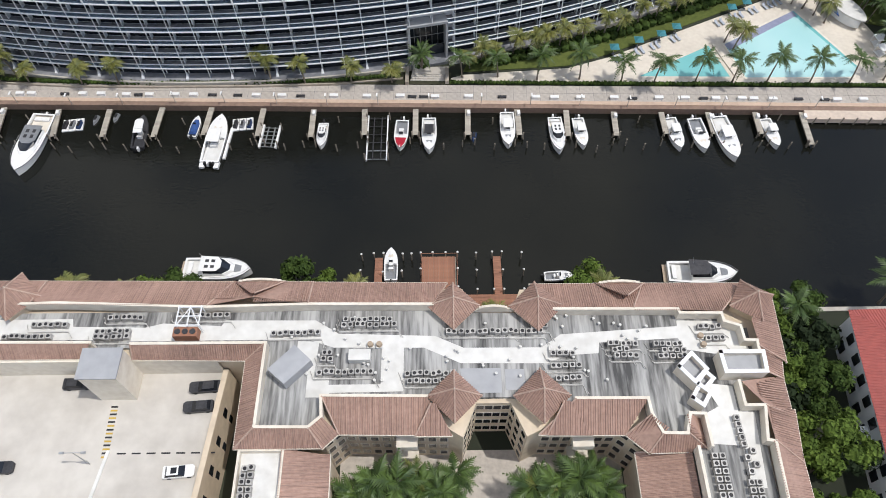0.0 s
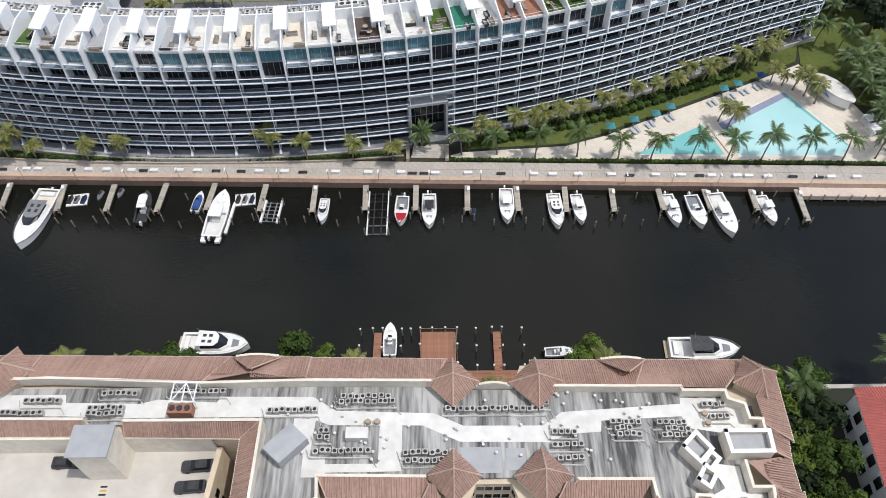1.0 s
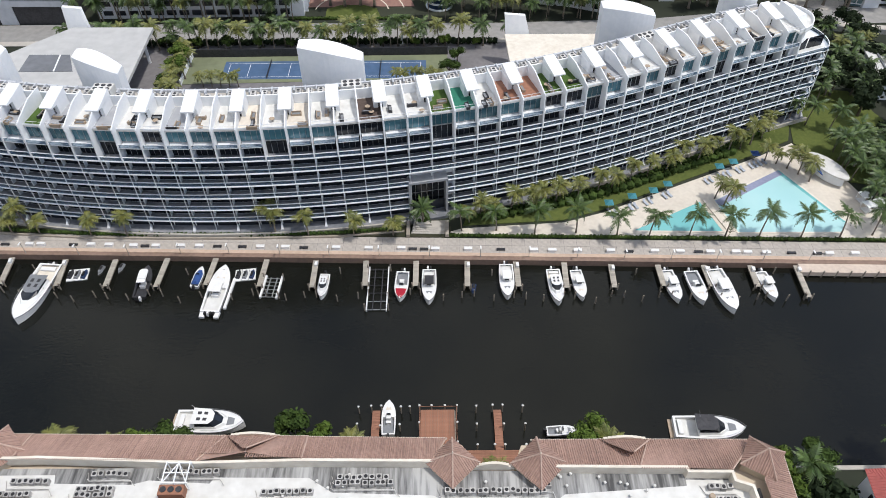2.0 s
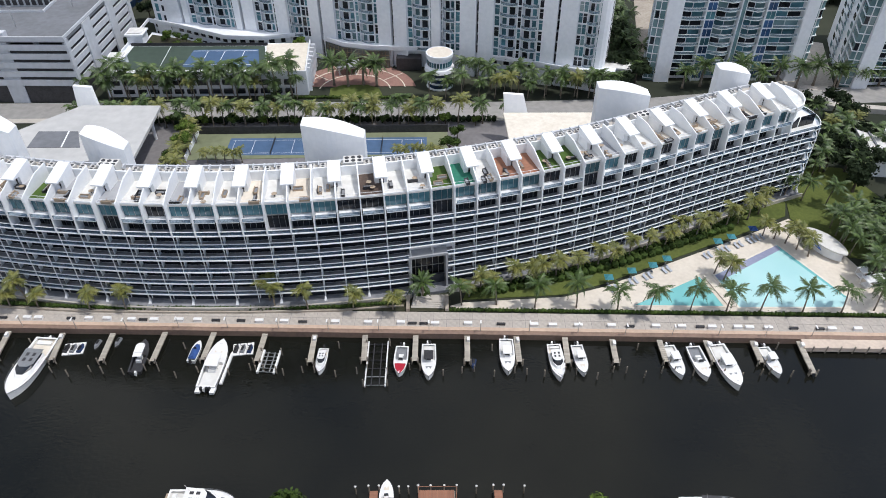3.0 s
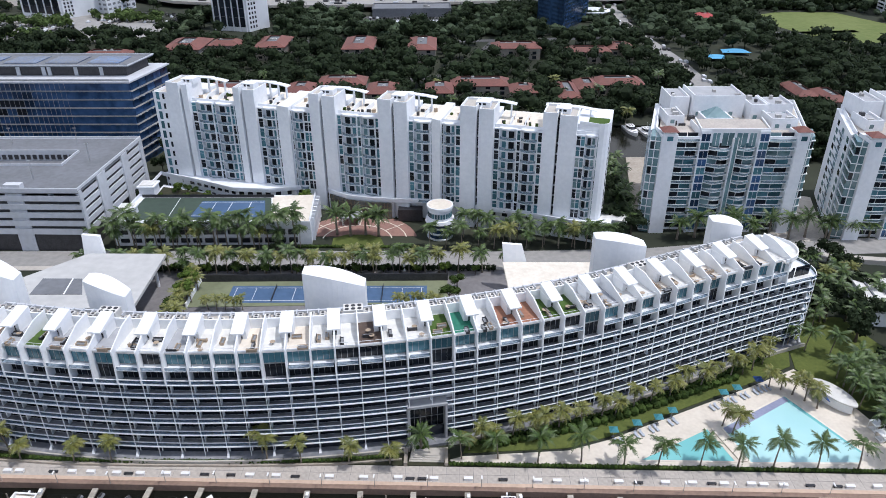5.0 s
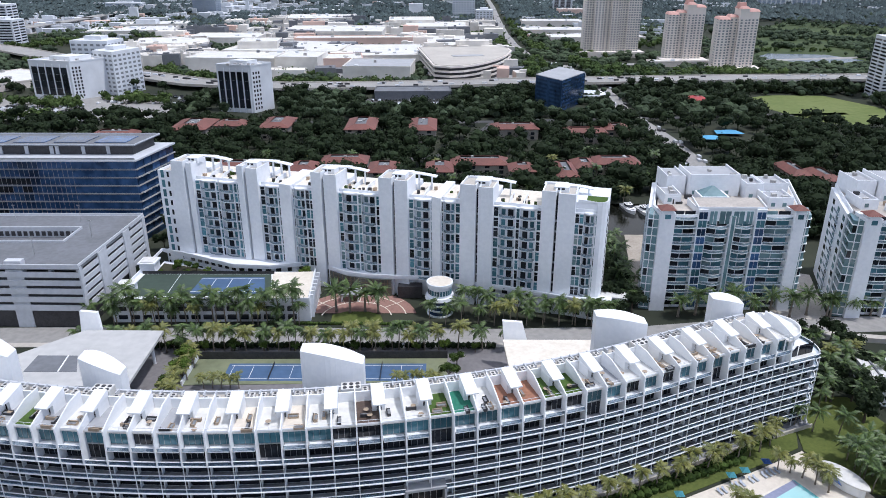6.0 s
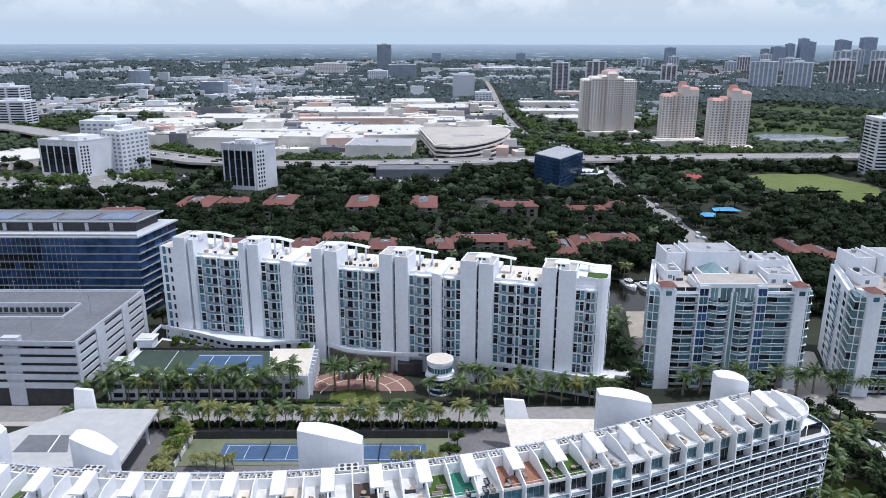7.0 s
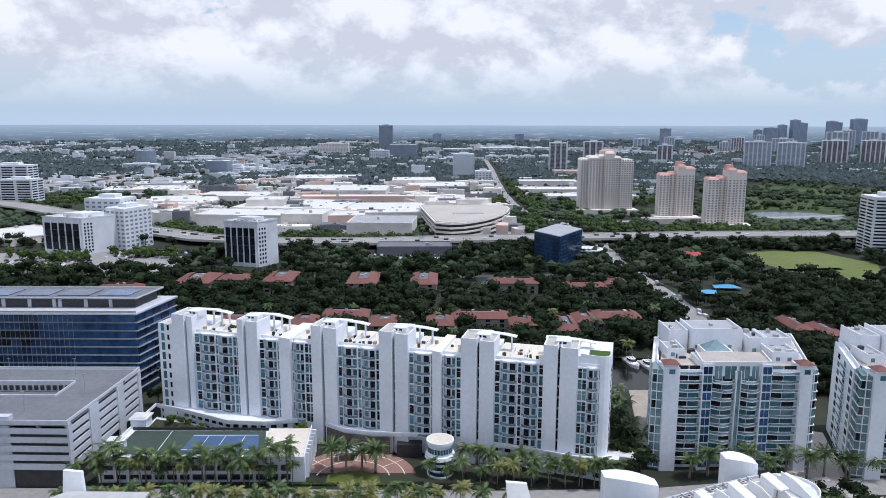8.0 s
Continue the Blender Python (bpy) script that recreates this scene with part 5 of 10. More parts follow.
planked(dock, -4.3, 2.4, 63.6, 72.0, 1.15, "y")
planked(dock, -14, 22, 59.7, 63.6, 1.15, "x")
planked(dock, 9.5, 11.0, 63.6, 72.0, 1.15, "x")
planked(dock, -13.4, -11.9, 63.6, 72.0, 1.15, "x")
wp = Shape().cyl(0, 0, -4, 2.5, 0.14, n=8).mesh("dock_pile", PILE)
wc = Shape().cyl(0, 0, 2.5, 2.72, 0.24, 0.06, 8).mesh("pile_cap", WHITE_GLOSS)
for x, y in [(-4.5, 72.2), (-2.2, 72.2), (0.3, 72.2), (2.6, 72.2), (-4.5, 68.6), (2.6, 68.6), (-4.5, 64.4), (2.6, 64.6), (6.2, 72.0), (6.2, 68.2), (6.2, 64.0), (9.3, 72.2), (11.2, 72.2), (9.3, 64.0), (11.2, 68.2), (11.2, 64.0), (15.0, 72.0), (15.2, 68.2), (15.0, 64.0), (-13.6, 72.2), (-11.7, 72.2), (-11.7, 68.0), (-13.6, 64.4), (-16.0, 72.0), (-16.0, 68.4), (-8.0, 72.0), (-6.3, 72.0), (-8.1, 68.2), (-8.3, 65.4)]:
    t = thing("dock_piling", "dark dock piling with a white cone cap", "piling", "capped dock pilings", at=(x, y, 0))
    part("dock_pile", wp, None, t)
    part("pile_cap", wc, None, t)
part("dock_rail", Shape().beam((-4.4, 72.1, 2.2), (2.5, 72.1, 2.2), 0.08).beam((-4.4, 72.1, 2.2), (-4.4, 64, 2.2), 0.08).beam((2.5, 72.1, 2.2), (2.5, 64, 2.2), 0.08), WOOD_RED, dock)

# ---- plants ----
def frond_shape(L, droop, leaf, seed, n=13):
    """A palm frond along +x: a drooping rib with paired leaflets."""
    r, s = random.Random(seed), Shape()
    pts = []
    for i in range(n + 1):
        u = i / n
        pts.append(Vector((L * (u - 0.18 * droop * u * u), 0, L * (0.42 * u - droop * u * u))))
    s.tube([tuple(p) for p in pts[::3]], [0.05 * L / 3, 0.035 * L / 3, 0.025 * L / 3, 0.015 * L / 3, 0.008][:len(pts[::3])], 4)
    for i in range(2, n + 1):
        u = i / n
        d = (pts[i] - pts[i - 1]).normalized()
        l = leaf * L * (math.sin(3.14 * min(1, 0.18 + u * 0.85)) * 0.9 + 0.15) * r.uniform(0.8, 1.1)
        for sg in (-1, 1):
            tip = pts[i] + d * l * 0.55 + Vector((0, sg * l * 0.72, -l * r.uniform(0.2, 0.65)))
            w = d * (L / n * 0.46)
            k = len(s.v)
            s.v += [tuple(pts[i] - w), tuple(pts[i] + w), tuple(tip), tuple(pts[i] + (tip - pts[i]) * 0.5 - w * 0.9)]
            s.f.append((k, k + 1, k + 2, k + 3))
    return s


def crown_shape(L, n, droop, leaf, seed):
    r, s = random.Random(seed), Shape()
    for k in range(n):
        f = frond_shape(L * r.uniform(0.82, 1.1), droop * r.uniform(0.6, 1.5), leaf, seed * 31 + k, 10)
        s.join(f, pose(0, 0, 0, 0, r.uniform(-38, 34), k * 360 / n * 2.4 + r.uniform(-14, 14)))
    return s


def trunk_shape(h, r, lean, seed):
    rr = random.Random(seed)
    a = rr.uniform(0, 6.28)
    pts = [(lean * u * u * math.cos(a), lean * u * u * math.sin(a), h * u) for u in (0, 0.12, 0.35, 0.6, 0.85, 1.0)]
    return Shape().tube(pts, [r * 1.5, r * 1.1, r, r * 0.9, r * 0.8, r * 0.75], 8), pts[-1]


def palm(name, h, L, nf, droop, leaf, seed, mat, label, group, split=False, tr=0.17, lean=0.7):
    p = thing(name, label, "palm tree", group, at=(0, 0, -100))
    t, top = trunk_shape(h, tr, lean, seed)
    part("trunk", t, TRUNK, p, smooth=True)
    r = random.Random(seed)
    if split:
        ms = [frond_shape(L * k, droop * d, leaf, seed + j).mesh("frond", mat) for j, (k, d) in enumerate(((1.0, 0.8), (0.9, 1.2), (1.05, 1.5)))]
        for k in range(nf):
            part("frond", ms[k % 3], None, p, at=pose(*top, 0, r.uniform(-36, 30), k * 360 / nf * 2.4 + r.uniform(-12, 12)))
    else:
        part("crown", crown_shape(L, nf, droop, leaf, seed), mat, p, at=pose(*top))
    return p


COCO = [palm("coconut_palm", 6.6 + 0.6 * k, 4.1, 17, 0.62, 0.30, 11 + k, FROND, "tall coconut palm with arching green fronds", "poolside palms", True) for k in range(3)]
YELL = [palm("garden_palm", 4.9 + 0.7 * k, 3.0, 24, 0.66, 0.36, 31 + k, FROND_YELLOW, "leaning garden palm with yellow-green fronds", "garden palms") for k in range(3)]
GROVE = [palm("grove_palm", 6.2 + k, 3.9, 19, 0.62, 0.30, 41 + k, FROND, "green palm in a dense planted group", "grove palms") for k in range(2)]
ROAD = [palm("street_palm", 7.4 + 0.9 * k, 4.0, 27, 0.66, 0.34, 51 + k, (FROND, FROND_YELLOW, FROND)[k], "tall street palm with a full crown", "street palms") for k in range(3)]
DATE = [palm("date_palm", 5.4 + k, 4.2, 32, 0.55, 0.20, 71 + k, FROND, "date palm with a dense round crown", "date palms", tr=0.3, lean=0.2) for k in range(2)]


def place(protos, spots, z=1.6, smin=0.88, smax=1.12, seed=3):
    """Copies of the palms or trees at the given spots."""
    r = random.Random(seed)
    for s in spots:
        o = copy_thing(r.choice(protos), Matrix())
        k = r.uniform(smin, smax) * (s[2] if len(s) > 2 else 1.0)
        o.matrix_basis = pose(s[0], s[1], z, 0, 0, r.uniform(0, 360)) @ Matrix.Diagonal((k, k, k, 1))


def leafy(s, c, r, n, size, rnd, flat=0.8):
    """A clump of small leaf cards over a lumpy ball."""
    for _ in range(n):
        v = Vector((rnd.gauss(0, 1), rnd.gauss(0, 1), rnd.gauss(0, 1) + 0.25)).normalized()
        p = Vector(c) + Vector((v.x, v.y, v.z * flat)) * r * rnd.uniform(0.72, 1.06)
        d = (v + Vector((rnd.uniform(-.7, .7), rnd.uniform(-.7, .7), rnd.uniform(-.4, .7)))).normalized()
        a = d.orthogonal().normalized()
        a.rotate(Matrix.Rotation(rnd.uniform(0, 6.28), 3, d))
        b = d.cross(a)
        l = size * rnd.uniform(0.6, 1.3)
        s.face(p - a * l, p - b * l * 0.7 + d * l * 0.25, p + a * l, p + b * l * 0.7 + d * l * 0.2)


bm = bmesh.new()
bmesh.ops.create_icosphere(bm, subdivisions=1, radius=1)
ICO_V, ICO_F = [tuple(v.co) for v in bm.verts], [tuple(v.index for v in f.verts) for f in bm.faces]
bm.free()


def blob(s, c, r, rnd, flat=0.8):
    """A lumpy faceted core that keeps a crown from being see-through."""
    k = len(s.v)
    for x, y, z in ICO_V:
        q = rnd.uniform(0.75, 1.0) * r
        s.v.append((c[0] + x * q, c[1] + y * q, c[2] + z * q * flat))
    s.f += [(a + k, b + k, d + k) for a, b, d in ICO_F]


def tree(name, h, R, clumps, per, size, seed, mat, label, group):
    rnd = random.Random(seed)
    t = thing(name, label, "tree", group, at=(0, 0, -100))
    tk = Shape().tube([(0, 0, 0), (0.1, 0.05, h * 0.3), (0.0, 0.1, h * 0.55)], [0.04 * h, 0.03 * h, 0.02 * h], 7)
    cr = Shape()
    for k in range(clumps):
        a, q = rnd.uniform(0, 6.28), R * math.sqrt(rnd.random()) * 0.75
        c = (q * math.cos(a), q * math.sin(a), h * (0.62 + 0.26 * rnd.random() - 0.16 * (q / R) ** 2))
        r = R * rnd.uniform(0.30, 0.46)
        tk.tube([(0.0, 0.08, h * 0.45), (c[0] * 0.6, c[1] * 0.6, c[2] * 0.85), c], [0.014 * h, 0.008 * h, 0.003 * h], 5)
        blob(cr, c, r * 0.82, rnd)
        leafy(cr, c, r, per, size, rnd)
    part("trunk", tk, BARK, t)
    part("crown", cr, mat, t)
    return t


OAK = [tree("shade_tree", 8.5 + k, 4.6 + 0.5 * k, 9, 46, 0.55, 91 + k, FOLIAGE, "broad shade tree with a dark uneven crown", "shade trees") for k in range(4)]
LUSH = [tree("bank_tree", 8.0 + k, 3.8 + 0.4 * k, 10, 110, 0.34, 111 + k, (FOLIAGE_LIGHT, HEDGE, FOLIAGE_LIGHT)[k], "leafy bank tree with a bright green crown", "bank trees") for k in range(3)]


def hedge(name, pts, z, h, w, label, mat=HEDGE, seed=5, dens=7, leaf=0.28):
    """A clipped hedge: a rough core with leaf cards."""
    rnd, s = random.Random(seed), Shape()
    for a, b in zip(pts, pts[1:]):
        L = math.hypot(b[0] - a[0], b[1] - a[1])
        n = max(1, int(L / (w * 0.9)))
        for i in range(n):
            u = (i + 0.5) / n
            c = (a[0] + (b[0] - a[0]) * u, a[1] + (b[1] - a[1]) * u, z + h * 0.5)
            blob(s, c, w * 0.62 * rnd.uniform(0.9, 1.15), rnd, h / w)
            leafy(s, c, w * 0.62, dens, leaf, rnd, h / w)
    return solid(name, s, mat, label, "hedge", kind="stuff")


place(COCO, [(40.8, 117.6), (48.2, 117.1), (57.6, 117.2), (66.0, 117.1), (73.6, 116.6), (83.4, 116.5), (92.3, 116.3), (100.2, 117.0), (4.6, 119.6), (12.8, 119.6), (21.7, 118.5), (31.4, 118.6)], 1.7)
place(YELL, [(-82.0, 118.6), (-73.6, 118.5), (-40.4, 121.0, 1.3), (-39.0, 119.2, 1.15), (-31.2, 118.4), (-20.6, 118.3), (-11.4, 118.2), (-97.9, 121.6, 1.2), (-101, 119.6, 1.2), (-94.5, 119.5),
             (9.2, 124.4), (16.7, 126.4), (22.2, 127.2), (27.8, 129.0), (33.4, 130.4), (38.6, 132.2), (42.1, 133.4), (47.2, 136.2), (52.0, 138.4), (57.2, 140.3), (61.5, 142.4), (66.0, 143.6), (70.5, 146.0), (75.1, 147.6), (79, 149.6), (82.2, 151.4), (86, 154), (89, 157), (6.5, 122.6), (13, 124.6), (24.6, 126.4),
             (83.6, 144.0), (86.4, 143.2), (88.6, 141.4), (90.6, 139.0), (92.4, 136.2), (68.5, 127.4), (67.0, 130.0)], 1.7, 0.85, 1.15)
place(DATE, [(-4.4, 121.6, 1.0)], 1.7)
place(GROVE, [(103 + 3.1 * (k % 5), 128 + 5.5 * (k // 5) + (k % 3) * 1.5) for k in range(20)] + [(104, 121.5), (108, 118), (112, 121), (106, 158), (100, 160), (96, 162)], 1.6, seed=8)
place(GROVE + OAK[:1], [(103 + 5 * (k % 4), 142 + 6 * (k // 4) + (k % 2) * 2, 0.9) for k in range(7)], 1.5, seed=9)
place(OAK, [(118, 150), (124, 158), (116, 164), (122, 172), (112, 174), (108, 182)], 1.5, seed=10)
hedge("quay_hedge", [dk(1.5, 7.4), dk(105, 7.4)], 1.6, 0.9, 0.9, "low clipped hedge between the pool deck and the promenade")
hedge("balcony_hedge", [(-104, 121.0), (-86, 119.6), (-66, 118.8), (-45, 118.6), (-24, 119.0), (-9.5, 120.4)], 1.6, 1.0, 1.0, "clipped hedge row in front of the ground floor", seed=6)
hedge("bed_shrubs", [(6, 123.6), (24, 128.6), (42, 134.6), (58, 141.8), (74, 149.0), (88, 157.4)], 1.6, 1.3, 1.5, "mixed shrubs along the curved facade", seed=7, leaf=0.4)
solid("planter_wall", Shape().band([(-104, 119.8), (-85.2, 118.2), (-66, 117.6), (-44.5, 117.4), (-24, 117.8), (-8.8, 119.2)], 1.5, 2.25, 0.35), PLANTER, "low stone planter wall below the hedge", "wall", kind="structure")
# court and bank planting
place(GROVE, [(-13.2, 25.2), (-9.6, 27.0), (-6.4, 25.4), (-3.4, 26.8), (-0.6, 25.0), (13.6, 25.4), (16.4, 26.9), (19.2, 25.2), (21.6, 26.4), (24.0, 25.0), (-15.6, 24.0), (16.2, 23.4)], 1.6, 0.9, 1.15, 61)
place(GROVE + YELL[1:2], [(-14.5, 26.5), (-11.2, 27.6), (-8.0, 26.0), (-5.0, 28.4), (-2.0, 26.6), (0.8, 27.8), (12.6, 27.0), (15.0, 26.0), (17.8, 27.6), (20.4, 26.2), (22.8, 27.8), (-12.8, 23.0), (-6.5, 22.6), (0.4, 22.4), (14.0, 22.2), (19.0, 22.4)], 1.6, 1.05, 1.3, 21)
place(LUSH, [(-14.2, 24.6, 0.5), (-9.5, 25.0, 0.5), (-3.5, 24.6, 0.5), (13.4, 24.6, 0.5), (17.4, 25.2, 0.5), (24.5, 24.5, 0.6)], 1.6, seed=22)
bank = [(55 + (k % 3) * 3.9 + random.Random(k).uniform(-1, 1), 57 - (k // 3) * 4.6 + random.Random(k + 50).uniform(-1.3, 1.3), random.Random(k + 99).uniform(0.7, 1.05)) for k in range(24)]
place(LUSH + OAK[:1], bank, 1.5, seed=23)
place(GROVE, [(61, 57.0), (60, 50.4), (80.5, 60.4, 1.25)], 1.5, seed=24)
place(LUSH, [(-26.0, 62.6, 1.12), (-22.2, 62.4, 1.05), (25.8, 62.2, 1.0), (-48.4, 62.8, 1.1), (-52, 62.2, 1.0)], 1.3, seed=25)
place(YELL, [(-66.6, 61.6, 1.1), (-58.5, 61.4, 1.05), (-55.6, 61.4, 1.0), (-16.8, 61.6, 1.15), (-63, 61.2, 0.9), (7.2, 55.4, 1.3), (5.9, 55.8, 1.2), (8.6, 55.2, 1.1), (28, 61.4, 1.3)], 1.3, seed=26)

# ---- pool garden ----
sheet("pool_terrace", [(-0.2, 118.6), (5.1, 120.4), (29.2, 122.1), (39.1, 125.5), (79.5, 144.5), (93.3, 151.6), (102.1, 135.8), (106.5, 121.6), (104.0, 115.6), dk(41.5, 8.0), dk(2.4, 8.0)], 1.80, POOL_DECK, "cream travertine pool terrace", "terrace", depth=0.4)
solid("garden_lawn", Shape().prism([(5, 121.5), (29, 123), (39, 126.6), (79, 145.6), (93, 153), (98, 166), (88, 158.5), (74, 149.6), (58, 142.4), (42, 135.4), (24, 129.4), (6, 124.4)], 1.3, 1.70), GRASS, "strip of lawn between shrubs and terrace", "lawn", kind="structure")
solid("park_lawn", Shape().prism([(94, 152), (103, 136), (118, 132), (126, 150), (118, 176), (100, 178)], 1.3, 1.66), GRASS, "shaded lawn beside the palms", "lawn", kind="structure")
p1 = [(44.2, 118.9), (63.2, 129.2), (66.2, 118.4)]
p2 = [(66.6, 129.4), (86.3, 141.0), (96.2, 121.3), (94.0, 117.9), (69.2, 118.1)]
for pts, mt, lab in ((p1, POOL_WATER, "turquoise triangular pool"), (p2, POOL_LIGHT, "large pale turquoise swimming pool")):
    t = thing("swimming_pool", lab + " set in the terrace", "pool", "pools")
    part("pool_water", Shape().prism(pts, 1.5, 1.83), mt, t)
    part("pool_coping", Shape().wall(pts + [pts[0]], 1.7, 1.87, 0.5), CREAM_LIGHT if mt is POOL_LIGHT else POOL_DECK, t)
part("pool_ledge", Shape().prism([(66.9, 129.2), (85.9, 140.5), (86.6, 138.9), (67.6, 127.2)], 1.5, 1.845), material("violet_tile_ledge", (0.30, 0.32, 0.44), (0.24, 0.26, 0.37), 0.3), t, "blue-violet tiled ledge")
part("deep_edge", Shape().prism([(95.2, 121.4), (96.0, 121.3), (86.3, 140.6), (85.7, 139.4)], 1.5, 1.843), POOL_WATER, t)
solid("pool_planter", Shape().prism([(63.9, 129.0), (66.0, 129.2), (68.6, 118.4), (67.0, 118.4)], 1.7, 2.1), POOL_DECK, "planter strip dividing two pools", "planter", kind="structure")

lb = Shape().box(-0.33, 0.33, -0.95, 0.45, 0.28, 0.38)
lk = Shape()
lk.face((-0.33, 0.45, 0.34), (0.33, 0.45, 0.34), (0.33, 0.95, 0.80), (-0.33, 0.95, 0.80)).face((-0.33, 0.45, 0.28), (-0.33, 0.95, 0.74), (0.33, 0.95, 0.74), (0.33, 0.45, 0.28)).face((-0.33, 0.95, 0.74), (-0.33, 0.95, 0.80), (0.33, 0.95, 0.80), (0.33, 0.95, 0.74))
SLING = material("pale_blue_grey_sling", (0.44, 0.48, 0.54), (0.36, 0.39, 0.45), 0.7, grain=2.0, stain=0.5)
lb, lk = lb.mesh("lounger_bed", SLING), lk.mesh("lounger_back", SLING)
ll = Shape().box(-0.3, 0.3, -0.04, 0.04, 0, 0.28).mesh("lounger_leg", METAL)


def lounger(x, y, a):
    t = thing("sun_lounger", "pale blue-grey sling lounger on the pool terrace", "lounger", "sun loungers", at=(x, y, 1.8), turn=a)
    part("lounger_bed", lb, None, t)
    part("lounger_back", lk, None, t)
    for sy in (-0.85, 0.35):
        part("lounger_leg", ll, None, t, at=pose(0, sy, 0))


def parasol(x, y, mat, label):
    t = thing("parasol", label, "umbrella", "poolside umbrellas", at=(x, y, 1.75))
    part("parasol_pole", Shape().cyl(0, 0, 0, 2.5, 0.04, n=6), METAL, t)
    part("parasol_canopy", Shape().prism([(-1.05, -1.05), (1.05, -1.05), (1.05, 1.05), (-1.05, 1.05)], 2.2, 2.8, [(-.06, -.06), (.06, -.06), (.06, .06), (-.06, .06)]), mat, t)
    part("parasol_base", Shape().cyl(0, 0, 0, 0.1, 0.35), CONCRETE_GREY, t)


la, lbb = Vector((40.6, 124.9)), Vector((83.4, 144.3))
for i in range(34):
    if i in (2, 3, 6, 9, 10, 13, 14, 15, 16, 17, 18, 19, 22, 26, 29):
        continue
    p = la.lerp(lbb, i / 33)
    lounger(p.x, p.y - 0.6, 24 + rng.uniform(-4, 4))
for x, y, m, l in ((40.2, 126.6, TEAL_CANVAS, "turquoise"), (46.2, 128.9, TEAL_CANVAS, "turquoise"), (51.8, 130.9, TEAL_CANVAS, "turquoise"), (55.8, 133.3, TEAL_CANVAS, "turquoise"), (70.4, 139.9, TEAL_CANVAS, "turquoise"), (74.4, 141.7, TEAL_CANVAS, "turquoise"), (81.0, 144.9, BLUE_CANVAS, "blue")):
    parasol(x, y, m, l + " square umbrella beside the loungers")
cab = thing("pool_bar", "white pool bar with a pointed oval roof", "pavilion", at=(97.2, 138.6, 2.0), turn=-62)
lens = [(6.2 * math.cos(t), 2.6 * math.sin(t) * abs(math.sin(t)) ** 0.3) for t in [k * 6.28318 / 20 for k in range(20)]]
part("bar_wall", Shape().prism([(x * 0.86, y * 0.8) for x, y in lens], 0, 2.5), WHITE, cab)
part("bar_roof", Shape().prism(lens, 2.5, 2.9), WHITE_ROOF, cab)
part("bar_awning", Shape().prism([(-6.6, 0.6), (-4.0, -2.9), (1.5, -3.5), (-0.5, -2.3), (-4.6, -1.0)], 2.1, 2.3), BLUE_CANVAS, cab, "blue awning at the tip")
for x, y, a in ((102.5, 128.5, 10), (105, 126.0, 20), (102.2, 125.2, 15)):
    t = thing("cabana", "white square cabana with a flat canopy", "cabana", "cabanas", at=(x, y, 1.8), turn=a)
    part("cabana_roof", Shape().box(-1.2, 1.2, -1.2, 1.2, 2.2, 2.35), WHITE, t)
    part("cabana_bed", Shape().box(-1.0, 1.0, -0.9, 0.9, 0.2, 0.55), WHITE_GLOSS, t)
    for sx in (-1.1, 1.1):
        for sy in (-1.1, 1.1):
            part("cabana_post", Shape().cyl(sx, sy, 0, 2.2, 0.05, n=6), WHITE, t)
# entrance steps to the portal
st = thing("entrance_steps", "broad pale stone steps up to the portal", "steps", kind="structure")
for k in range(6):
    p = [(-7.4 + 0.1 * k, 117.6 + k * 0.5), (0.6, 117.3 + k * 0.5), (1.6, 122.4), (-6.6, 122.2)]
    part("step", Shape().prism(p, 1.4, 1.72 + 0.16 * k), CONCRETE, st)
for x in (-7.9, 1.2):
    part("step_planter", Shape().box(x - 0.4, x + 0.4, 117.4, 122, 1.5, 2.8), PLANTER, st)

pl = solid("palm_planter", Shape().prism([(-7.1, 124.4), (-6.0, 120.6), (-2.4, 120.6), (-3.2, 124.4)], 1.5, 3.1), CONCRETE, "square pale planter box before the entrance", "planter")
hedge("garden_shrubs", [(12, 123.6), (26, 127.2), (44, 133.2), (60, 140.4), (77, 148.0)], 1.6, 1.9, 2.2, "dark mixed shrubs under the palms along the lawn", seed=27, leaf=0.5)
hedge("planter_shrubs", [(-5.9, 121.6), (-3.4, 121.6), (-4.0, 123.6), (-6.2, 123.6)], 2.9, 0.8, 1.0, "low green plants in the square planter", seed=19)

# ---- roof machines ----
ac_b = Shape().box(-0.42, 0.42, -0.42, 0.42, 0.0, 0.92).mesh("casing", AC_GREY)
ac_f = Shape().cyl(0, 0, 0.92, 0.98, 0.29, 0.26, 12).mesh("fan_guard", BLACK)


ac_p = Shape().box(-0.62, 0.62, -0.55, 0.55, 0.0, 1.35).mesh("casing", AC_WHITE)
ac_s = Shape().cyl(0, 0, 1.35, 1.40, 0.36, 0.33, 10).mesh("fan_guard", METAL_DARK)


def condenser(x, y, z, a, big=False, label="grey air conditioning condenser with a round fan on the roof"):
    t = tagged(new("condenser", ac_p if big else ac_b), label, "air conditioner", "roof condensers")
    t.matrix_basis = pose(x, y, z, 0, 0, a)
    part("fan_guard", ac_s if big else ac_f, None, t)


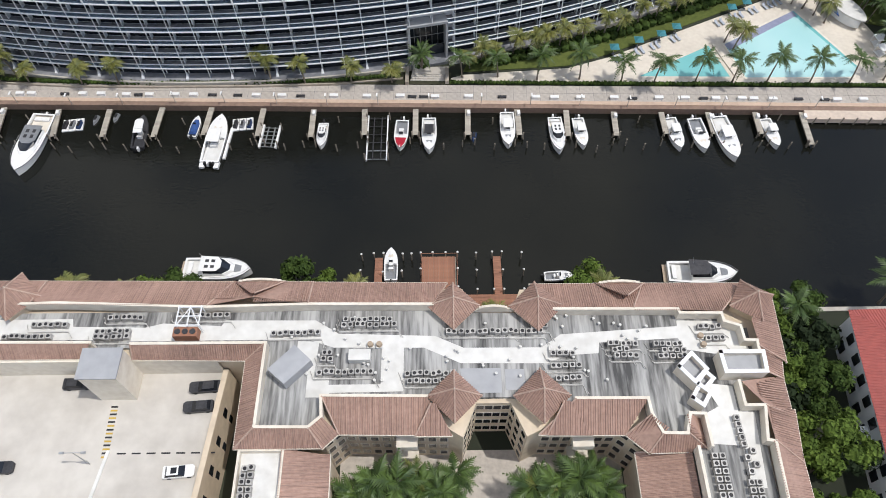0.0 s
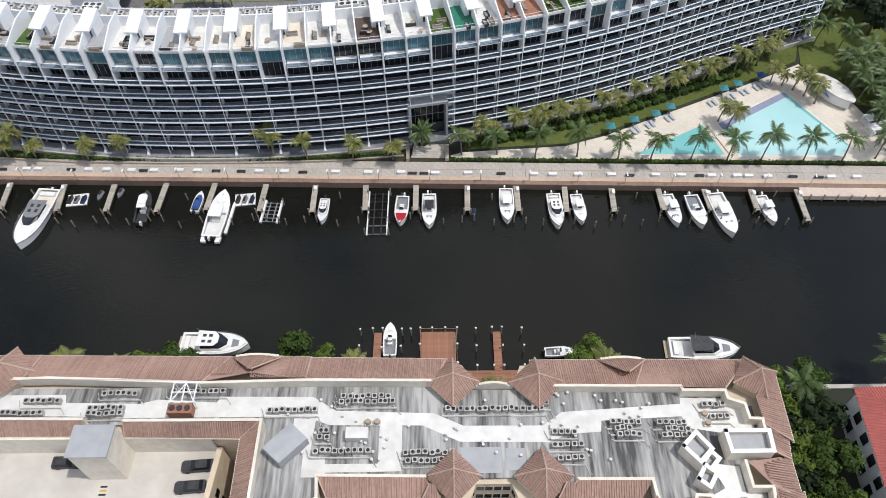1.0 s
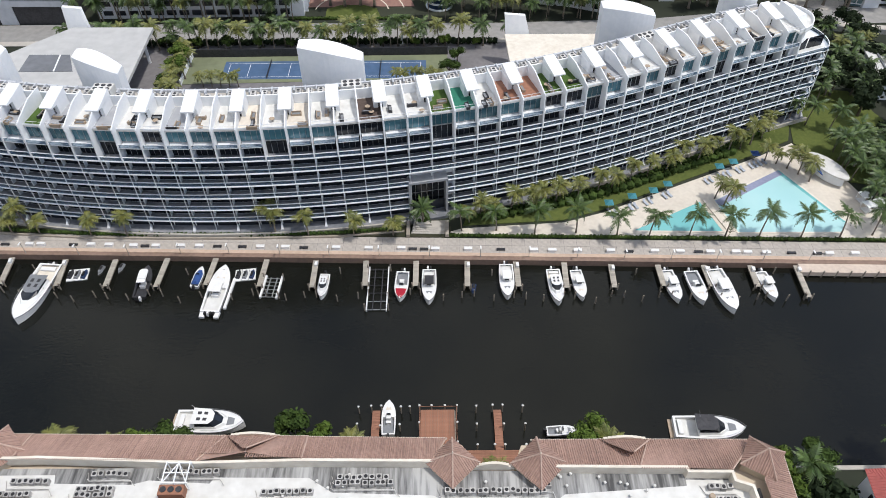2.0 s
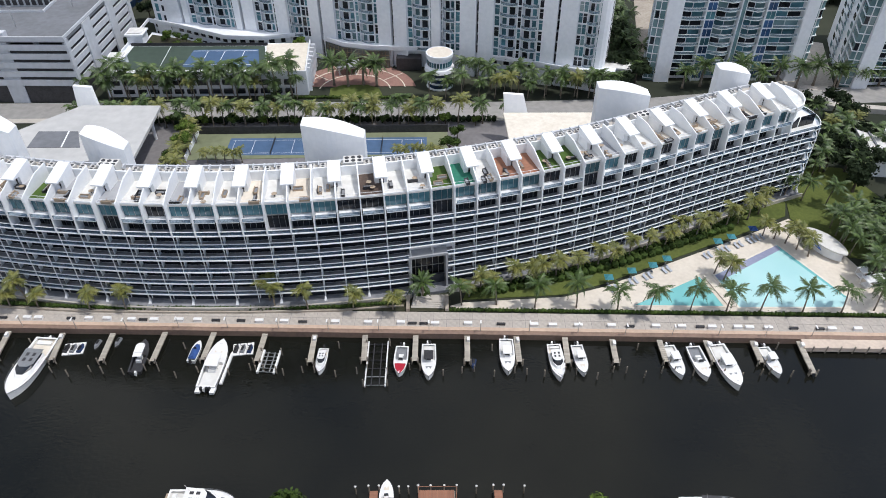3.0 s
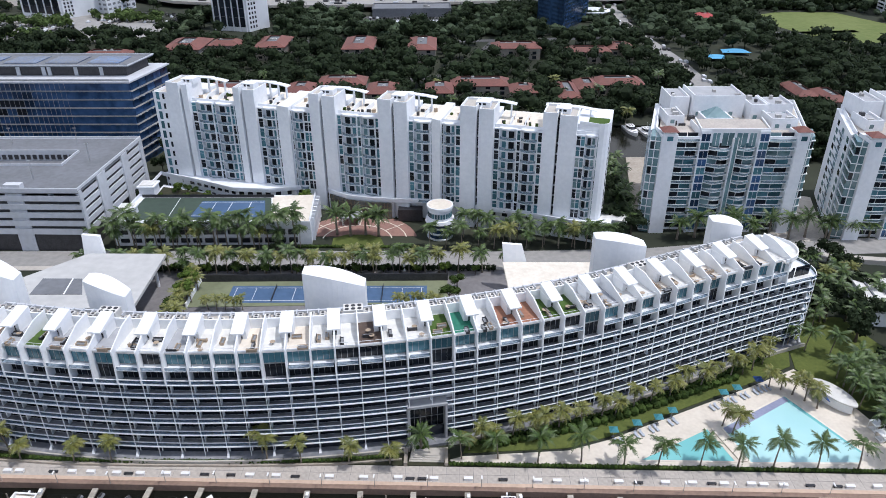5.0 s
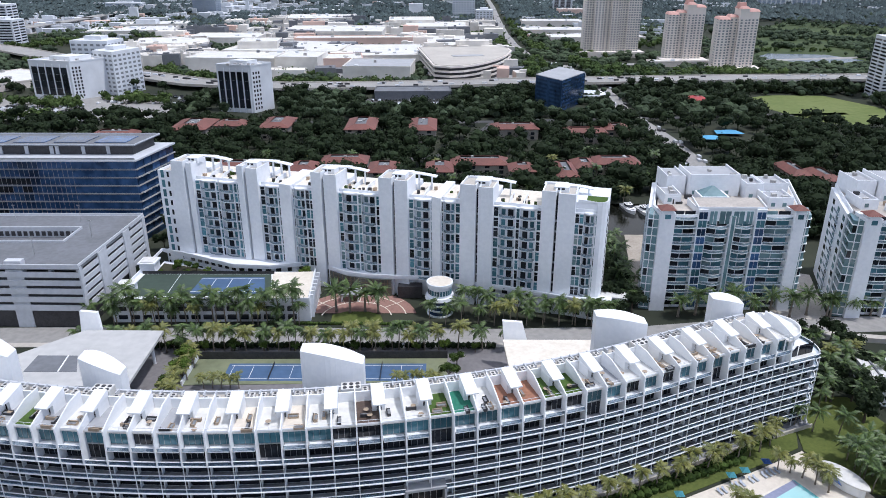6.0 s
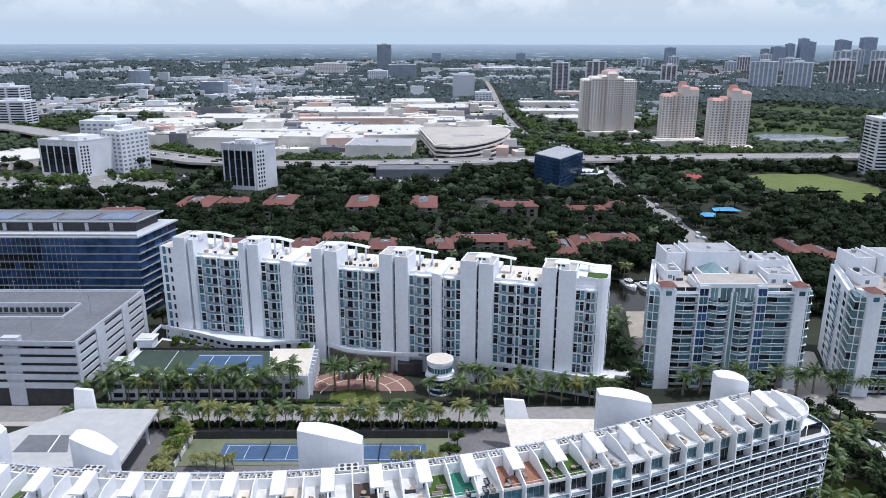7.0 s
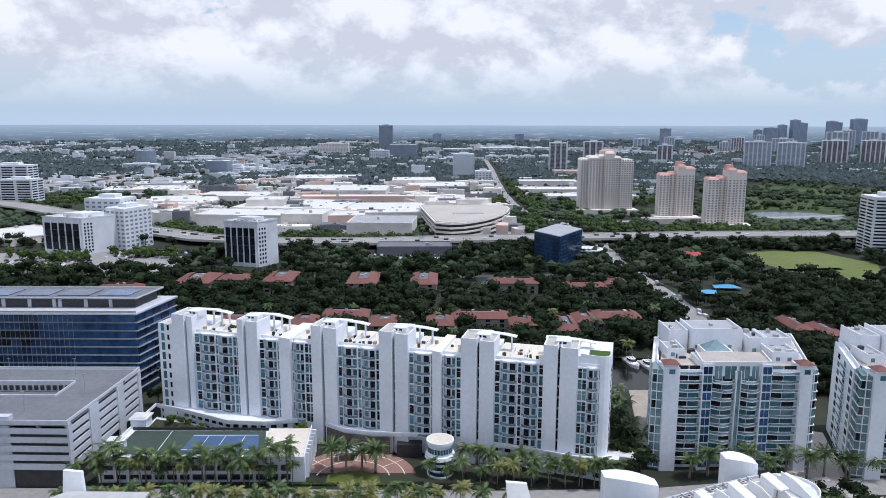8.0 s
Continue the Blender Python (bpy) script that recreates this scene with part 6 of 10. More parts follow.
ROWS_AC = [(-70, 48.6, 8, 1), (-66, 50.6, 6, 1), (-55.6, 49.4, 6, 2), (-53.8, 51.8, 6, 1), (-43, 52.0, 9, 1), (-27.2, 48.7, 8, 1), (-15.8, 50.9, 8, 1), (-16.0, 50.0, 9, 1), (-19.5, 42.0, 9, 1), (-19.0, 45.2, 2, 2), (-5.8, 41.6, 8, 1), (-5.4, 40.4, 6, 1), (0.6, 48.6, 11, 1), (11.2, 48.5, 5, 1), (14.0, 49.4, 3, 1), (16.6, 42.6, 5, 1), (16.8, 44.6, 4, 1), (17.4, 40.6, 4, 1), (26.0, 46.2, 5, 1), (26.8, 44.2, 4, 1), (26.4, 45.2, 3, 1), (33.0, 46.0, 5, 1), (33.4, 44.0, 5, 1), (34.2, 45.0, 4, 1), (40.6, 48.9, 4, 1), (41.6, 46.9, 3, 1), (-29.6, 28, 2, 8)]
for x, y, n, m in ROWS_AC:
    for i in range(n):
        for j in range(m):
            condenser(x + i * 0.98 + rng.uniform(-.14, .14), y - j * 1.0 + rng.uniform(-.12, .12), 16.05 if x != -29.6 else 14.1, rng.choice((0, 0, 90, 180)))
for k in range(9):
    condenser(43.0 + (k % 2) * 1.0 * (k > 3) + k * 0.05, 34.0 - k * 0.98, 16.08, 0)
for k in range(12):
    condenser(38.6 + (k % 2) * 1.1, 28.4 - (k // 2) * 1.1, 16.08, 0)
    condenser(43.0 + (k % 2) * 1.1, 24.6 - (k // 2) * 1.1, 16.08, 0)
for x, y in ((-11.8, 46.6), (-10.4, 46.6), (40.4, 47.4), (40.6, 45.9)):
    t = thing("exhaust_fan", "tan drum exhaust fan on a kerb", "fan", "exhaust fans", at=(x, y, 16.06))
    part("fan_kerb", Shape().box(-0.5, 0.5, -0.5, 0.5, 0, 0.4), WHITE_ROOF, t)
    part("fan_drum", Shape().cyl(0, 0, 0.4, 0.95, 0.5, 0.42, 12), TEAK, t)
chil = thing("chiller", "rust-brown chiller box with round fans", "chiller", at=(-41.0, 48.6, 16.05))
part("chiller_body", Shape().box(-1.9, 1.9, -0.8, 0.8, 0.2, 1.9), WOOD_RED, chil)
for k in range(3):
    part("chiller_fan", Shape().cyl(-1.2 + k * 1.2, 0, 1.9, 2.05, 0.48, n=12), METAL_DARK, chil)
frame_t = thing("steel_frame", "white steel support frame over the roof", "frame", at=(-40.6, 51.0, 16.05))
for sx in (-1.8, 0, 1.8):
    for sy in (-1.6, 1.6):
        part("frame_post", Shape().cyl(sx, sy, 0, 2.4, 0.09, n=6), WHITE, frame_t)
for sy in (-1.6, 0, 1.6):
    part("frame_beam", Shape().box(-2.0, 2.0, sy - 0.08, sy + 0.08, 2.4, 2.58), WHITE, frame_t)
for sx in (-1.8, 0, 1.8):
    part("frame_beam", Shape().box(sx - 0.08, sx + 0.08, -1.8, 1.8, 2.58, 2.74), WHITE, frame_t)
part("frame_brace", Shape().beam((-1.8, -1.6, 2.5), (0, 1.6, 2.5), 0.12).beam((0, 1.6, 2.5), (1.8, -1.6, 2.5), 0.12), WHITE, frame_t)
for k in range(64):
    x, y = rng.uniform(-26, 34), rng.uniform(38.5, 51.5)
    t = solid("roof_vent", Shape().cyl(0, 0, 0, 0.5, 0.14, n=8).cyl(0, 0, 0.5, 0.62, 0.26, 0.2, 8), WHITE_ROOF, "small white roof vent pipe", "vent", "roof vents")
    t.matrix_basis = pose(x, y, 16.02)
# pipes beside the condenser rows
for i, (x, y, n, m) in enumerate(ROWS_AC[:-1]):
    t = thing("pipe_run", "bundled pale pipes on the flat roof", "pipes", "roof pipe runs", at=(x - 0.7, y - m * 1.0 + 0.25, 16.05))
    for k in range(2):
        part("pipe", Shape().tube([(-0.6 - 0.2 * k, 0.2 + k, 0.06), (-0.2, -0.12 - 0.16 * k, 0.12), (n * 0.98 + 0.4, -0.12 - 0.16 * k, 0.12), (n * 0.98 + 0.9 + 0.3 * k, -0.9 - 0.4 * (i % 3), 0.06)], 0.06, 5), AC_GREY if k else WHITE_ROOF, t)
for x, y in ((-74, 134.2), (-19.6, 135.0), (49, 154.2)):
    t = thing("roof_chiller", "white roof chiller with six round fans", "air conditioner", "roof chillers", at=(x, y, 30.3), turn=(x + 53) * 0.22)
    part("chiller_body", Shape().box(-2.2, 2.2, -1.4, 1.4, 0.3, 2.2), WHITE_ROOF, t)
    part("chiller_base", Shape().box(-2.3, 2.3, -1.5, 1.5, 0, 0.3), METAL, t)
    for k in range(6):
        part("fan", Shape().cyl(-1.4 + (k % 3) * 1.4, -0.65 + (k // 3) * 1.3, 2.2, 2.28, 0.5, 0.46, 12), METAL_DARK, t)
# machines on the curved roof
for k in range(int((AP - 1.2 - A0) / 0.58)):
    for j, r in enumerate((11.7, 12.7)):
        m = on_arc(RF - r, A0 + 0.55 + k * 0.58)
        if rng.random() < 0.82:
            condenser(m.translation.x, m.translation.y, 30.3, A0 + k * 0.58, True)
# terrace furniture
sofa_m = Shape().box(-1.1, 1.1, -0.4, 0.4, 0, 0.4).box(-1.1, 1.1, 0.25, 0.45, 0.4, 0.8).box(-1.1, -0.9, -0.4, 0.4, 0.4, 0.62).box(0.9, 1.1, -0.4, 0.4, 0.4, 0.62)
sofa_d, sofa_w = sofa_m.mesh("sofa_body", METAL_DARK), sofa_m.mesh("sofa_body", TEAK)
cush = Shape().box(-0.88, -0.02, -0.36, 0.22, 0.40, 0.52).box(0.02, 0.88, -0.36, 0.22, 0.40, 0.52).mesh("cushion", GREY_PAINT)
tab = Shape().cyl(0, 0, 0.68, 0.74, 0.6, n=12).mesh("table_top", TEAK)
tabl = Shape().cyl(0, 0, 0, 0.68, 0.07, n=6).mesh("table_leg", METAL_DARK)
for b in range(N0, NP - 1):
    for k in range(rng.choice((1, 2, 3, 3))):
        m = on_arc(RF - rng.uniform(1.6, 6.2), (b + rng.uniform(0.28, 0.72)) * BAY, 29.87)
        if rng.random() < 0.7:
            t = thing("terrace_sofa", "outdoor sofa with cushions on a roof terrace", "sofa", "terrace sofas")
            t.matrix_basis = m @ pose(0, 0, 0, 0, 0, rng.choice((0, 90, 180, 270)))
            part("sofa_body", rng.choice((sofa_d, sofa_w)), None, t)
            part("cushion", cush, None, t)
        else:
            t = thing("terrace_table", "round wooden table on a roof terrace", "table", "terrace tables")
            t.matrix_basis = m
            part("table_top", tab, None, t)
            part("table_leg", tabl, None, t)


# ---- cars ----
def car(x, y, z, a, paint, label, L=4.7):
    t = thing("car", label, "car", "parked cars", at=(x, y, z), turn=a)
    W = 0.92
    part("body", Shape().prism([(-L / 2, -W + 0.1), (-L / 2 + 0.15, -W), (L / 2 - 0.35, -W), (L / 2, -W + 0.3), (L / 2, W - 0.3), (L / 2 - 0.35, W), (-L / 2 + 0.15, W), (-L / 2, W - 0.1)], 0.28, 0.92), paint, t)
    c = part("cabin_glass", Shape().prism([(-L * .42, -W + .08), (L * .2, -W + .08), (L * .2, W - .08), (-L * .42, W - .08)], 0.92, 1.45, [(-L * .34, -W + .24), (L * .04, -W + .24), (L * .04, W - .24), (-L * .34, W - .24)]), GLASS_DARK, t)
    part("car_roof", Shape().box(-L * .33, L * .03, -W + .24, W - .24, 1.45, 1.5), paint, c)
    for sx in (-1, 1):
        for sy in (-1, 1):
            w = Shape().cyl(0, 0, -0.1, 0.1, 0.33, n=10).mesh("wheel", BLACK)
            part("wheel", w, None, t, at=pose(sx * L * 0.31, sy * 0.84, 0.33, 90))


car(-38.9, 42.2, 10, 184, METAL_DARK, "black car parked on the garage roof", 4.9)
car(-39.4, 38.9, 10, 184, METAL_DARK, "black hatchback parked on the garage roof")
car(-40.6, 28.7, 10, 4, WHITE_GLOSS, "white car with a dark sunroof on the garage roof", 4.8)
part("sunroof", Shape().box(-1.0, -0.1, -0.45, 0.45, 1.5, 1.52), GLASS_DARK, bpy.data.objects["car.002"])
car(-59.6, 43.0, 10, 2, METAL_DARK, "dark car beside the lift tower")
car(-68.4, 29.6, 10, 2, METAL_DARK, "dark car on the open parking deck")
lp = thing("parking_lamp", "grey twin-arm lamp post on the parking deck", "lamp", at=(-54.8, 30.2, 10))
part("lamp_post", Shape().cyl(0, 0, 0, 6, 0.1, 0.07, 8), METAL, lp)
part("lamp_arm", Shape().beam((-1.6, 0, 6), (1.6, 0, 6), 0.1).obox(-1.6, 0, 5.9, 6.1, 0.7, 0.35).obox(1.6, 0, 5.9, 6.1, 0.7, 0.35), METAL, lp)
# red-roofed neighbour
nb = thing("neighbour_house", "pale house with a bright red tiled roof", "house")
part("wall", Shape().prism([(70.1, 54.4), (96, 55.0), (96, 20), (67.6, 20)], 1.5, 9.4), WHITE, nb)
part("balcony", Shape().box(67.2, 68.6, 33, 36, 4.6, 5.6), WHITE, nb)
EA, EB, EC, RA, RB = (69.6, 55.2, 9.4), (66.9, 19.0, 9.4), (97, 55.8, 9.4), (78.5, 46.0, 12.4), (76.4, 26.0, 12.4)
part("roof_slope", tile_slope(Shape(), EA, EB, RA, RB, 0.5, 0.1), TILE_BRIGHT, nb)
part("roof_slope", tile_slope(Shape(), EC, EA, (92, 46.4, 12.4), RA, 0.5, 0.1), TILE_BRIGHT, nb)
part("roof_slope", tile_slope(Shape(), EB, (97, 19, 9.4), RB, (92, 26, 12.4), 0.5, 0.1), TILE_BRIGHT, nb)
part("roof_crown", Shape().prism([RA[:2], (92, 46.4), (92, 26), RB[:2]], 12.2, 12.4), TILE_BRIGHT, nb)
for k in range(8):
    for fl in range(2):
        y = 24 + k * 3.7
        x = 67.6 + (y - 20) * 0.0727
        part("window", Shape().box(x - 0.1, x + 0.12, y, y + 1.6, 2.6 + fl * 3.4, 4.6 + fl * 3.4), GLASS_DARK, nb)

# ---- street behind the curved building ----
sheet("road", [(-330, 205.0), (-120, 207.5), (20, 207.0), (70, 209), (110, 214), (170, 216), (330, 214), (330, 224), (170, 227), (110, 225), (70, 219), (20, 217.2), (-120, 218.2), (-330, 216)], 1.62, ROAD_PALE, "sun-bleached street with pale lanes", "road", depth=0.1)
sheet("pavement", [(-330, 203.0), (-120, 204.8), (20, 204.6), (68, 206.4), (68, 208.8), (20, 207.0), (-120, 207.5), (-330, 205)], 1.74, CONCRETE, "concrete pavement with a raised kerb", "pavement", depth=0.2)
sheet("service_court", [(-130, 160), (-72, 150), (20, 163), (70, 186), (70, 206), (-130, 204)], 1.58, material("worn_grey_paving", (0.21, 0.20, 0.205), (0.15, 0.145, 0.15), 0.85, grain=0.6, stain=0.06), "worn grey paved service court", "paving", depth=0.1)
sheet("tennis_court", [(-77, 182.2), (2, 184.2), (2, 197.6), (-77, 197.0)], 1.72, material("faded_green_court", (0.20, 0.22, 0.13), (0.15, 0.17, 0.10), 0.8, grain=0.5, stain=0.08), "faded green tennis court surround", "court", depth=0.1)
for x0, x1 in ((-66, -38), (-32, -4.5)):
    t = thing("tennis_court_surface", "blue tennis court with white lines and a net", "tennis court", "tennis courts", at=(0, 0, 0))
    part("court_surface", Shape().box(x0, x1, 184.6, 194.4, 1.70, 1.735), COURT_BLUE, t)
    for y in (185.8, 193.2):
        part("court_line", Shape().box(x0 + 1, x1 - 1, y - 0.06, y + 0.06, 1.735, 1.742), WHITE, t)
    for u in (0.06, 0.28, 0.72, 0.94):
        part("court_line", Shape().box(x0 + (x1 - x0) * u - 0.06, x0 + (x1 - x0) * u + 0.06, 185.8, 193.2, 1.735, 1.742), WHITE, t)
    part("court_net", Shape().box((x0 + x1) / 2 - 0.03, (x0 + x1) / 2 + 0.03, 184.8, 194.2, 1.75, 2.7), METAL_DARK, t)
part("court_wall", Shape().wall([(-77, 197.4), (2, 198.0)], 1.5, 4.2, 0.4), METAL_DARK, bpy.data.objects["tennis_court_surface"], "dark green fence")
part("court_wall", Shape().wall([(-77, 182), (-77, 197.4)], 1.5, 3.2, 0.4), WHITE, bpy.data.objects["tennis_court_surface"])
for x in (-66.8, -57.5, -12.2):
    t = thing("court_banner", "slim white obelisk sign beside the street", "sign post", "street obelisks", at=(x, 203.6, 1.6))
    part("obelisk", Shape().obox(0, 0, 0, 5.2, 0.9, 0.4, 0, 0.2), WHITE, t)
    part("obelisk_base", Shape().box(-0.7, 0.7, -0.4, 0.4, 0, 0.4), CONCRETE, t)


def canopy(pts, z, label, fin, mat):
    t = thing("entrance_canopy", label, "canopy", "entrance canopies")
    part("canopy_slab", Shape().prism(pts, z - 0.9, z), mat, t)
    for p in pts:
        c = (sum(q[0] for q in pts) / len(pts), sum(q[1] for q in pts) / len(pts))
        x, y = p[0] + (c[0] - p[0]) * 0.15, p[1] + (c[1] - p[1]) * 0.15
        part("canopy_column", Shape().cyl(x, y, 1.5, z - 0.9, 0.5, n=10), WHITE, t)
    x, y = fin
    w = Shape().prism([(x - 3, y - 1), (x + 4.5, y - 2.4), (x + 4.5, y - 1.2), (x - 3, y + 0.2)], z - 3, z + 4.6, [(x - 3.6, y + 1.6), (x + 2.4, y + 0.6), (x + 2.4, y + 1.8), (x - 3.6, y + 2.8)])
    part("canopy_fin", w, WHITE, t)
    return t


cl = canopy([(-131, 166), (-130, 176), (-110.6, 197.4), (-86.3, 197.0), (-85.1, 166.2)], 12.0, "broad grey-white flat entrance canopy with a raised fin", (-110, 199.5), CANOPY_GREY)
part("solar_panel", Shape().prism([(-117.0, 173.1), (-117.4, 181.9), (-105.8, 181.8), (-102.0, 173.1)], 12.0, 12.12), CONCRETE_GREY, cl, "grey roof panels")
part("panel_seam", Shape().prism([(-107.5, 173.1), (-108.7, 181.8), (-108.3, 181.8), (-107.1, 173.1)], 12.12, 12.15), WHITE, cl)
canopy([(19.5, 174.5), (18.9, 191.4), (48.4, 191.2), (45.6, 182)], 12.0, "cream flat canopy behind the screen wall", (22.5, 193.0), CREAM_LIGHT)
place(ROAD, [(-118 + k * 6.9 + random.Random(k).uniform(-1, 1), 202.8) for k in range(21)] + [(-120 + k * 7.1, 219.6) for k in range(11)] + [(-4 + k * 5.6, 219.4) for k in range(12)] + [(-104 + k * 5.2, 200.6 + (k % 2)) for k in range(20)], 1.6, 0.8, 1.1, 31)
place(YELL, [(-79.5 + (k % 2) * 3.2, 168 + 3.4 * k) for k in range(9)] + [(-70 + k * 2.6, 180.8, 0.8) for k in range(5)] + [(-13 + k * 2.4, 181.6, 0.8) for k in range(6)], 1.6, 0.9, 1.15, 32)
place(LUSH, [(-81, 170, .7), (-80, 178, .7), (-78, 186, .7), (-79, 193, .7), (2.5, 184, .7), (5, 192, .7)] + [(-115 + k * 9.7, 201.5, 0.5) for k in range(14)], 1.5, seed=33)
place(DATE, [(138, 226), (146, 226), (153, 227)], 1.6, 1.0, 1.3, 34)
place(GROVE, [(92 + (k % 7) * 6.2 + (k % 3), 170 + (k // 7) * 9.0 + (k % 2) * 4) for k in range(28)], 1.5, 0.9, 1.2, seed=46)
place(OAK, [(96 + (k % 4) * 11, 174 + (k // 4) * 10 + (k % 2) * 4, 0.8) for k in range(16)], 1.5, seed=47)
place(ROAD + OAK[:1], [(86 + (k % 6) * 8.5, 186 + (k // 6) * 6.5 + (k % 2) * 3, 0.85) for k in range(13)], 1.5, seed=35)
hedge("street_hedge", [(-116, 204.0), (-46, 204.4), (18, 204.2)], 1.6, 2.2, 1.8, "tall dark hedge along the street", FOLIAGE, 8, 9, 0.5)
hedge("plaza_hedge", [(-50, 220.6), (-10, 220.2)], 1.6, 0.8, 1.2, "clipped hedge at the plaza", HEDGE, 12, 8, 0.4)

# ---- white balcony tower ----
tower = thing("apartment_tower", "long white apartment tower with stepped balcony bays and roof canopies", "building", at=(-111.2, 271.3, 0), turn=math.degrees(math.atan2(-46.3, 169.2)))
Z0, NF, FH = 8.8, 8, 3.86
TOP = Z0 + NF * FH
PIERS = [(7.8, 16.2, 13.4), (36.0, 44.1, 38.9), (52.4, 57.5, 0), (66.3, 76.0, 70.6), (92.6, 103.2, 97.9), (112.0, 115.4, 0), (122.6, 134.2, 128.6), (151.0, 162.3, 156.1)]
BAYS = [(16.2, 36.0, ((18.6, 25.2), (26.6, 32.8))), (44.1, 52.4, ((46.3, 51.4),)), (57.5, 66.3, ((58.3, 62.6),)), (76.0, 92.6, ((77.8, 83.6), (85.2, 90.6))), (103.2, 112.0, ((105.2, 111.2),)), (115.4, 122.6, ((116.2, 120.4),)), (134.2, 151.0, ((136.2, 142.0), (143.6, 149.2))), (162.3, 170.0, ((165.4, 169.0),))]


def tray_roof(parent, u0, u1, v0, v1, z, h=0.8):
    """A flat roof inside four low parapets."""
    for a, b in (((u0, v0), (u1, v0)), ((u1, v0), (u1, v1)), ((u1, v1), (u0, v1)), ((u0, v1), (u0, v0))):
        part("pier_coping", Shape().wall([a, b], z, z + h, 0.4), TOWER_WHITE, parent)
    part("roof_tray", Shape().box(u0, u1, v0, v1, z, z + 0.06), CONCRETE, parent)


for u0, u1, slot in PIERS:
    if not slot:
        # plain angled wall between two bays, no higher than their terraces
        ob = part("blank_pier", Shape().prism([(u0, -0.2), (u1, -1.3), (u1, 20), (u0, 20)], 1.5, TOP + 1.5), TOWER_WHITE, tower)
        continue
    ob = part("blank_pier", Shape().box(u0, slot - 0.4, -1.8, 9, 1.5, 46.4), TOWER_WHITE, tower)
    tray_roof(ob, u0 + .2, slot - .6, -1.6, 8.8, 46.4)
    o2 = part("blank_pier", Shape().box(slot + 0.4, u1, -1.2, 9, 1.5, 45.7), TOWER_WHITE, tower)
    tray_roof(o2, slot + .6, u1 - .2, -1.0, 8.8, 45.7)
    sl = part("pier_slot", Shape().box(slot - 0.4, slot + 0.4, 0.4, 3, Z0, 45.2), GLASS_DARK, o2)
    for f in range(NF):
        part("slot_spandrel", Shape().box(slot - 0.4, slot + 0.4, 0.3, 0.42, Z0 + f * FH, Z0 + f * FH + 0.7), SLATE, sl)
    st_ = part("stair_box", Shape().box(slot - 1.6, slot + 3.4, 2.6, 6.6, 45.6, 47.6), TOWER_WHITE, ob)
    for du in (-0.8, 0.9):
        part("box_window", Shape().box(slot + du, slot + du + 1.1, 2.52, 2.62, 46.6, 47.3), GLASS_DARK, st_)
    part("rear_block", Shape().box(u0 + .4, u1 - .4, 9, 20, 1.5, TOP + 1.6), TOWER_WHITE, ob)
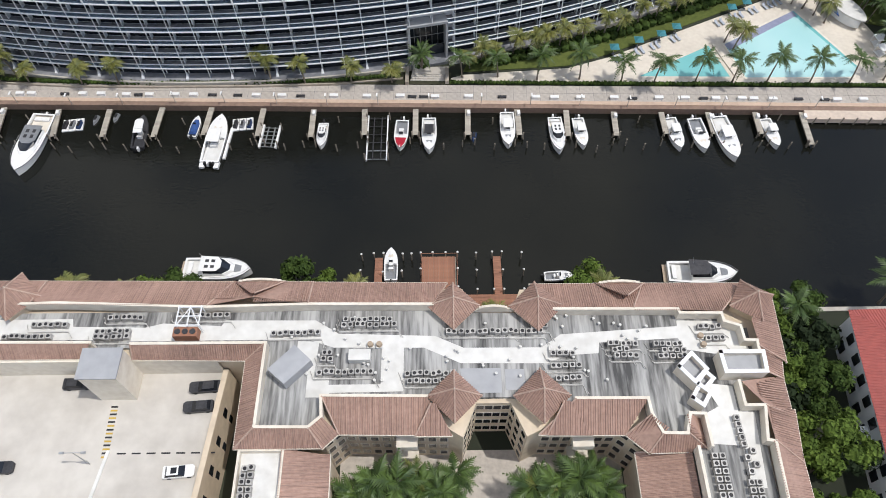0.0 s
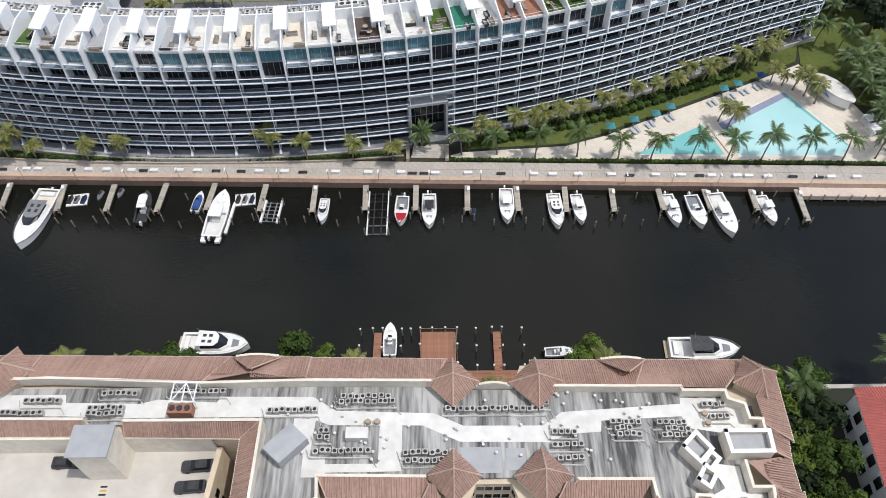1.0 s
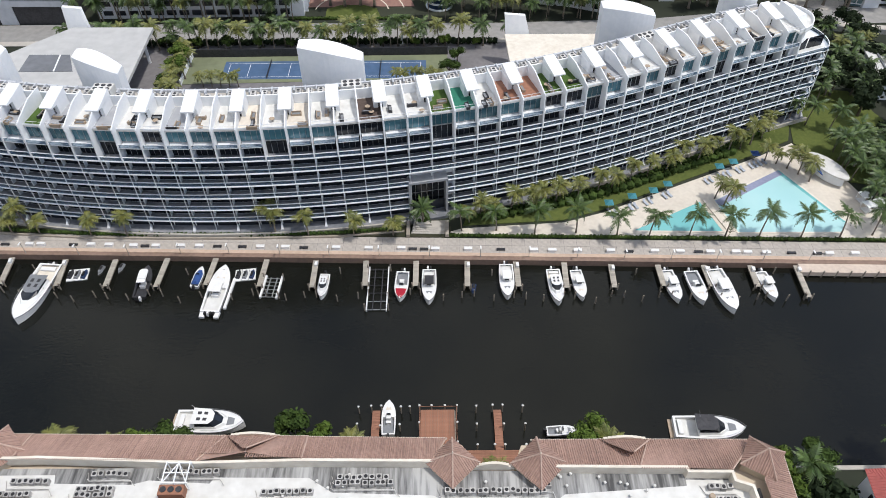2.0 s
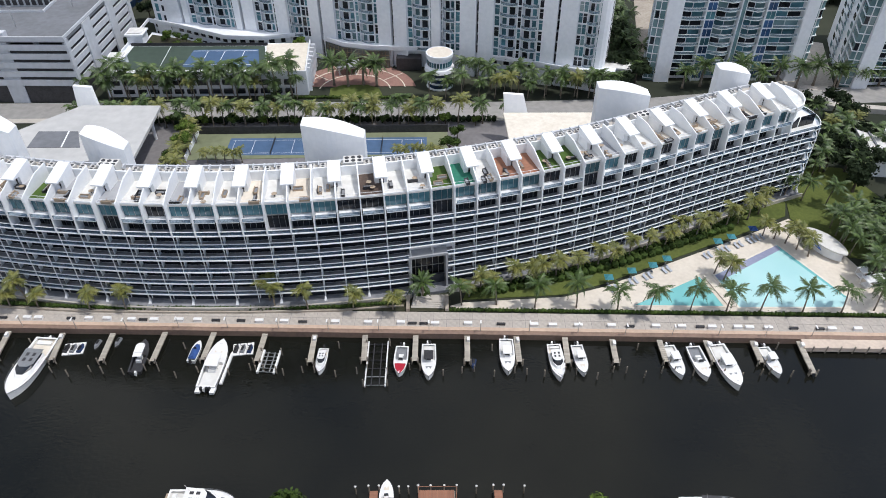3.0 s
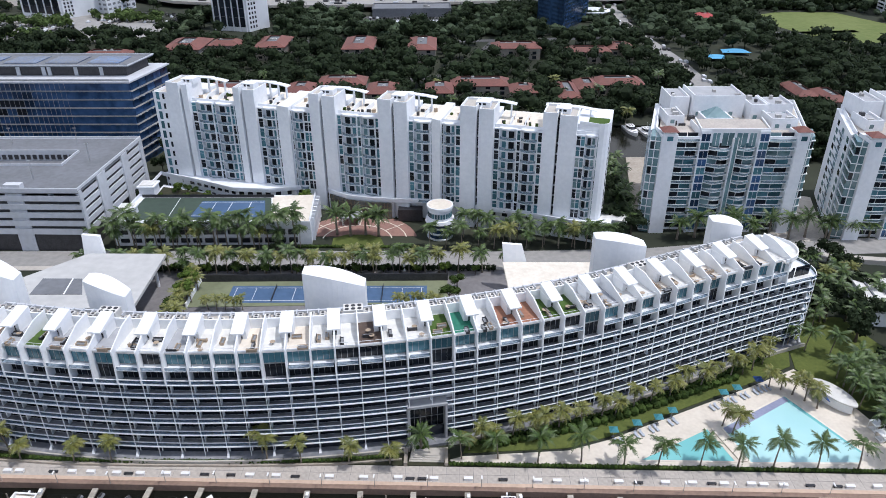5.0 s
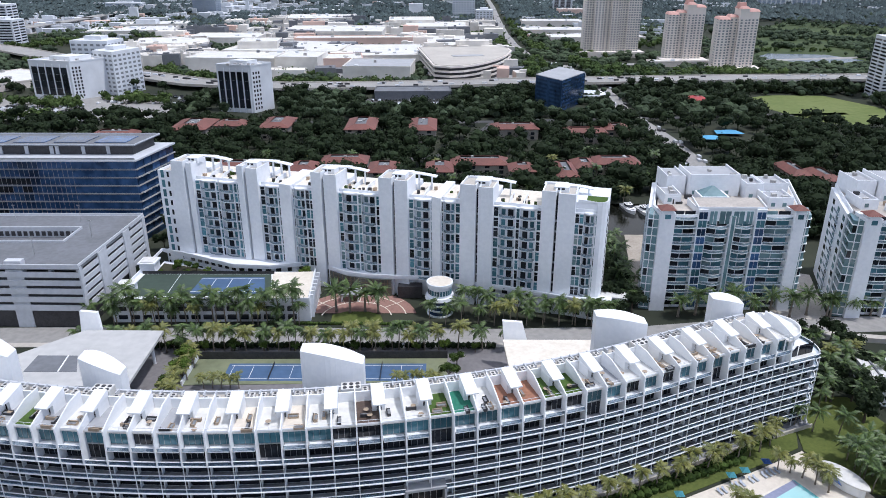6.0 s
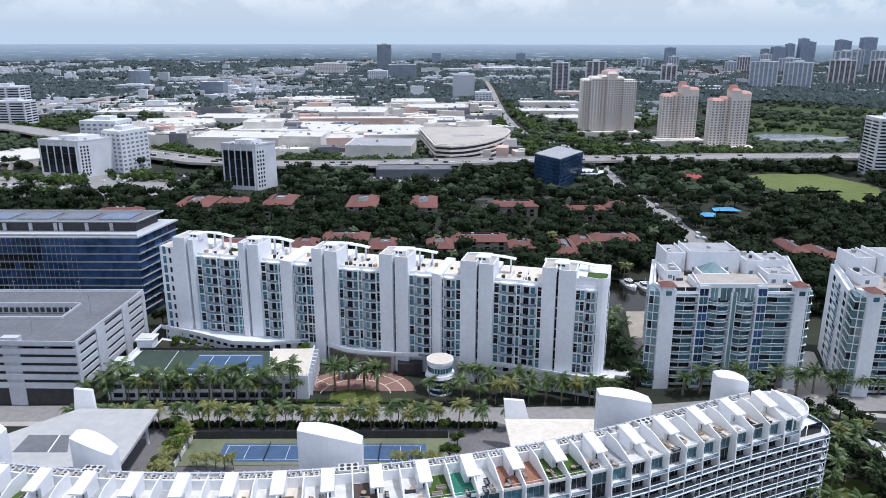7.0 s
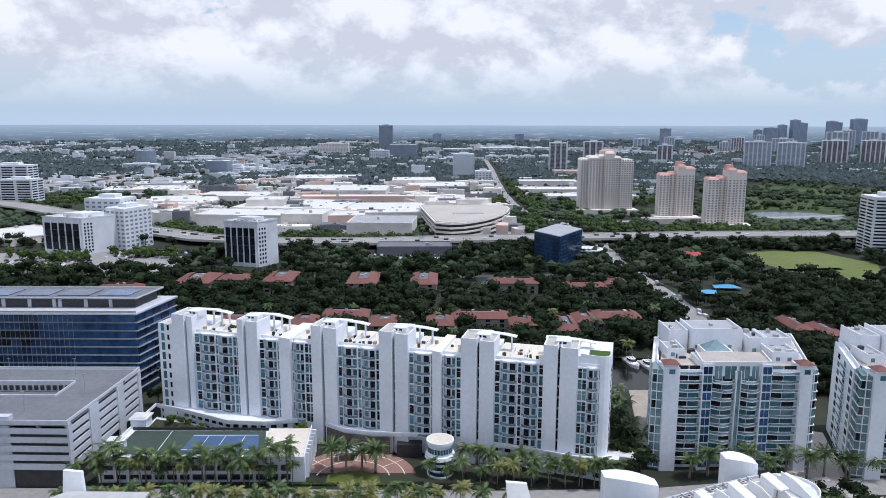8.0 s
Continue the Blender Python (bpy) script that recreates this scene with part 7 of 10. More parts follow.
# low end block with its own window columns
eb = part("end_block", Shape().box(1.2, 7.8, -1.4, 20, 1.5, 42.0), TOWER_WHITE, tower)
tray_roof(eb, 1.4, 7.6, -1.2, 9, 42.0, 1.0)
for f in range(NF + 1):
    z = Z0 + f * FH
    part("window", Shape().box(2.5, 3.9, -1.48, -1.35, z + 0.3, z + 3.3), GLASS_BLUE, eb)
    part("window", Shape().box(5.2, 6.1, -1.48, -1.35, z + 0.7, z + 2.8), GLASS_DARK, eb)
for bi, (u0, u1, stacks) in enumerate(BAYS):
    ob = part("bay_wall", Shape().box(u0, u1, 1.4, 20, 1.5, TOP + 0.3), TOWER_WHITE, tower)
    lite = bi in (3, 4, 7)
    edges = [u0] + [v for q in stacks for v in q] + [u1]
    for a, b in zip(edges[::2], edges[1::2]):
        if b - a < 0.7:
            continue
        sp = part("window_strip", Shape().box(a, b, 0.2, 1.5, Z0 - 1, TOP), TOWER_WHITE, ob)
        k = 1 if b - a < 2.6 else 2
        for f in range(NF):
            z = Z0 + f * FH
            for i in range(k):
                x0 = a + 0.22 + (b - a - 0.22) * i / k
                x1 = a + (b - a - 0.22) * (i + 1) / k
                part("window", Shape().box(x0, x1, 0.12, 0.3, z + 0.25, z + 2.35).box(x0, x1, 0.12, 0.3, z + 2.5, z + 3.45), GLASS_TEAL if lite and rng.random() < .45 else GLASS_BLUE if rng.random() < .55 else GLASS_DARK, sp)
        for i in range(k + 1):
            x = a + 0.1 + (b - a - 0.2) * i / k
            part("strip_fin", Shape().box(x - 0.1, x + 0.1, -0.15, 0.25, Z0 - 1, TOP + 0.3), TOWER_WHITE, sp)
    for si, (a, b) in enumerate(stacks):
        q = b - a
        door = a + q * (0.16 if (bi + si) % 2 else 0.52)
        for f in range(NF):
            z = Z0 + f * FH
            part("balcony_door", Shape().box(door, door + q * 0.32, 1.26, 1.42, z + 0.1, z + 2.7), GLASS_DARK, ob)
            o_ = a + q * (0.62 if (bi + si) % 2 else 0.12)
            part("window", Shape().box(o_, o_ + q * 0.24, 1.28, 1.42, z + 0.5, z + 2.7), GLASS_TEAL if lite and rng.random() < .7 else GLASS_BLUE, ob)
            pl = [(a + .05, 1.3), (a + .05, 0.1), (a + q * .2, -0.7), (a + q * .5, -1.15), (a + q * .8, -0.9), (b - .05, -0.1), (b - .05, 1.3)]
            bs = part("balcony_slab", Shape().prism(pl, z - 0.12, z + 0.1), TOWER_WHITE, ob)
            part("balcony_rail", Shape().band([(x, y + 0.08) for x, y in pl[1:6]], z + 0.1, z + 1.0, 0.05), RAIL_CLEAR, bs)
            part("rail_cap", Shape().tube([(x, y + 0.08, z + 1.03) for x, y in pl[1:6]], 0.06, 5), SLATE, bs)
        part("bay_cornice", Shape().prism([(a, 1.4), (a, -0.1), (a + q * .25, -0.9), (a + q * .5, -1.2), (a + q * .75, -0.9), (b, -0.1), (b, 1.4)], TOP - 0.1, TOP + 0.35), TOWER_WHITE, ob)
        part("stack_fin", Shape().box(b, b + 0.35, -0.5, 1.4, Z0, TOP + 0.3), TOWER_WHITE, ob)
    part("roof_terrace", Shape().box(u0 + .3, u1 - .3, 1.6, 19.5, TOP + 0.3, TOP + 0.4), CREAM_LIGHT, ob, "pale terrace paving")
    part("terrace_parapet", Shape().wall([(u0, 1.4), (u1, 1.4)], TOP + 0.3, TOP + 1.2, 0.3), TOWER_WHITE, ob)
    for i in range(int((u1 - u0) / 1.5)):
        part("terrace_furniture", Shape().obox(u0 + 1 + rng.uniform(0, u1 - u0 - 2), rng.uniform(2.6, 11), TOP + 0.4, TOP + rng.uniform(0.9, 1.8), rng.uniform(0.6, 1.6), rng.uniform(0.5, 1.0), rng.uniform(0, 90)), rng.choice((METAL_DARK, TEAK, HEDGE, METAL_DARK)), ob)
    for i in range(1, max(2, int((u1 - u0) / 5))):
        part("terrace_screen", Shape().prism([(u0 + i * 5, 1.6), (u0 + 0.3 + i * 5, 1.6), (u0 + 0.3 + i * 5, 12), (u0 + i * 5, 12)], TOP + 0.4, TOP + 2.2, [(u0 + i * 5, 5), (u0 + 0.3 + i * 5, 5), (u0 + 0.3 + i * 5, 12), (u0 + i * 5, 12)]), TOWER_WHITE, ob)
for k in range(NF):
    for v0, v1 in ((3, 5.0), (9, 10.5)):
        part("window", Shape().box(173.0, 173.1, v0, v1, Z0 + k * FH + 0.7, Z0 + k * FH + 2.9), GLASS_DARK, tower)
part("end_wall", Shape().prism([(169.6, -0.6), (171.2, -0.2), (172.3, 0.7), (173, 2.5), (173, 20), (162, 20), (162, 1.6), (169.6, 1.6)], 1.5, 43.2), TOWER_WHITE, tower)
part("roof_garden", Shape().prism([(165.6, 1.8), (171.0, 1.4), (172.3, 3.0), (172.4, 9), (165.6, 9)], 43.2, 43.35), TURF, tower, "green roof garden patch")
part("garden_parapet", Shape().band([(163, 1.2), (169.6, -0.4), (171.2, 0.0), (172.2, 0.9), (172.8, 2.6), (172.8, 9.4)], 43.2, 44.3, 0.3), TOWER_WHITE, tower)
# thin wing roofs on posts, in pairs that overlap
for ua, ub, uc in ((8.6, 20.4, 26.4), (35.4, 46.8, 52.6), (66.0, 77.2, 84.2), (93.4, 101.8, 110.8), (122.8, 131.4, 140.0), (150.2, 158.4, 167.6)):
    for x0, x1, z0_, z1_, bow in ((ua, ub, 46.0, 46.3, 0.05), (ub - 0.8, uc, 46.0, 45.2, 0.2)):
        w, n_ = Shape(), 7
        for i in range(n_ + 1):
            e = i / n_
            h = z0_ + (z1_ - z0_) * e + bow * math.sin(3.14159 * e)
            u = x0 + (x1 - x0) * e
            w.v += [(u, 9.6, h), (u, 9.6, h + 0.26), (u, 12.4, h + 0.26), (u, 12.4, h)]
        for i in range(n_):
            w.f += [(4 * i + j, 4 * i + 4 + j, 4 * i + 4 + (j + 1) % 4, 4 * i + (j + 1) % 4) for j in range(4)]
        w.f += [(0, 1, 2, 3), (4 * n_ + 3, 4 * n_ + 2, 4 * n_ + 1, 4 * n_)]
        cn = part("roof_canopy", w, TOWER_WHITE, tower)
        for u in (x0 + (x1 - x0) * .3, x0 + (x1 - x0) * .8):
            part("canopy_post", Shape().box(u - 0.25, u + 0.25, 10.7, 11.5, TOP + 0.3, min(z0_, z1_) + 0.2), TOWER_WHITE, cn)
pod = thing("tower_podium", "white tower podium with a curved band roof and glass lobby", "podium")
edge = [(-113, 269.4), (-99, 263.2), (-80, 253.4), (-66, 252.2), (-53, 255.4), (-46, 254.6), (-41, 250.4), (-35.4, 246.4), (-27, 244.0), (-18, 243.0), (-5.2, 242.4), (3.7, 240.0), (28.9, 231.5), (57.5, 219.5)]
part("podium_roof", Shape().prism(edge + [(60, 226), (-108, 275)], 8.4, 9.3), TOWER_WHITE, pod)
part("podium_parapet", Shape().band(edge, 9.3, 10.1, 0.4), TOWER_WHITE, pod)
part("podium_wall", Shape().prism([(x + 0.6, y + 2.2) for x, y in edge] + [(60, 228), (-108, 276)], 1.5, 8.4), TOWER_WHITE, pod)
for a, b, n in ((0, 1, 4), (1, 2, 6), (2, 3, 4), (3, 4, 3), (10, 11, 2), (11, 12, 6), (12, 13, 7)):
    for k in range(n):
        for z in (2.6, 6.0):
            u = (k + .5) / n
            x, y = edge[a][0] + (edge[b][0] - edge[a][0]) * u + 0.6, edge[a][1] + (edge[b][1] - edge[a][1]) * u + 2.2
            part("window", Shape().obox(x, y, z, z + 1.7, 2.0, 0.25, math.degrees(math.atan2(edge[b][1] - edge[a][1], edge[b][0] - edge[a][0]))), GLASS_DARK, pod)
LOBBY_GLASS = material("bronze_lobby_glass", (0.13, 0.135, 0.115), (0.07, 0.075, 0.07), 0.1, grain=0.3, stain=0.08, rand=0.4)
arc = [(-45.4, 254.2), (-41, 250.0), (-35.4, 246.0), (-31, 244.5), (-27, 243.6), (-22.5, 243.0), (-18.6, 242.6)]
for a, b in zip(arc, arc[1:]):
    part("lobby_glass", Shape().wall([a, b], 1.6, 8.3, 0.3), LOBBY_GLASS, pod, "curved bronze lobby glazing")
    for k in range(3):
        x, y = a[0] + (b[0] - a[0]) * k / 3, a[1] + (b[1] - a[1]) * k / 3
        part("lobby_mullion", Shape().box(x - 0.09, x + 0.09, y - 0.35, y - 0.1, 1.7, 8.3), BRONZE, pod)
for z in (3.4, 5.0, 6.7):
    part("lobby_transom", Shape().tube([(x, y - 0.2, z) for x, y in arc], 0.09, 4), BRONZE, pod)
part("lobby_canopy", Shape().prism([(-37, 236.5), (-30, 237.0), (-29.6, 243), (-36.8, 243)], 4.6, 5.0), SLATE, pod)
for x, y in ((-36.4, 237.4), (-30.6, 237.8), (-36.2, 241), (-30.4, 241.4)):
    part("canopy_column", Shape().cyl(x, y, 1.7, 4.6, 0.3, n=8), TOWER_WHITE, pod)
tr = part("round_turret", Shape().cyl(-0.4, 229.5, 1.5, 8.6, 4.1, n=28), GLASS_OFFICE, pod, "dark glazed round stair turret")
for z in (1.5, 3.6, 5.7):
    part("turret_ring", Shape().cyl(-0.4, 229.5, z, z + 0.5, 4.6, n=28), TOWER_WHITE, tr)
part("turret_collar", Shape().cyl(-0.4, 229.5, 7.8, 8.9, 5.3, 5.0, 28), TOWER_WHITE, tr)
part("turret_drum", Shape().cyl(-0.4, 229.5, 8.9, 12.9, 4.2, n=28), TOWER_WHITE, tr)
for k in range(14):
    a = radians(180 + k * 180 / 13)
    part("drum_window", Shape().obox(-0.4 + 4.16 * math.cos(a), 229.5 + 4.16 * math.sin(a), 9.8, 11.6, 0.2, 0.78, math.degrees(a)), GLASS_BLUE, tr)
part("turret_roof", Shape().cyl(-0.4, 229.5, 12.9, 13.9, 4.7, n=28), TOWER_WHITE, tr)
part("roof_dish", Shape().cyl(-0.4, 229.5, 13.9, 13.96, 4.2, n=28), CREAM_LIGHT, tr)
# the shade inside the entrance is a dark block
part("garage_mouth", Shape().box(-16, -7, 240.6, 244.5, 1.7, 6.4), METAL_DARK, pod, "dark block standing for the shaded garage entrance")
sheet("plaza", ring(-30, 225, 21.5, 100, 260, 26), 1.72, BRICK_PLAZA, "brick-red paved arrival plaza", "plaza", depth=0.2)
s = Shape()
for r in (12.5, 17.8):
    s.wall(ring(-30, 225, r, 100, 260, 22), 1.72, 1.75, 0.4)
for a in (-50, -25, 0, 25, 50):
    c, d = math.sin(radians(a)), math.cos(radians(a))
    s.wall([(-30 + 12.5 * c, 225 + 12.5 * d), (-30 + 21 * c, 225 + 21 * d)], 1.72, 1.745, 0.3)
solid("plaza_bands", s, CREAM_LIGHT, "pale curved bands in the plaza paving", "paving", kind="structure")
sheet("plaza_island", [(-38.4, 220), (-38.5, 227), (-34, 229.5), (-26, 229.5), (-21.6, 227), (-19.5, 220)], 1.9, GRASS, "planted island in the plaza", "planter", depth=0.3)
# raised court deck
cd = thing("court_deck", "white parking podium with rooftop sport courts", "podium")
part("deck_wall", Shape().prism([(-114, 222), (-45.5, 223), (-47.5, 247.6), (-113.6, 247.2)], 1.5, 9.4), TOWER_WHITE, cd)
part("garden_wall", Shape().prism([(-113.6, 247.2), (-47.5, 247.6), (-52, 256), (-66, 253), (-80, 254), (-99, 264), (-113, 269)], 1.5, 4.6), TOWER_WHITE, cd)
part("deck_court", Shape().prism([(-111.5, 226.5), (-111.0, 245.2), (-63.6, 245.0), (-59.6, 226.5)], 9.4, 9.5), COURT_GREEN, cd, "green rooftop court darkened for tree shade")
part("deck_court_blue", Shape().prism([(-89, 228.5), (-88.4, 242), (-65.4, 242.4), (-62.4, 228.5)], 9.5, 9.53), COURT_BLUE, cd, "blue rooftop court")
for a, b in (((-97.5, 245), (-96.6, 227)), ((-89, 230), (-62.5, 230)), ((-88.4, 241), (-65.6, 241)), ((-77, 230), (-77, 241)), ((-83, 230), (-83, 241)), ((-70, 230), (-70, 241))):
    part("court_line", Shape().wall([a, b], 9.53, 9.545, 0.22), TOWER_WHITE, cd)
part("deck_fence", Shape().wall([(-112, 245.6), (-62.6, 245.4)], 9.4, 10.6, 0.12), METAL_DARK, cd, "dark court fence")
part("deck_terrace", Shape().prism([(-59.4, 224.4), (-63.2, 246.6), (-48.2, 247.6), (-46.4, 224.4)], 9.4, 9.52), CREAM_LIGHT, cd, "pale terrace paving")
part("deck_bed", Shape().prism([(-112, 266), (-112, 247.8), (-50, 248), (-53, 254.6), (-66, 251.8), (-80, 252.6), (-98, 261.6)], 4.6, 4.9), SOIL, cd, "dark planting bed")
part("deck_parapet", Shape().wall([(-114, 222.1), (-45.7, 223.1), (-47.6, 248)], 9.4, 10.5, 0.35), TOWER_WHITE, cd)
part("deck_parapet", Shape().wall([(-113.8, 222.1), (-112.9, 268.6)], 9.4, 10.5, 0.35), TOWER_WHITE, cd)
for k in range(15):
    for z in (2.8, 6.0):
        part("deck_opening", Shape().box(-112 + k * 4.2, -109.0 + k * 4.2, 221.8, 222.35 + k * 0.06, z, z + 1.5), GLASS_DARK, cd)
for k in range(7):
    x, y = -46.2 - k * 0.12, 226 + k * 3.1
    part("deck_fin", Shape().prism([(x - .2, y), (x + 1.5, y), (x + 1.5, y + .5), (x - .2, y + .5)], 1.5, 10.2), TOWER_WHITE, cd)
for x, y, w, h in ((-110.6, 249.5, 5.6, 3.4), (-111.4, 230.4, 5.2, 2.8)):
    pv = part("deck_pavilion", Shape().obox(x, y, 9.4, 9.4 + h, w, w), TOWER_WHITE, cd)
    part("pavilion_cornice", Shape().obox(x, y, 9.4 + h, 9.9 + h, w + 1.0, w + 1.0), TOWER_WHITE, pv)
    part("pavilion_roof", Shape().obox(x, y, 9.9 + h, 10.3 + h, w - .6, w - .6), WHITE_ROOF, pv)
place(LUSH, [(-103, 256, .5), (-98, 253, .45), (-93, 250, .4), (-88, 250.5, .42), (-100, 259, .45), (-82, 250, .4), (-96, 257, .5), (-90, 253, .45), (-86, 248.6, .4), (-104, 260, .5), (-95, 249, .4), (-76, 250, .42), (-70, 249.6, .4), (-108, 252, .5), (-62, 250, .38)], 4.8, seed=44)
place(LUSH, [(-51.5, 249.5, .75)], 4.8, seed=54)
place(ROAD[::2], [(-112 + k * 4.7, 219.8 + (k % 2) * 1.4, 1.32) for k in range(14)] + [(8 + k * 4.7, 227.5 - k * 0.9, 1.1) for k in range(11)], 1.6, 0.85, 1.1, 36)
place(DATE, [(-37.5, 229.5, 1.3), (-32.5, 228.6, 1.3), (-27.2, 229.4, 1.35), (-22.4, 228.4, 1.25)], 1.8, 1.0, 1.15, 45)
place(OAK, [(-56, 216, .5), (-117, 232, .6), (-117, 244, .6), (-116, 256, .6), (63, 232), (66, 240), (64, 250), (68, 228, .8), (66, 262), (62, 222, .8)], 1.5, seed=37)

# ---- garage and glass office ----
pg = thing("parking_garage", "white five-level parking garage with long dark openings", "parking garage")
gin = [(-215, 220.3), (-121.0, 218.4), (-119.2, 268), (-215, 268)]
# a dark solid block gives the shade inside the open levels
part("garage_core", Shape().prism(gin, 1.5, 20.5), METAL_DARK, pg, "dark solid block standing for the shaded parking levels")
for z0, z1 in ((8.2, 10.2), (11.4, 13.25), (14.45, 16.35), (17.55, 19.4), (20.6, 22.5), (23.7, 24.4)):
    part("garage_spandrel", Shape().wall([(-215, 219.8), (-120.5, 217.8), (-118.7, 268.7), (-215, 268.7)], z0, z1, 0.6), WHITE_SHADED, pg)
for x, w in ((-204, 0.5), (-192, 2.8), (-180, 0.5), (-167.5, 2.8), (-155, 0.5), (-142.4, 2.8), (-130.9, 0.5), (-121.2, 0.8)):
    out = 1.3 if w > 2 else 0.3
    part("garage_pier", Shape().box(x - w, x + w, 219.3 - (x + 120) * 0.021 - out, 220.6 - (x + 120) * 0.021, 1.5, 26.2 if w > 2 else 24.3), WHITE_SHADED, pg)
for y, w in ((218.4, 0.8), (233.8, 3.2), (252.5, 2.6), (267.6, 1.3)):
    part("garage_pier", Shape().box(-120.6 + (y - 218) * 0.035, -119.95 + (y - 218) * 0.035, y - w, y + w, 1.5, 24.3), WHITE_SHADED, pg)
part("garage_roof", Shape().prism([(-215, 219.5), (-120.2, 217.5), (-119.4, 240), (-215, 240)], 23.4, 24.4).prism([(-136, 240), (-119.4, 240), (-118.4, 269), (-136, 269)], 23.4, 24.4).prism([(-215, 254), (-136, 254), (-136, 269), (-215, 269)], 23.4, 24.4), CONCRETE_GREY, pg, "grey roof parking level, darkened for cloud shade")
part("ramp_well", Shape().prism([(-215, 240), (-136, 240), (-136, 254), (-215, 254)], 20.6, 20.9), CONCRETE_GREY, pg)
part("well_wall", Shape().wall([(-215, 240), (-136, 240), (-136, 254), (-215, 254)], 21, 25.2, 0.4), WHITE_SHADED, pg)
# dark patches painted as the shade in the well's openings
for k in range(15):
    part("well_opening", Shape().box(-172 + k * 2.3, -170.6 + k * 2.3, 253.5, 253.9, 21.6, 23.4), METAL_DARK, pg)
part("roof_parapet", Shape().wall([(-215, 219.6), (-120.4, 217.7), (-118.6, 268.8), (-215, 268.8)], 24.4, 25.3, 0.4), WHITE_SHADED, pg)
for x, y in ((-140, 228), (-160, 228), (-140, 262), (-165, 262), (-128, 245), (-184, 228)):
    t = thing("roof_lamp", "grey lamp post on the garage roof", "lamp", "roof lamps", at=(x, y, 24.4))
    part("lamp_post", Shape().cyl(0, 0, 0, 6.5, 0.12, 0.08, 6), METAL, t)
    part("lamp_head", Shape().obox(0, 0, 6.5, 6.7, 1.2, 0.4), METAL, t)
off = thing("glass_office", "dark blue glass office block with white floor bands", "office building")
part("office_core", Shape().prism([(-238, 301), (-132.6, 300), (-126.6, 330), (-238, 331)], 1.5, 38.0), GLASS_OFFICE, off)
for f in range(9):
    z = 5.5 + f * 3.65
    for k in range(25):
        x0, x1 = -238 + k * 4.216, -238 + (k + 1) * 4.216 - 0.16
        part("glass_pane", Shape().box(x0, x1, 300.4, 300.9, z, z + 2.75), GLASS_OFFICE if rng.random() < .8 else GLASS_DARK, off)
    for k in range(5):
        part("glass_pane", Shape().prism([(-132.0 + k * 1.15, 300.5 + k * 5.9), (-131.0 + k * 1.15, 306.1 + k * 5.9), (-132.0 + k * 1.15, 306.1 + k * 5.9), (-133.0 + k * 1.15, 300.5 + k * 5.9)], z, z + 2.75), GLASS_OFFICE, off)
    part("floor_band", Shape().wall([(-238, 300.2), (-131.6, 299.5), (-125.6, 330)], z - 0.5, z - 0.36, 0.5), AC_GREY, off)
    part("floor_band", Shape().wall([(-238, 300.3), (-131.7, 299.6), (-125.7, 330)], z - 0.16, z - 0.04, 0.4), SLATE, off)
    for k in range(7 if f % 2 else 0):
        part("side_fin", Shape().box(-131.4 + k * 0.95, -130.0 + k * 0.95, 301 + k * 4.6, 301.3 + k * 4.6, z - 0.3, z + 0.1), WHITE_SHADED, off)
mu = Shape()
for k in range(51):
    x = -238 + k * 2.108
    mu.box(x - 0.05, x + 0.05, 300.25, 300.5, 4.5, 38.0)
tagged(part("mullions", mu, AC_GREY, off), kind="stuff")
part("office_roof", Shape().prism([(-238, 299.4), (-131.4, 298.8), (-125.4, 331), (-238, 332)], 38.0, 38.7), WHITE_SHADED, off)
part("roof_rail", Shape().wall([(-238, 300.0), (-131.8, 299.4)], 38.7, 39.6, 0.08), METAL, off)
part("office_penthouse", Shape().prism([(-238, 310), (-136, 309), (-133, 326), (-238, 327)], 38.7, 42.8), METAL_DARK, off)
part("penthouse_roof", Shape().prism([(-238, 308), (-134.4, 307), (-131, 328.5), (-238, 329)], 42.8, 43.2), CONCRETE_GREY, off)
part("roof_edge", Shape().wall([(-238, 308), (-134.4, 307), (-131, 328.5), (-238, 329)], 43.2, 43.7, 0.35), WHITE_SHADED, off)
for k in range(5):
    part("roof_skylight", Shape().prism([(-226 + k * 18, 312), (-212 + k * 18, 312), (-211 + k * 18, 324), (-225 + k * 18, 324)], 43.2, 43.5), GLASS_OFFICE, off)
for x in (-222, -205, -194.6, -183, -172, -169.5, -158, -147):
    part("penthouse_door", Shape().box(x - 0.8, x + 0.8, 309.0, 309.9, 38.7, 42.4), WHITE_SHADED, off)


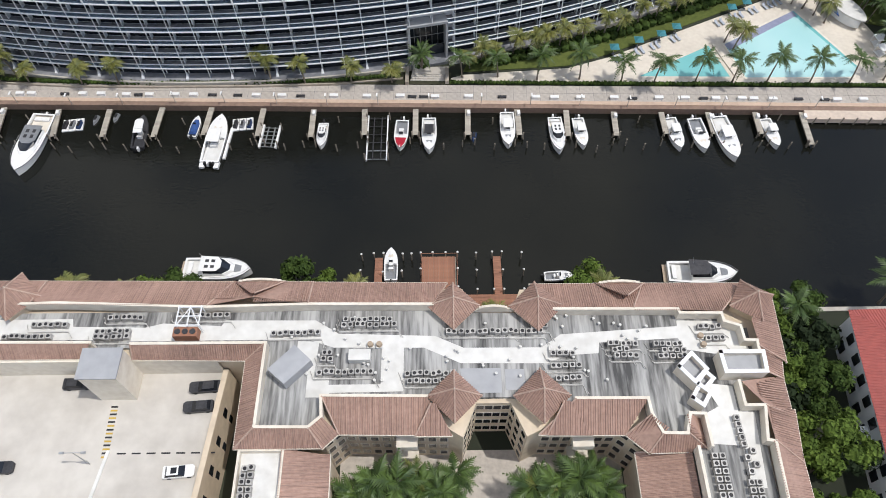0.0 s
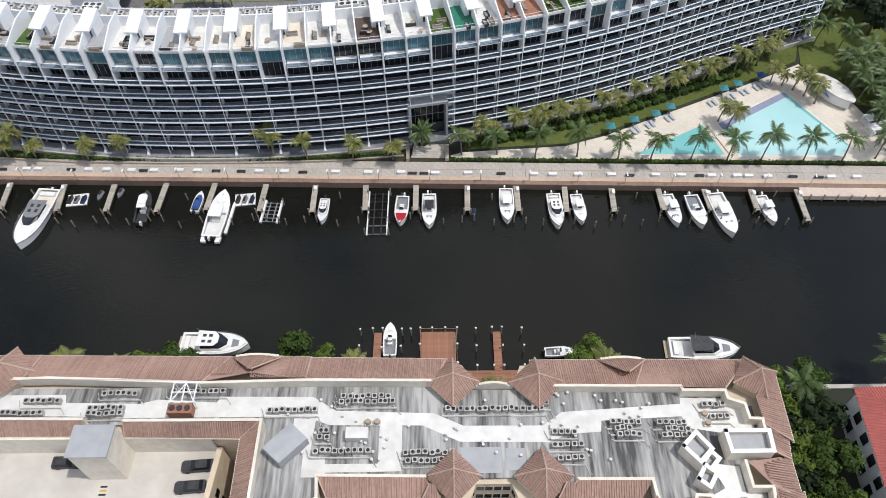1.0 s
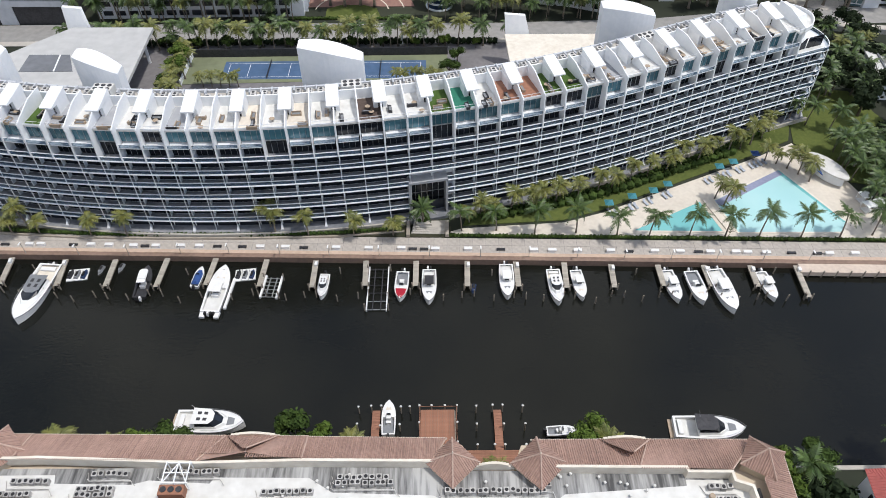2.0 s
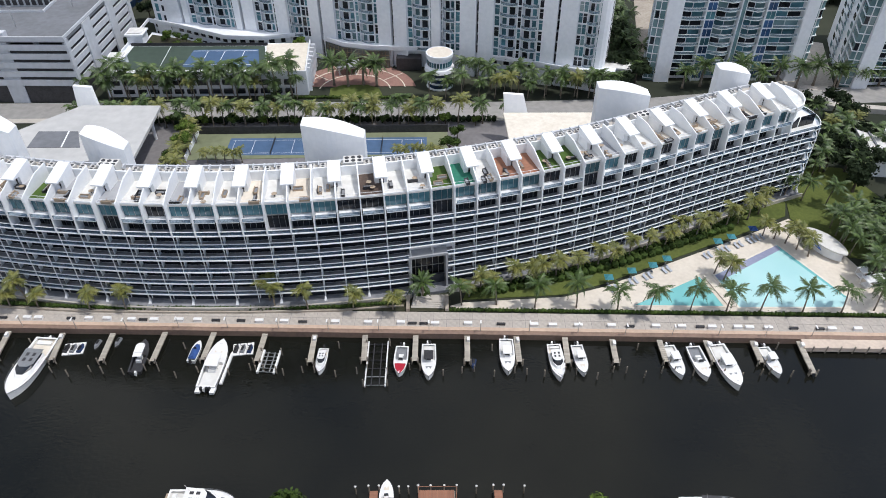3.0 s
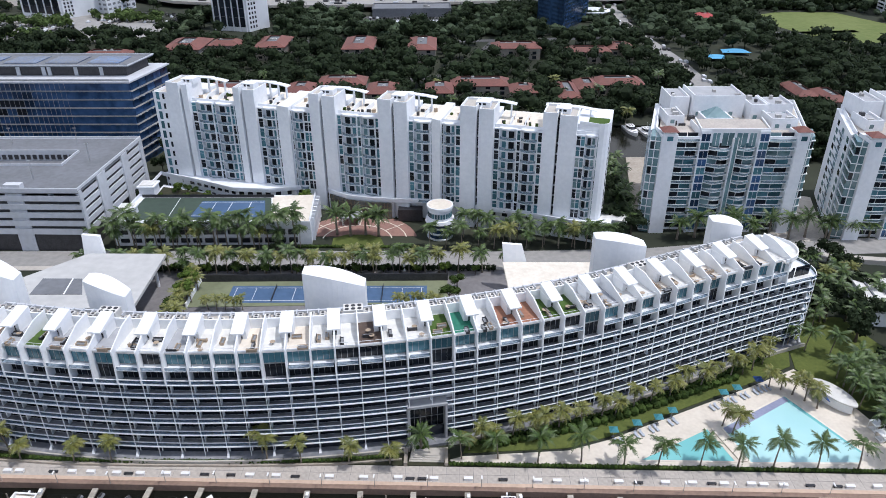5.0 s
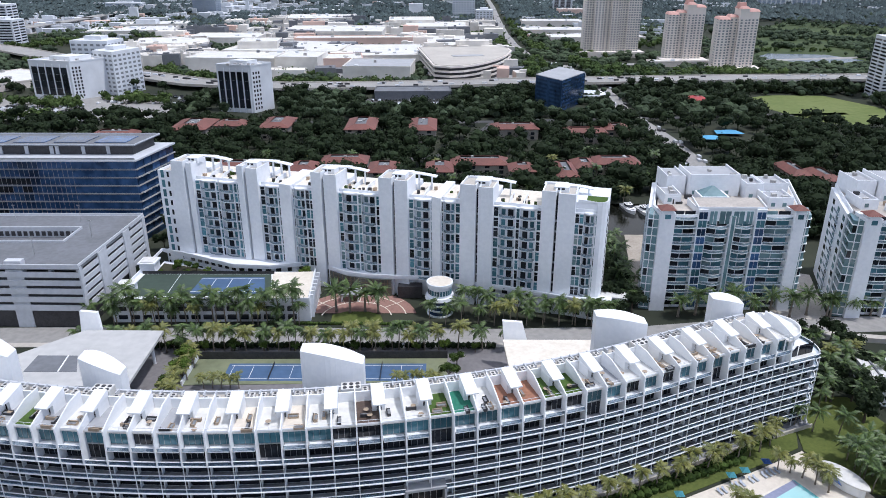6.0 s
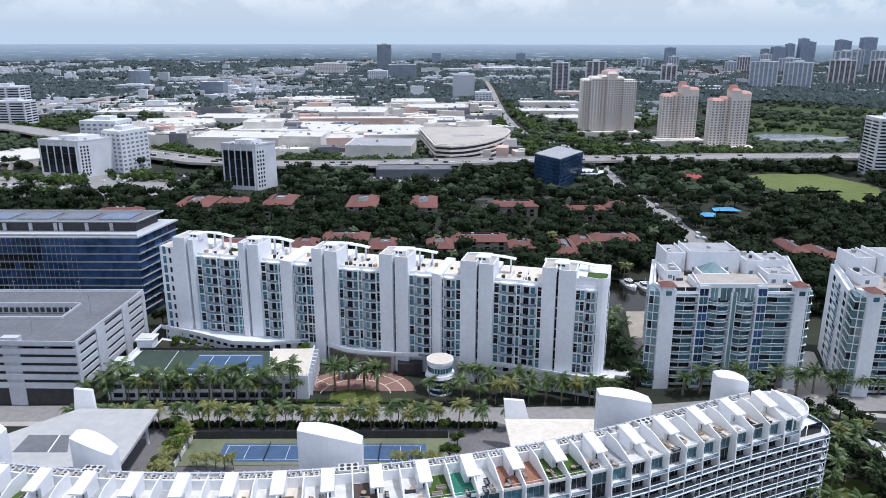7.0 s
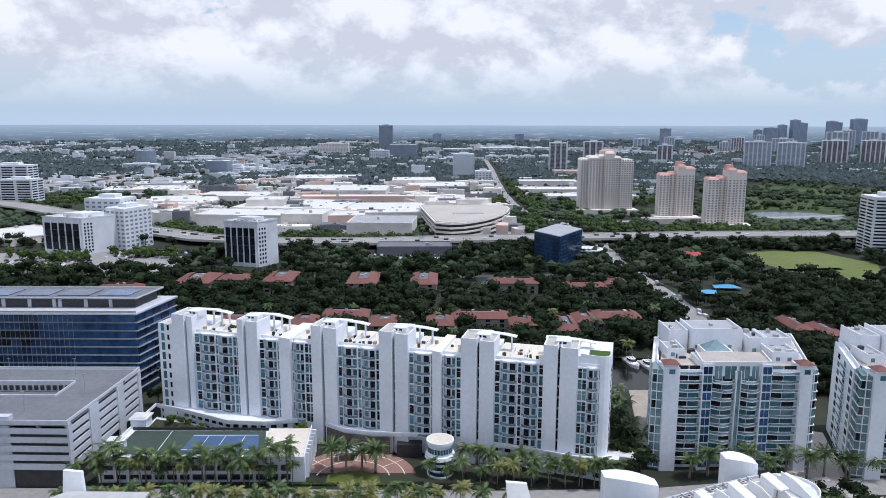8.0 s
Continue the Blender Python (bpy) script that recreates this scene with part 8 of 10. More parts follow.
# ---- terraced condominiums ----
def condo(at, turn, label):
    """A terraced block: glass corners, blank piers, two outer balcony stacks and two curved middle stacks."""
    t = thing("condominium", label, "building", "white condominiums", at=at, turn=turn)
    n, fh, z0, k = 11, 3.06, 0.9, 0.31
    top = 35.7
    part("core", Shape().prism([(3, 3), (54.5, 3), (66, 42), (15, 42)], 0, top), TOWER_WHITE, t)
    # glazed corners, left and right
    for x, sg in ((0.6, 1), (56.6, -1)):
        c = part("glass_corner", Shape().prism([(x, 1.2), (x + 3.2 * sg, 0.2), (x + 3.2 * sg, 9), (x + 2.4, 9)] if sg > 0 else [(x - 3.2, 0.2), (x, 1.2), (x + 2.4, 9), (x - 3.2, 9)], 0, top + 0.4), GLASS_TEAL, t)
        for f in range(n + 1):
            z = z0 + f * fh
            part("corner_slab", Shape().prism([(x - 0.3 * sg, 0.9), (x + 3.6 * sg, -0.1), (x + 3.6 * sg, 9.2), (x + 2.4 - 0.3 * sg, 9.2)], z - 0.12, z + 0.14).box(x + 1.5 * sg - 0.09, x + 1.5 * sg + 0.09, 0.4, 0.8, z + 0.14, z + fh - 0.12), WHITE, c)
            if f % 3 == 1:
                part("dark_pane", Shape().prism([(x + 0.2 * sg, 1.06), (x + 1.3 * sg, 0.72), (x + 1.3 * sg, 0.85), (x + 0.2 * sg, 1.2)], z + 0.2, z + fh - 0.2), GLASS_DARK, c)
    # blank piers with small hipped turrets
    for u0, u1 in ((3.9, 9.2), (50.0, 53.9)):
        p = part("pier", Shape().box(u0, u1, -0.9, 7, 0, top + 1.6), TOWER_WHITE, t)
        x = (u0 + u1) / 2
        cp = part("corner_turret", Shape().box(x - 1.9, x + 1.9, -0.7, 3.6, top + 1.6, top + 2.6), TOWER_WHITE, p)
        part("turret_opening", Shape().box(x - 1.0, x + 1.0, -0.98, -0.6, top - 0.6, top + 1.0), GLASS_BLUE, cp)
        part("turret_roof", Shape().prism([(x - 2.8, -1.5), (x + 2.8, -1.5), (x + 2.8, 4.4), (x - 2.8, 4.4)], top + 2.6, top + 4.0, [(x - .1, 1.4), (x + .1, 1.4), (x + .1, 1.6), (x - .1, 1.6)]), TILE_RED, cp)
    # window columns beside the middle
    for u0, u1 in ((17.2, 20.6), (37.2, 40.6)):
        g = part("glass_strip_frame", Shape().box(u0, u1, 0.0, 3.2, 0, top + 2.6), TOWER_WHITE, t)
        for f in range(n + 1):
            z = z0 + f * fh
            xm = (u0 + u1) / 2
            part("glass_strip", Shape().box(u0 + .25, xm - .08, -0.12, 0.05, z + 0.25, z + fh - 0.3).box(xm + .08, u1 - .25, -0.12, 0.05, z + 0.25, z + fh - 0.3), (GLASS_OFFICE, GLASS_BLUE, GLASS_OFFICE)[f % 3], g)
    # raised middle block with a row of tall windows
    mb = part("mid_block", Shape().box(17.2, 40.6, 1.0, 13, top - 2, top + 2.6), TOWER_WHITE, t)
    for u0, u1 in ((21.6, 24.0), (25.0, 28.8), (29.8, 33.4), (34.2, 36.4)):
        part("tall_window", Shape().box(u0, u1, 0.86, 1.05, top - 2.9, top + 1.6), GLASS_TEAL, mb)
        part("tall_mullion", Shape().box((u0 + u1) / 2 - 0.07, (u0 + u1) / 2 + 0.07, 0.78, 0.9, top - 2.9, top + 1.6), WHITE, mb)
    for a, b in (((17.3, 0.6), (40.5, 0.6)), ((40.5, 0.6), (42.4, 13)), ((17.3, 0.6), (18.9, 13))):
        part("mid_parapet", Shape().wall([a, b], top + 2.6, top + 3.3, 0.35), TOWER_WHITE, t)
    part("mid_roof", Shape().box(17.5, 41.4, 1.0, 13, top + 2.6, top + 2.66), PAVER, t, "pinkish terrace paving")
    # balcony stacks
    for bi, (u0, u1) in enumerate(((9.2, 17.2), (20.9, 28.6), (30.4, 37.2), (40.9, 50.0))):
        w, mid = u1 - u0, bi in (1, 2)
        part("stack_wall", Shape().box(u0, u1, 2.2, 3.1, 0, top - (0 if mid else 0.5)), TOWER_WHITE, t)
        for f in range(n + (0 if mid else 1)):
            z = z0 + f * fh
            for q in range(2):
                x0 = u0 + 0.25 + q * (w - 0.3) / 2
                part("window", Shape().box(x0, x0 + (w - 0.3) / 2 - 0.3, 2.05, 2.24, z + 0.15, z + fh - 0.55), rng.choice((GLASS_DARK, GLASS_TEAL, GLASS_BLUE, GLASS_BLUE) if bi else (GLASS_DARK, GLASS_DARK, GLASS_BLUE)), t)
            if f == 0:
                continue
            if mid:
                sw = 0.55 * math.sin(f * 1.1 + bi)
                o = [(u0, 2.2), (u0, 0.7), (u0 + w * .25, -0.5 - sw * .5), (u0 + w * .5, -1.1 + sw * .4), (u0 + w * .75, -0.5 + sw * .6), (u1, 0.7), (u1, 2.2)]
            else:
                o = [(u0, 2.2), (u0, 0.1), (u0 + w * .3, -0.3), (u0 + w * .7, -0.3), (u1, 0.1), (u1, 2.2)]
            b = part("balcony_slab", Shape().prism(o, z - 0.2, z + 0.14).tube([(x, y, z + 1.02) for x, y in o[1:-1]], 0.08, 5), WHITE, t)
            part("balcony_rail", Shape().band(o[1:-1], z + 0.14, z + 1.0, 0.06), RAIL_CLEAR, b)
        part("bay_divider", Shape().box(u1 - 0.18, u1 + 0.18, -0.4, 2.5, 0, top), TOWER_WHITE, t)
        if not mid:
            part("roof_parapet", Shape().wall([(u0, 0.4), (u1, 0.4)], top - 0.5, top + 0.6, 0.35), TOWER_WHITE, t)
    part("mid_column", Shape().box(28.8, 30.2, 0.2, 2.4, 0, top), GLASS_TEAL, t)
    part("mid_column_frame", Shape().box(28.6, 28.8, 0.0, 2.4, 0, top).box(30.2, 30.4, 0.0, 2.4, 0, top), WHITE, t)
    # side wall with window columns and balconies
    part("side_wall", Shape().prism([(2.4, 9), (12.0, 40), (16, 40), (6, 9)], 0, top), TOWER_WHITE, t)
    for f in range(n):
        z = z0 + f * fh
        for q in range(3):
            y = 10.5 + q * 9.4
            x = 2.4 + (y - 9) * k
            part("side_window", Shape().prism([(x - 0.12, y), (x - 0.12 + 3.0 * k, y + 3.0), (x + 0.4 + 3.0 * k, y + 3.0), (x + 0.4, y)], z + 0.5, z + 2.4), GLASS_TEAL if (q + f) % 3 else GLASS_DARK, t)
        b = part("side_slab", Shape().prism([(2.4 - .8 + 8 * k, 17), (2.6 + 8 * k, 17), (2.6 + 16 * k, 25), (2.4 - .8 + 16 * k, 25)], z - 0.1, z + 0.14), WHITE, t)
        part("side_rail", Shape().wall([(2.4 - .8 + 8 * k, 17), (2.4 - .8 + 16 * k, 25)], z + .14, z + 1.0, 0.06), RAIL_CLEAR, b)
    part("roof_terrace", Shape().prism([(4, 4), (54, 4), (65, 41), (15, 41)], top, top + 0.2), PAVER, t, "pinkish roof terrace paving")
    for a, b in (((56.6, 9), (66, 41)), ((66, 41), (14, 41)), ((14, 41), (4.2, 9))):
        part("roof_parapet", Shape().wall([a, b], top, top + 1.2, 0.35), TOWER_WHITE, t)
    for x0, x1, y0, y1, h in ((13, 20, 25, 39, 6.2), (20.6, 39, 22, 37, 7.6), (40, 46, 18, 30, 5.4), (44, 53, 8, 18, 3.4), (48, 57, 22, 34, 4.4), (9, 15, 13, 24, 3.0)):
        rb = part("roof_block", Shape().box(x0, x1, y0, y1, top, top + h), TOWER_WHITE, t)
        for a, b in (((x0 + .2, y0 + .2), (x1 - .2, y0 + .2)), ((x1 - .2, y0 + .2), (x1 - .2, y1 - .2)), ((x0 + .2, y1 - .2), (x0 + .2, y0 + .2))):
            part("block_parapet", Shape().wall([a, b], top + h, top + h + 0.9, 0.35), TOWER_WHITE, rb)
        part("block_roof", Shape().box(x0 + .5, x1 - .5, y0 + .5, y1 - .5, top + h, top + h + 0.05), SLATE, rb)
        for q in range(int((x1 - x0) / 4)):
            part("block_window", Shape().box(x0 + 1.2 + q * 4, x0 + 2.6 + q * 4, y0 - 0.08, y0 + 0.1, top + 1, top + 2.4), GLASS_TEAL, rb)
        for q in range(2):
            part("roof_unit", Shape().obox(rng.uniform(x0 + 1.5, x1 - 1.5), rng.uniform(y0 + 1.5, y1 - 1.5), top + h, top + h + rng.uniform(0.8, 1.6), rng.uniform(0.8, 2.2), rng.uniform(0.8, 1.8)), rng.choice((AC_GREY, METAL_DARK, AC_WHITE)), rb)
    part("atrium_roof", Shape().prism([(23, 14), (32, 14), (32, 21), (23, 21)], top + 2.7, top + 5.6, [(27, 17), (28, 17), (28, 18), (27, 18)]), GLASS_TEAL, t, "teal glass atrium pyramid")
    part("atrium_base", Shape().box(22.5, 32.5, 13.4, 21.6, top, top + 2.7), TOWER_WHITE, t)
    for q in range(16):
        part("roof_unit", Shape().obox(rng.uniform(10, 52), rng.uniform(7, 20), top + .2, top + rng.uniform(1.0, 2.2), rng.uniform(0.8, 2.6), rng.uniform(0.8, 2.0), rng.choice((0, 15))), rng.choice((AC_GREY, METAL_DARK, TEAK)), t)
    return t


condo((71.2, 232.0, 1.5), -0.4, "white condominium with teal glass bays and curved balconies")
condo((138.6, 226.0, 1.5), -1.0, "white condominium with wavy balconies beside the boat basin")
place(GROVE, [(66 + (k % 3) * 2.4 + k * 0.35, 232 + k * 5.2, 1.1) for k in range(12)], 1.5, seed=51)
place(OAK, [(67 + k * 1.1, 240 + k * 8.5, 0.62) for k in range(7)], 1.5, seed=52)
place(DATE, [(84 + k * 6.6, 226 + (k % 2) * 1.4, 1.15) for k in range(9)], 1.6, 1.0, 1.2, 53)
pb = thing("garage_lodge", "white lodge box with two dark garage doors", "annex", at=(60.5, 226.5, 1.5), turn=-15)
part("lodge_wall", Shape().box(-4.5, 4.5, 0, 9, 0, 7.2), TOWER_WHITE, pb)
part("lodge_roof", Shape().box(-4.9, 4.9, -0.4, 9.4, 7.2, 7.7), WHITE_ROOF, pb)
for x in (-2.2, 2.2):
    part("garage_door", Shape().box(x - 1.7, x + 1.7, -0.12, 0.1, 0.2, 5.4), METAL_DARK, pb)
# boat basin
solid("basin_water", Shape().prism([(72, 306), (98, 306), (108, 351), (84, 351)], 1.2, 1.56), WATER, "dark water of a small boat basin", "water", kind="structure")
solid("basin_quay", Shape().prism([(71.5, 236), (74.6, 236), (97, 306), (84, 306)], 1.3, 1.8), PLANTER, "pale concrete basin quay", "quay", kind="structure")
for x, y, a in ((94.5, 341, -82), (101.4, 337, -80)):
    b = boat((x, y), a, 14.5, "yacht", "white motor yacht moored in the basin")
    b.location.z = 1.5
solid("drive_court", Shape().prism([(118, 228), (136, 222), (148, 262), (128, 270)], 1.3, 1.64), PAVER, "pale paved drive court between condominiums", "paving", kind="structure")
sheet("ramp_wall", [(70, 206), (96, 213), (122, 214), (170, 206), (170, 203.5), (122, 211), (96, 210), (70, 203.5)], 3.2, CONCRETE, "pale retaining wall beside the street", "wall", depth=1.7)
an = thing("white_annex", "low white annex building with a ribbed roof among palms", "building")
part("wall", Shape().prism([(124, 172), (160, 166), (168, 186), (126, 188)], 1.5, 7.4), WHITE, an)
part("roof", Shape().prism([(123.4, 171.4), (160.6, 165.4), (168.6, 186.6), (125.4, 188.6)], 7.4, 7.9), WHITE_ROOF, an)
for k in range(9):
    part("roof_rib", Shape().prism([(126 + k * 4, 172 - k * .6), (126.5 + k * 4, 172 - k * .6), (128.5 + k * 4, 187), (128 + k * 4, 187)], 7.9, 8.3), CONCRETE_GREY, an)
for k in range(4):
    part("window", Shape().prism([(123.9 + .13 * (k * 4), 173 + k * 4), (124.2 + .13 * (k * 4), 173 + k * 4), (124.45 + .13 * (k * 4), 175.6 + k * 4), (124.1 + .13 * (k * 4), 175.6 + k * 4)], 3, 5.4), GLASS_DARK, an)

# ---- far side: streets, houses, woods, towers ----
def strip(pts, w):
    """A plan outline of width w along a line."""
    l, r = [], []
    for i, p in enumerate(pts):
        d = Vector(pts[min(i + 1, len(pts) - 1)]) - Vector(pts[max(i - 1, 0)])
        n = Vector((-d.y, d.x)).normalized() * w / 2
        l.append((p[0] + n.x, p[1] + n.y))
        r.append((p[0] - n.x, p[1] - n.y))
    return l, r


def ribbon(name, pts, w, z, mat, label, category, depth=0.25):
    l, r = strip(pts, w)
    s = Shape()
    for i in range(len(pts) - 1):
        s.prism([l[i], r[i], r[i + 1], l[i + 1]], z - depth, z)
    return solid(name, s, mat, label, category, kind="structure")


def near_line(x, y, line, w):
    for a, b in zip(line, line[1:]):
        d = Vector(b) - Vector(a)
        u = max(0, min(1, (Vector((x, y)) - Vector(a)).dot(d) / d.length_squared))
        if (Vector(a) + d * u - Vector((x, y))).length < w:
            return True
    return False


AVENUE = [(118, 330), (150, 400), (158, 432), (158, 492), (151, 593), (155, 660), (157, 708), (143, 828), (112, 932), (104, 1060), (104, 1242), (112, 1500), (126, 1857), (140, 2400)]
HIGHWAY = [(-900, 1180), (-560, 960), (-400, 830), (-323, 756), (-238, 700), (-150, 678), (-60, 682), (40, 700), (146, 712), (301, 728), (431, 732), (700, 735), (1200, 760)]
ribbon("avenue", AVENUE, 12, 1.66, ROAD_PALE, "wide pale avenue running to the horizon", "road")
ribbon("side_street", [(-420, 575), (-200, 548), (0, 545), (155, 560), (330, 580)], 8, 1.62, ASPHALT, "asphalt residential street among trees", "road")
ribbon("cross_street", [(-60, 420), (10, 452), (40, 545)], 7, 1.60, ASPHALT, "asphalt side street between houses", "road")
ribbon("boulevard", [(-1200, 900), (-500, 860), (-100, 842), (143, 850), (420, 905), (900, 1010)], 14, 1.64, ROAD_PALE, "pale boulevard by the mall", "road")
ribbon("interchange", [(-760, 1080), (-700, 1250), (-690, 1400), (-690, 1518), (-705, 1856), (-735, 2180), (-700, 2330), (-560, 2480), (-300, 2600)], 26, 9.0, ROAD_PALE, "pale elevated interchange curving far off", "highway", 1.2)
sheet("store_lot", [(-480, 1010), (-400, 870), (-340, 868), (-310, 950), (-400, 1070), (-505, 1100)], 1.62, ROAD_PALE, "pale store parking lot full of cars", "parking lot", depth=0.05)
sheet("left_lot", [(-790, 1200), (-690, 1170), (-630, 1340), (-740, 1740), (-900, 1560)], 1.6, ROAD_PALE, "bleached parking lots by the interchange", "parking lot", depth=0.05)
l, r = strip(HIGHWAY, 34)
s = Shape()
for i in range(len(HIGHWAY) - 1):
    s.prism([l[i], r[i], r[i + 1], l[i + 1]], 6.2, 7.4)
solid("highway", s, ROAD_PALE, "elevated pale concrete highway", "highway", kind="structure")
for sgn in (l, r):
    solid("highway_barrier", Shape().wall(sgn, 6.0, 8.4, 0.8), CONCRETE, "concrete highway barrier", "barrier", kind="structure")
for i in range(3, len(HIGHWAY) - 2):
    for u in (0.2, 0.6):
        x = HIGHWAY[i][0] + (HIGHWAY[i + 1][0] - HIGHWAY[i][0]) * u
        y = HIGHWAY[i][1] + (HIGHWAY[i + 1][1] - HIGHWAY[i][1]) * u
        solid("highway_pier", Shape().box(x - 2, x + 2, y - 9, y + 9, 1.5, 6.2), CONCRETE, "concrete highway pier", "pier", "highway piers", kind="structure")
sheet("park_field", [(262, 640), (300, 662), (350, 660), (372, 600), (350, 556), (311, 530), (286, 560)], 1.62, FIELD, "open dry grass park field", "field", depth=0.1)
sheet("golf_lake", [(398, 930), (430, 968), (500, 955), (520, 900), (470, 872), (425, 890)], 1.62, material("pale_lake_water", (0.10, 0.13, 0.16), (0.07, 0.10, 0.12), 0.25, grain=0.02), "pale golf course lake", "water", depth=0.1)
sheet("golf_fairway", [(400, 860), (520, 840), (760, 900), (900, 1250), (700, 1500), (480, 1200), (420, 1000)], 1.58, GOLF, "green golf fairway beyond the towers", "lawn", depth=0.05)
sheet("mall_lot", [(-460, 1080), (-330, 800), (-190, 730), (-20, 724), (92, 770), (88, 1100), (40, 1420), (-300, 1480), (-480, 1300)], 1.6, material("pale_parking_lot", (0.34, 0.335, 0.33), (0.24, 0.24, 0.24), 0.85, grain=0.05, stain=0.01), "pale mall parking lots", "parking lot", depth=0.05)
sheet("office_lot", [(-420, 560), (-230, 545), (-215, 600), (-260, 660), (-420, 640)], 1.61, ROAD_PALE, "pale office parking lot and drives", "parking lot", depth=0.05)
sheet("house_lot", [(-66, 600), (10, 596), (20, 640), (-70, 645)], 1.63, ASPHALT, "asphalt lot with parked cars", "parking lot", depth=0.05)


def house(x0, x1, y0, y1, h=8.2, turn=0.0, mat=None, label="pale low apartment house with red tiles round a dark roof"):
    """A low apartment house: tiled slopes round a sunken flat roof, windows and balconies towards the canal."""
    t = thing("red_roof_house", label, "house", "red-roofed houses", at=((x0 + x1) / 2, (y0 + y1) / 2, 1.5), turn=turn)
    w, d = (x1 - x0) / 2, (y1 - y0) / 2
    part("wall", Shape().box(-w, w, -d, d, 0, h), HOUSE_WALL, t)
    e, k, rise = 0.9, min(w, d) * 0.62, 2.6
    a, b, c, f = (-w - e, -d - e, h), (w + e, -d - e, h), (w + e, d + e, h), (-w - e, d + e, h)
    i0, i1, i2, i3 = (-w + k, -d + k, h + rise), (w - k, -d + k, h + rise), (w - k, d - k, h + rise), (-w + k, d - k, h + rise)
    for s4 in ((a, b, i0, i1), (b, c, i1, i2), (c, f, i2, i3), (f, a, i3, i0)):
        sl = Shape()
        sl.v = [*s4[:2], s4[3], s4[2], *[(p[0], p[1], p[2] - 0.35) for p in (*s4[:2], s4[3], s4[2])]]
        sl.f = [(0, 1, 2, 3), (7, 6, 5, 4), (0, 4, 5, 1), (2, 6, 7, 3), (1, 5, 6, 2), (3, 7, 4, 0)]
        part("roof_slope", sl, mat or TILE_RED, t)
    part("flat_roof", Shape().box(-w + k, w - k, -d + k, d - k, h, h + rise - 1.0), CONCRETE_GREY, t, "dark flat roof deck")
    for q in range(max(1, int(w * d / 45))):
        part("roof_unit", Shape().obox(rng.uniform(-w + k, w - k) * .7, rng.uniform(-d + k, d - k) * .7, h + rise - 1.0, h + rise + 0.1, 1.6, 1.2), rng.choice((AC_WHITE, AC_GREY)), t)
    n = max(2, int(2 * w / 6.5))
    for i in range(n):
        x = -w + (i + .5) * 2 * w / n
        for fl in range(3 if h > 8 else 2):
            g = part("window", Shape().box(x - 1.3, x + 1.3, -d - 0.08, -d + 0.05, 0.9 + fl * 2.9, 2.9 + fl * 2.9), GLASS_DARK, t)
            if i % 2 == 0:
                part("balcony", Shape().box(x - 1.7, x + 1.7, -d - 1.1, -d - 0.1, 0.5 + fl * 2.9, 0.7 + fl * 2.9).box(x - 1.7, x + 1.7, -d - 1.1, -d - 1.0, 0.7 + fl * 2.9, 1.5 + fl * 2.9), HOUSE_WALL, g)
    return t


HOUSES = [(-188, -163, 486, 520, 8), (-160, -139, 498, 514, 8), (-126, -106, 488, 520, 9), (-66, -46, 482, 518, 9), (-22, -4, 480, 516, 9), (-84, -70, 380, 398, 9), (-69, -43, 396, 412, 9), (-40, -24, 378, 398, 9), (-8, 6, 379, 398, 9), (6, 38, 393, 409, 9), (38, 52, 380, 395, 9), (63, 74, 370, 397, 9), (75, 87, 386, 404, 9), (87, 113, 393, 408, 9.5), (35, 67, 488, 504, 8), (84, 112, 477, 489, 8), (113, 130, 486, 502, 8), (-128, -98, 384, 400, 9), (190, 200, 372, 396, 9), (200, 212, 362, 384, 9), (212, 224, 350, 372, 8), (-236, -206, 470, 486, 7)]
for x0, x1, y0, y1, h in HOUSES:
    house(x0, x1, y0, y1, h)
tent = thing("play_tent", "bright blue shade sails over a playground", "shade sail")
for x, y, r in ((186, 488, 9), (205, 505, 10), (196, 478, 8)):
    part("sail", Shape().prism([(x - r, y - 5), (x + r, y - 6), (x + r - 2, y + 6), (x - r + 2, y + 5)], 3.6, 5.2, [(x - 1, y - .5), (x + 1, y - .5), (x + 1, y + .5), (x - 1, y + .5)]), material("sky_blue_fabric", (0.10, 0.38, 0.62), (0.08, 0.30, 0.5), 0.7), tent)
    for sx in (-1, 1):
        part("sail_post", Shape().cyl(x + sx * (r - 1), y - 5, 1.5, 3.8, 0.15, n=6), METAL, tent)
house(212, 228, 610, 626, 5, 0, material("red_metal_roof", (0.42, 0.05, 0.05), (0.34, 0.04, 0.04), 0.6), "small pavilion with a bright red roof")


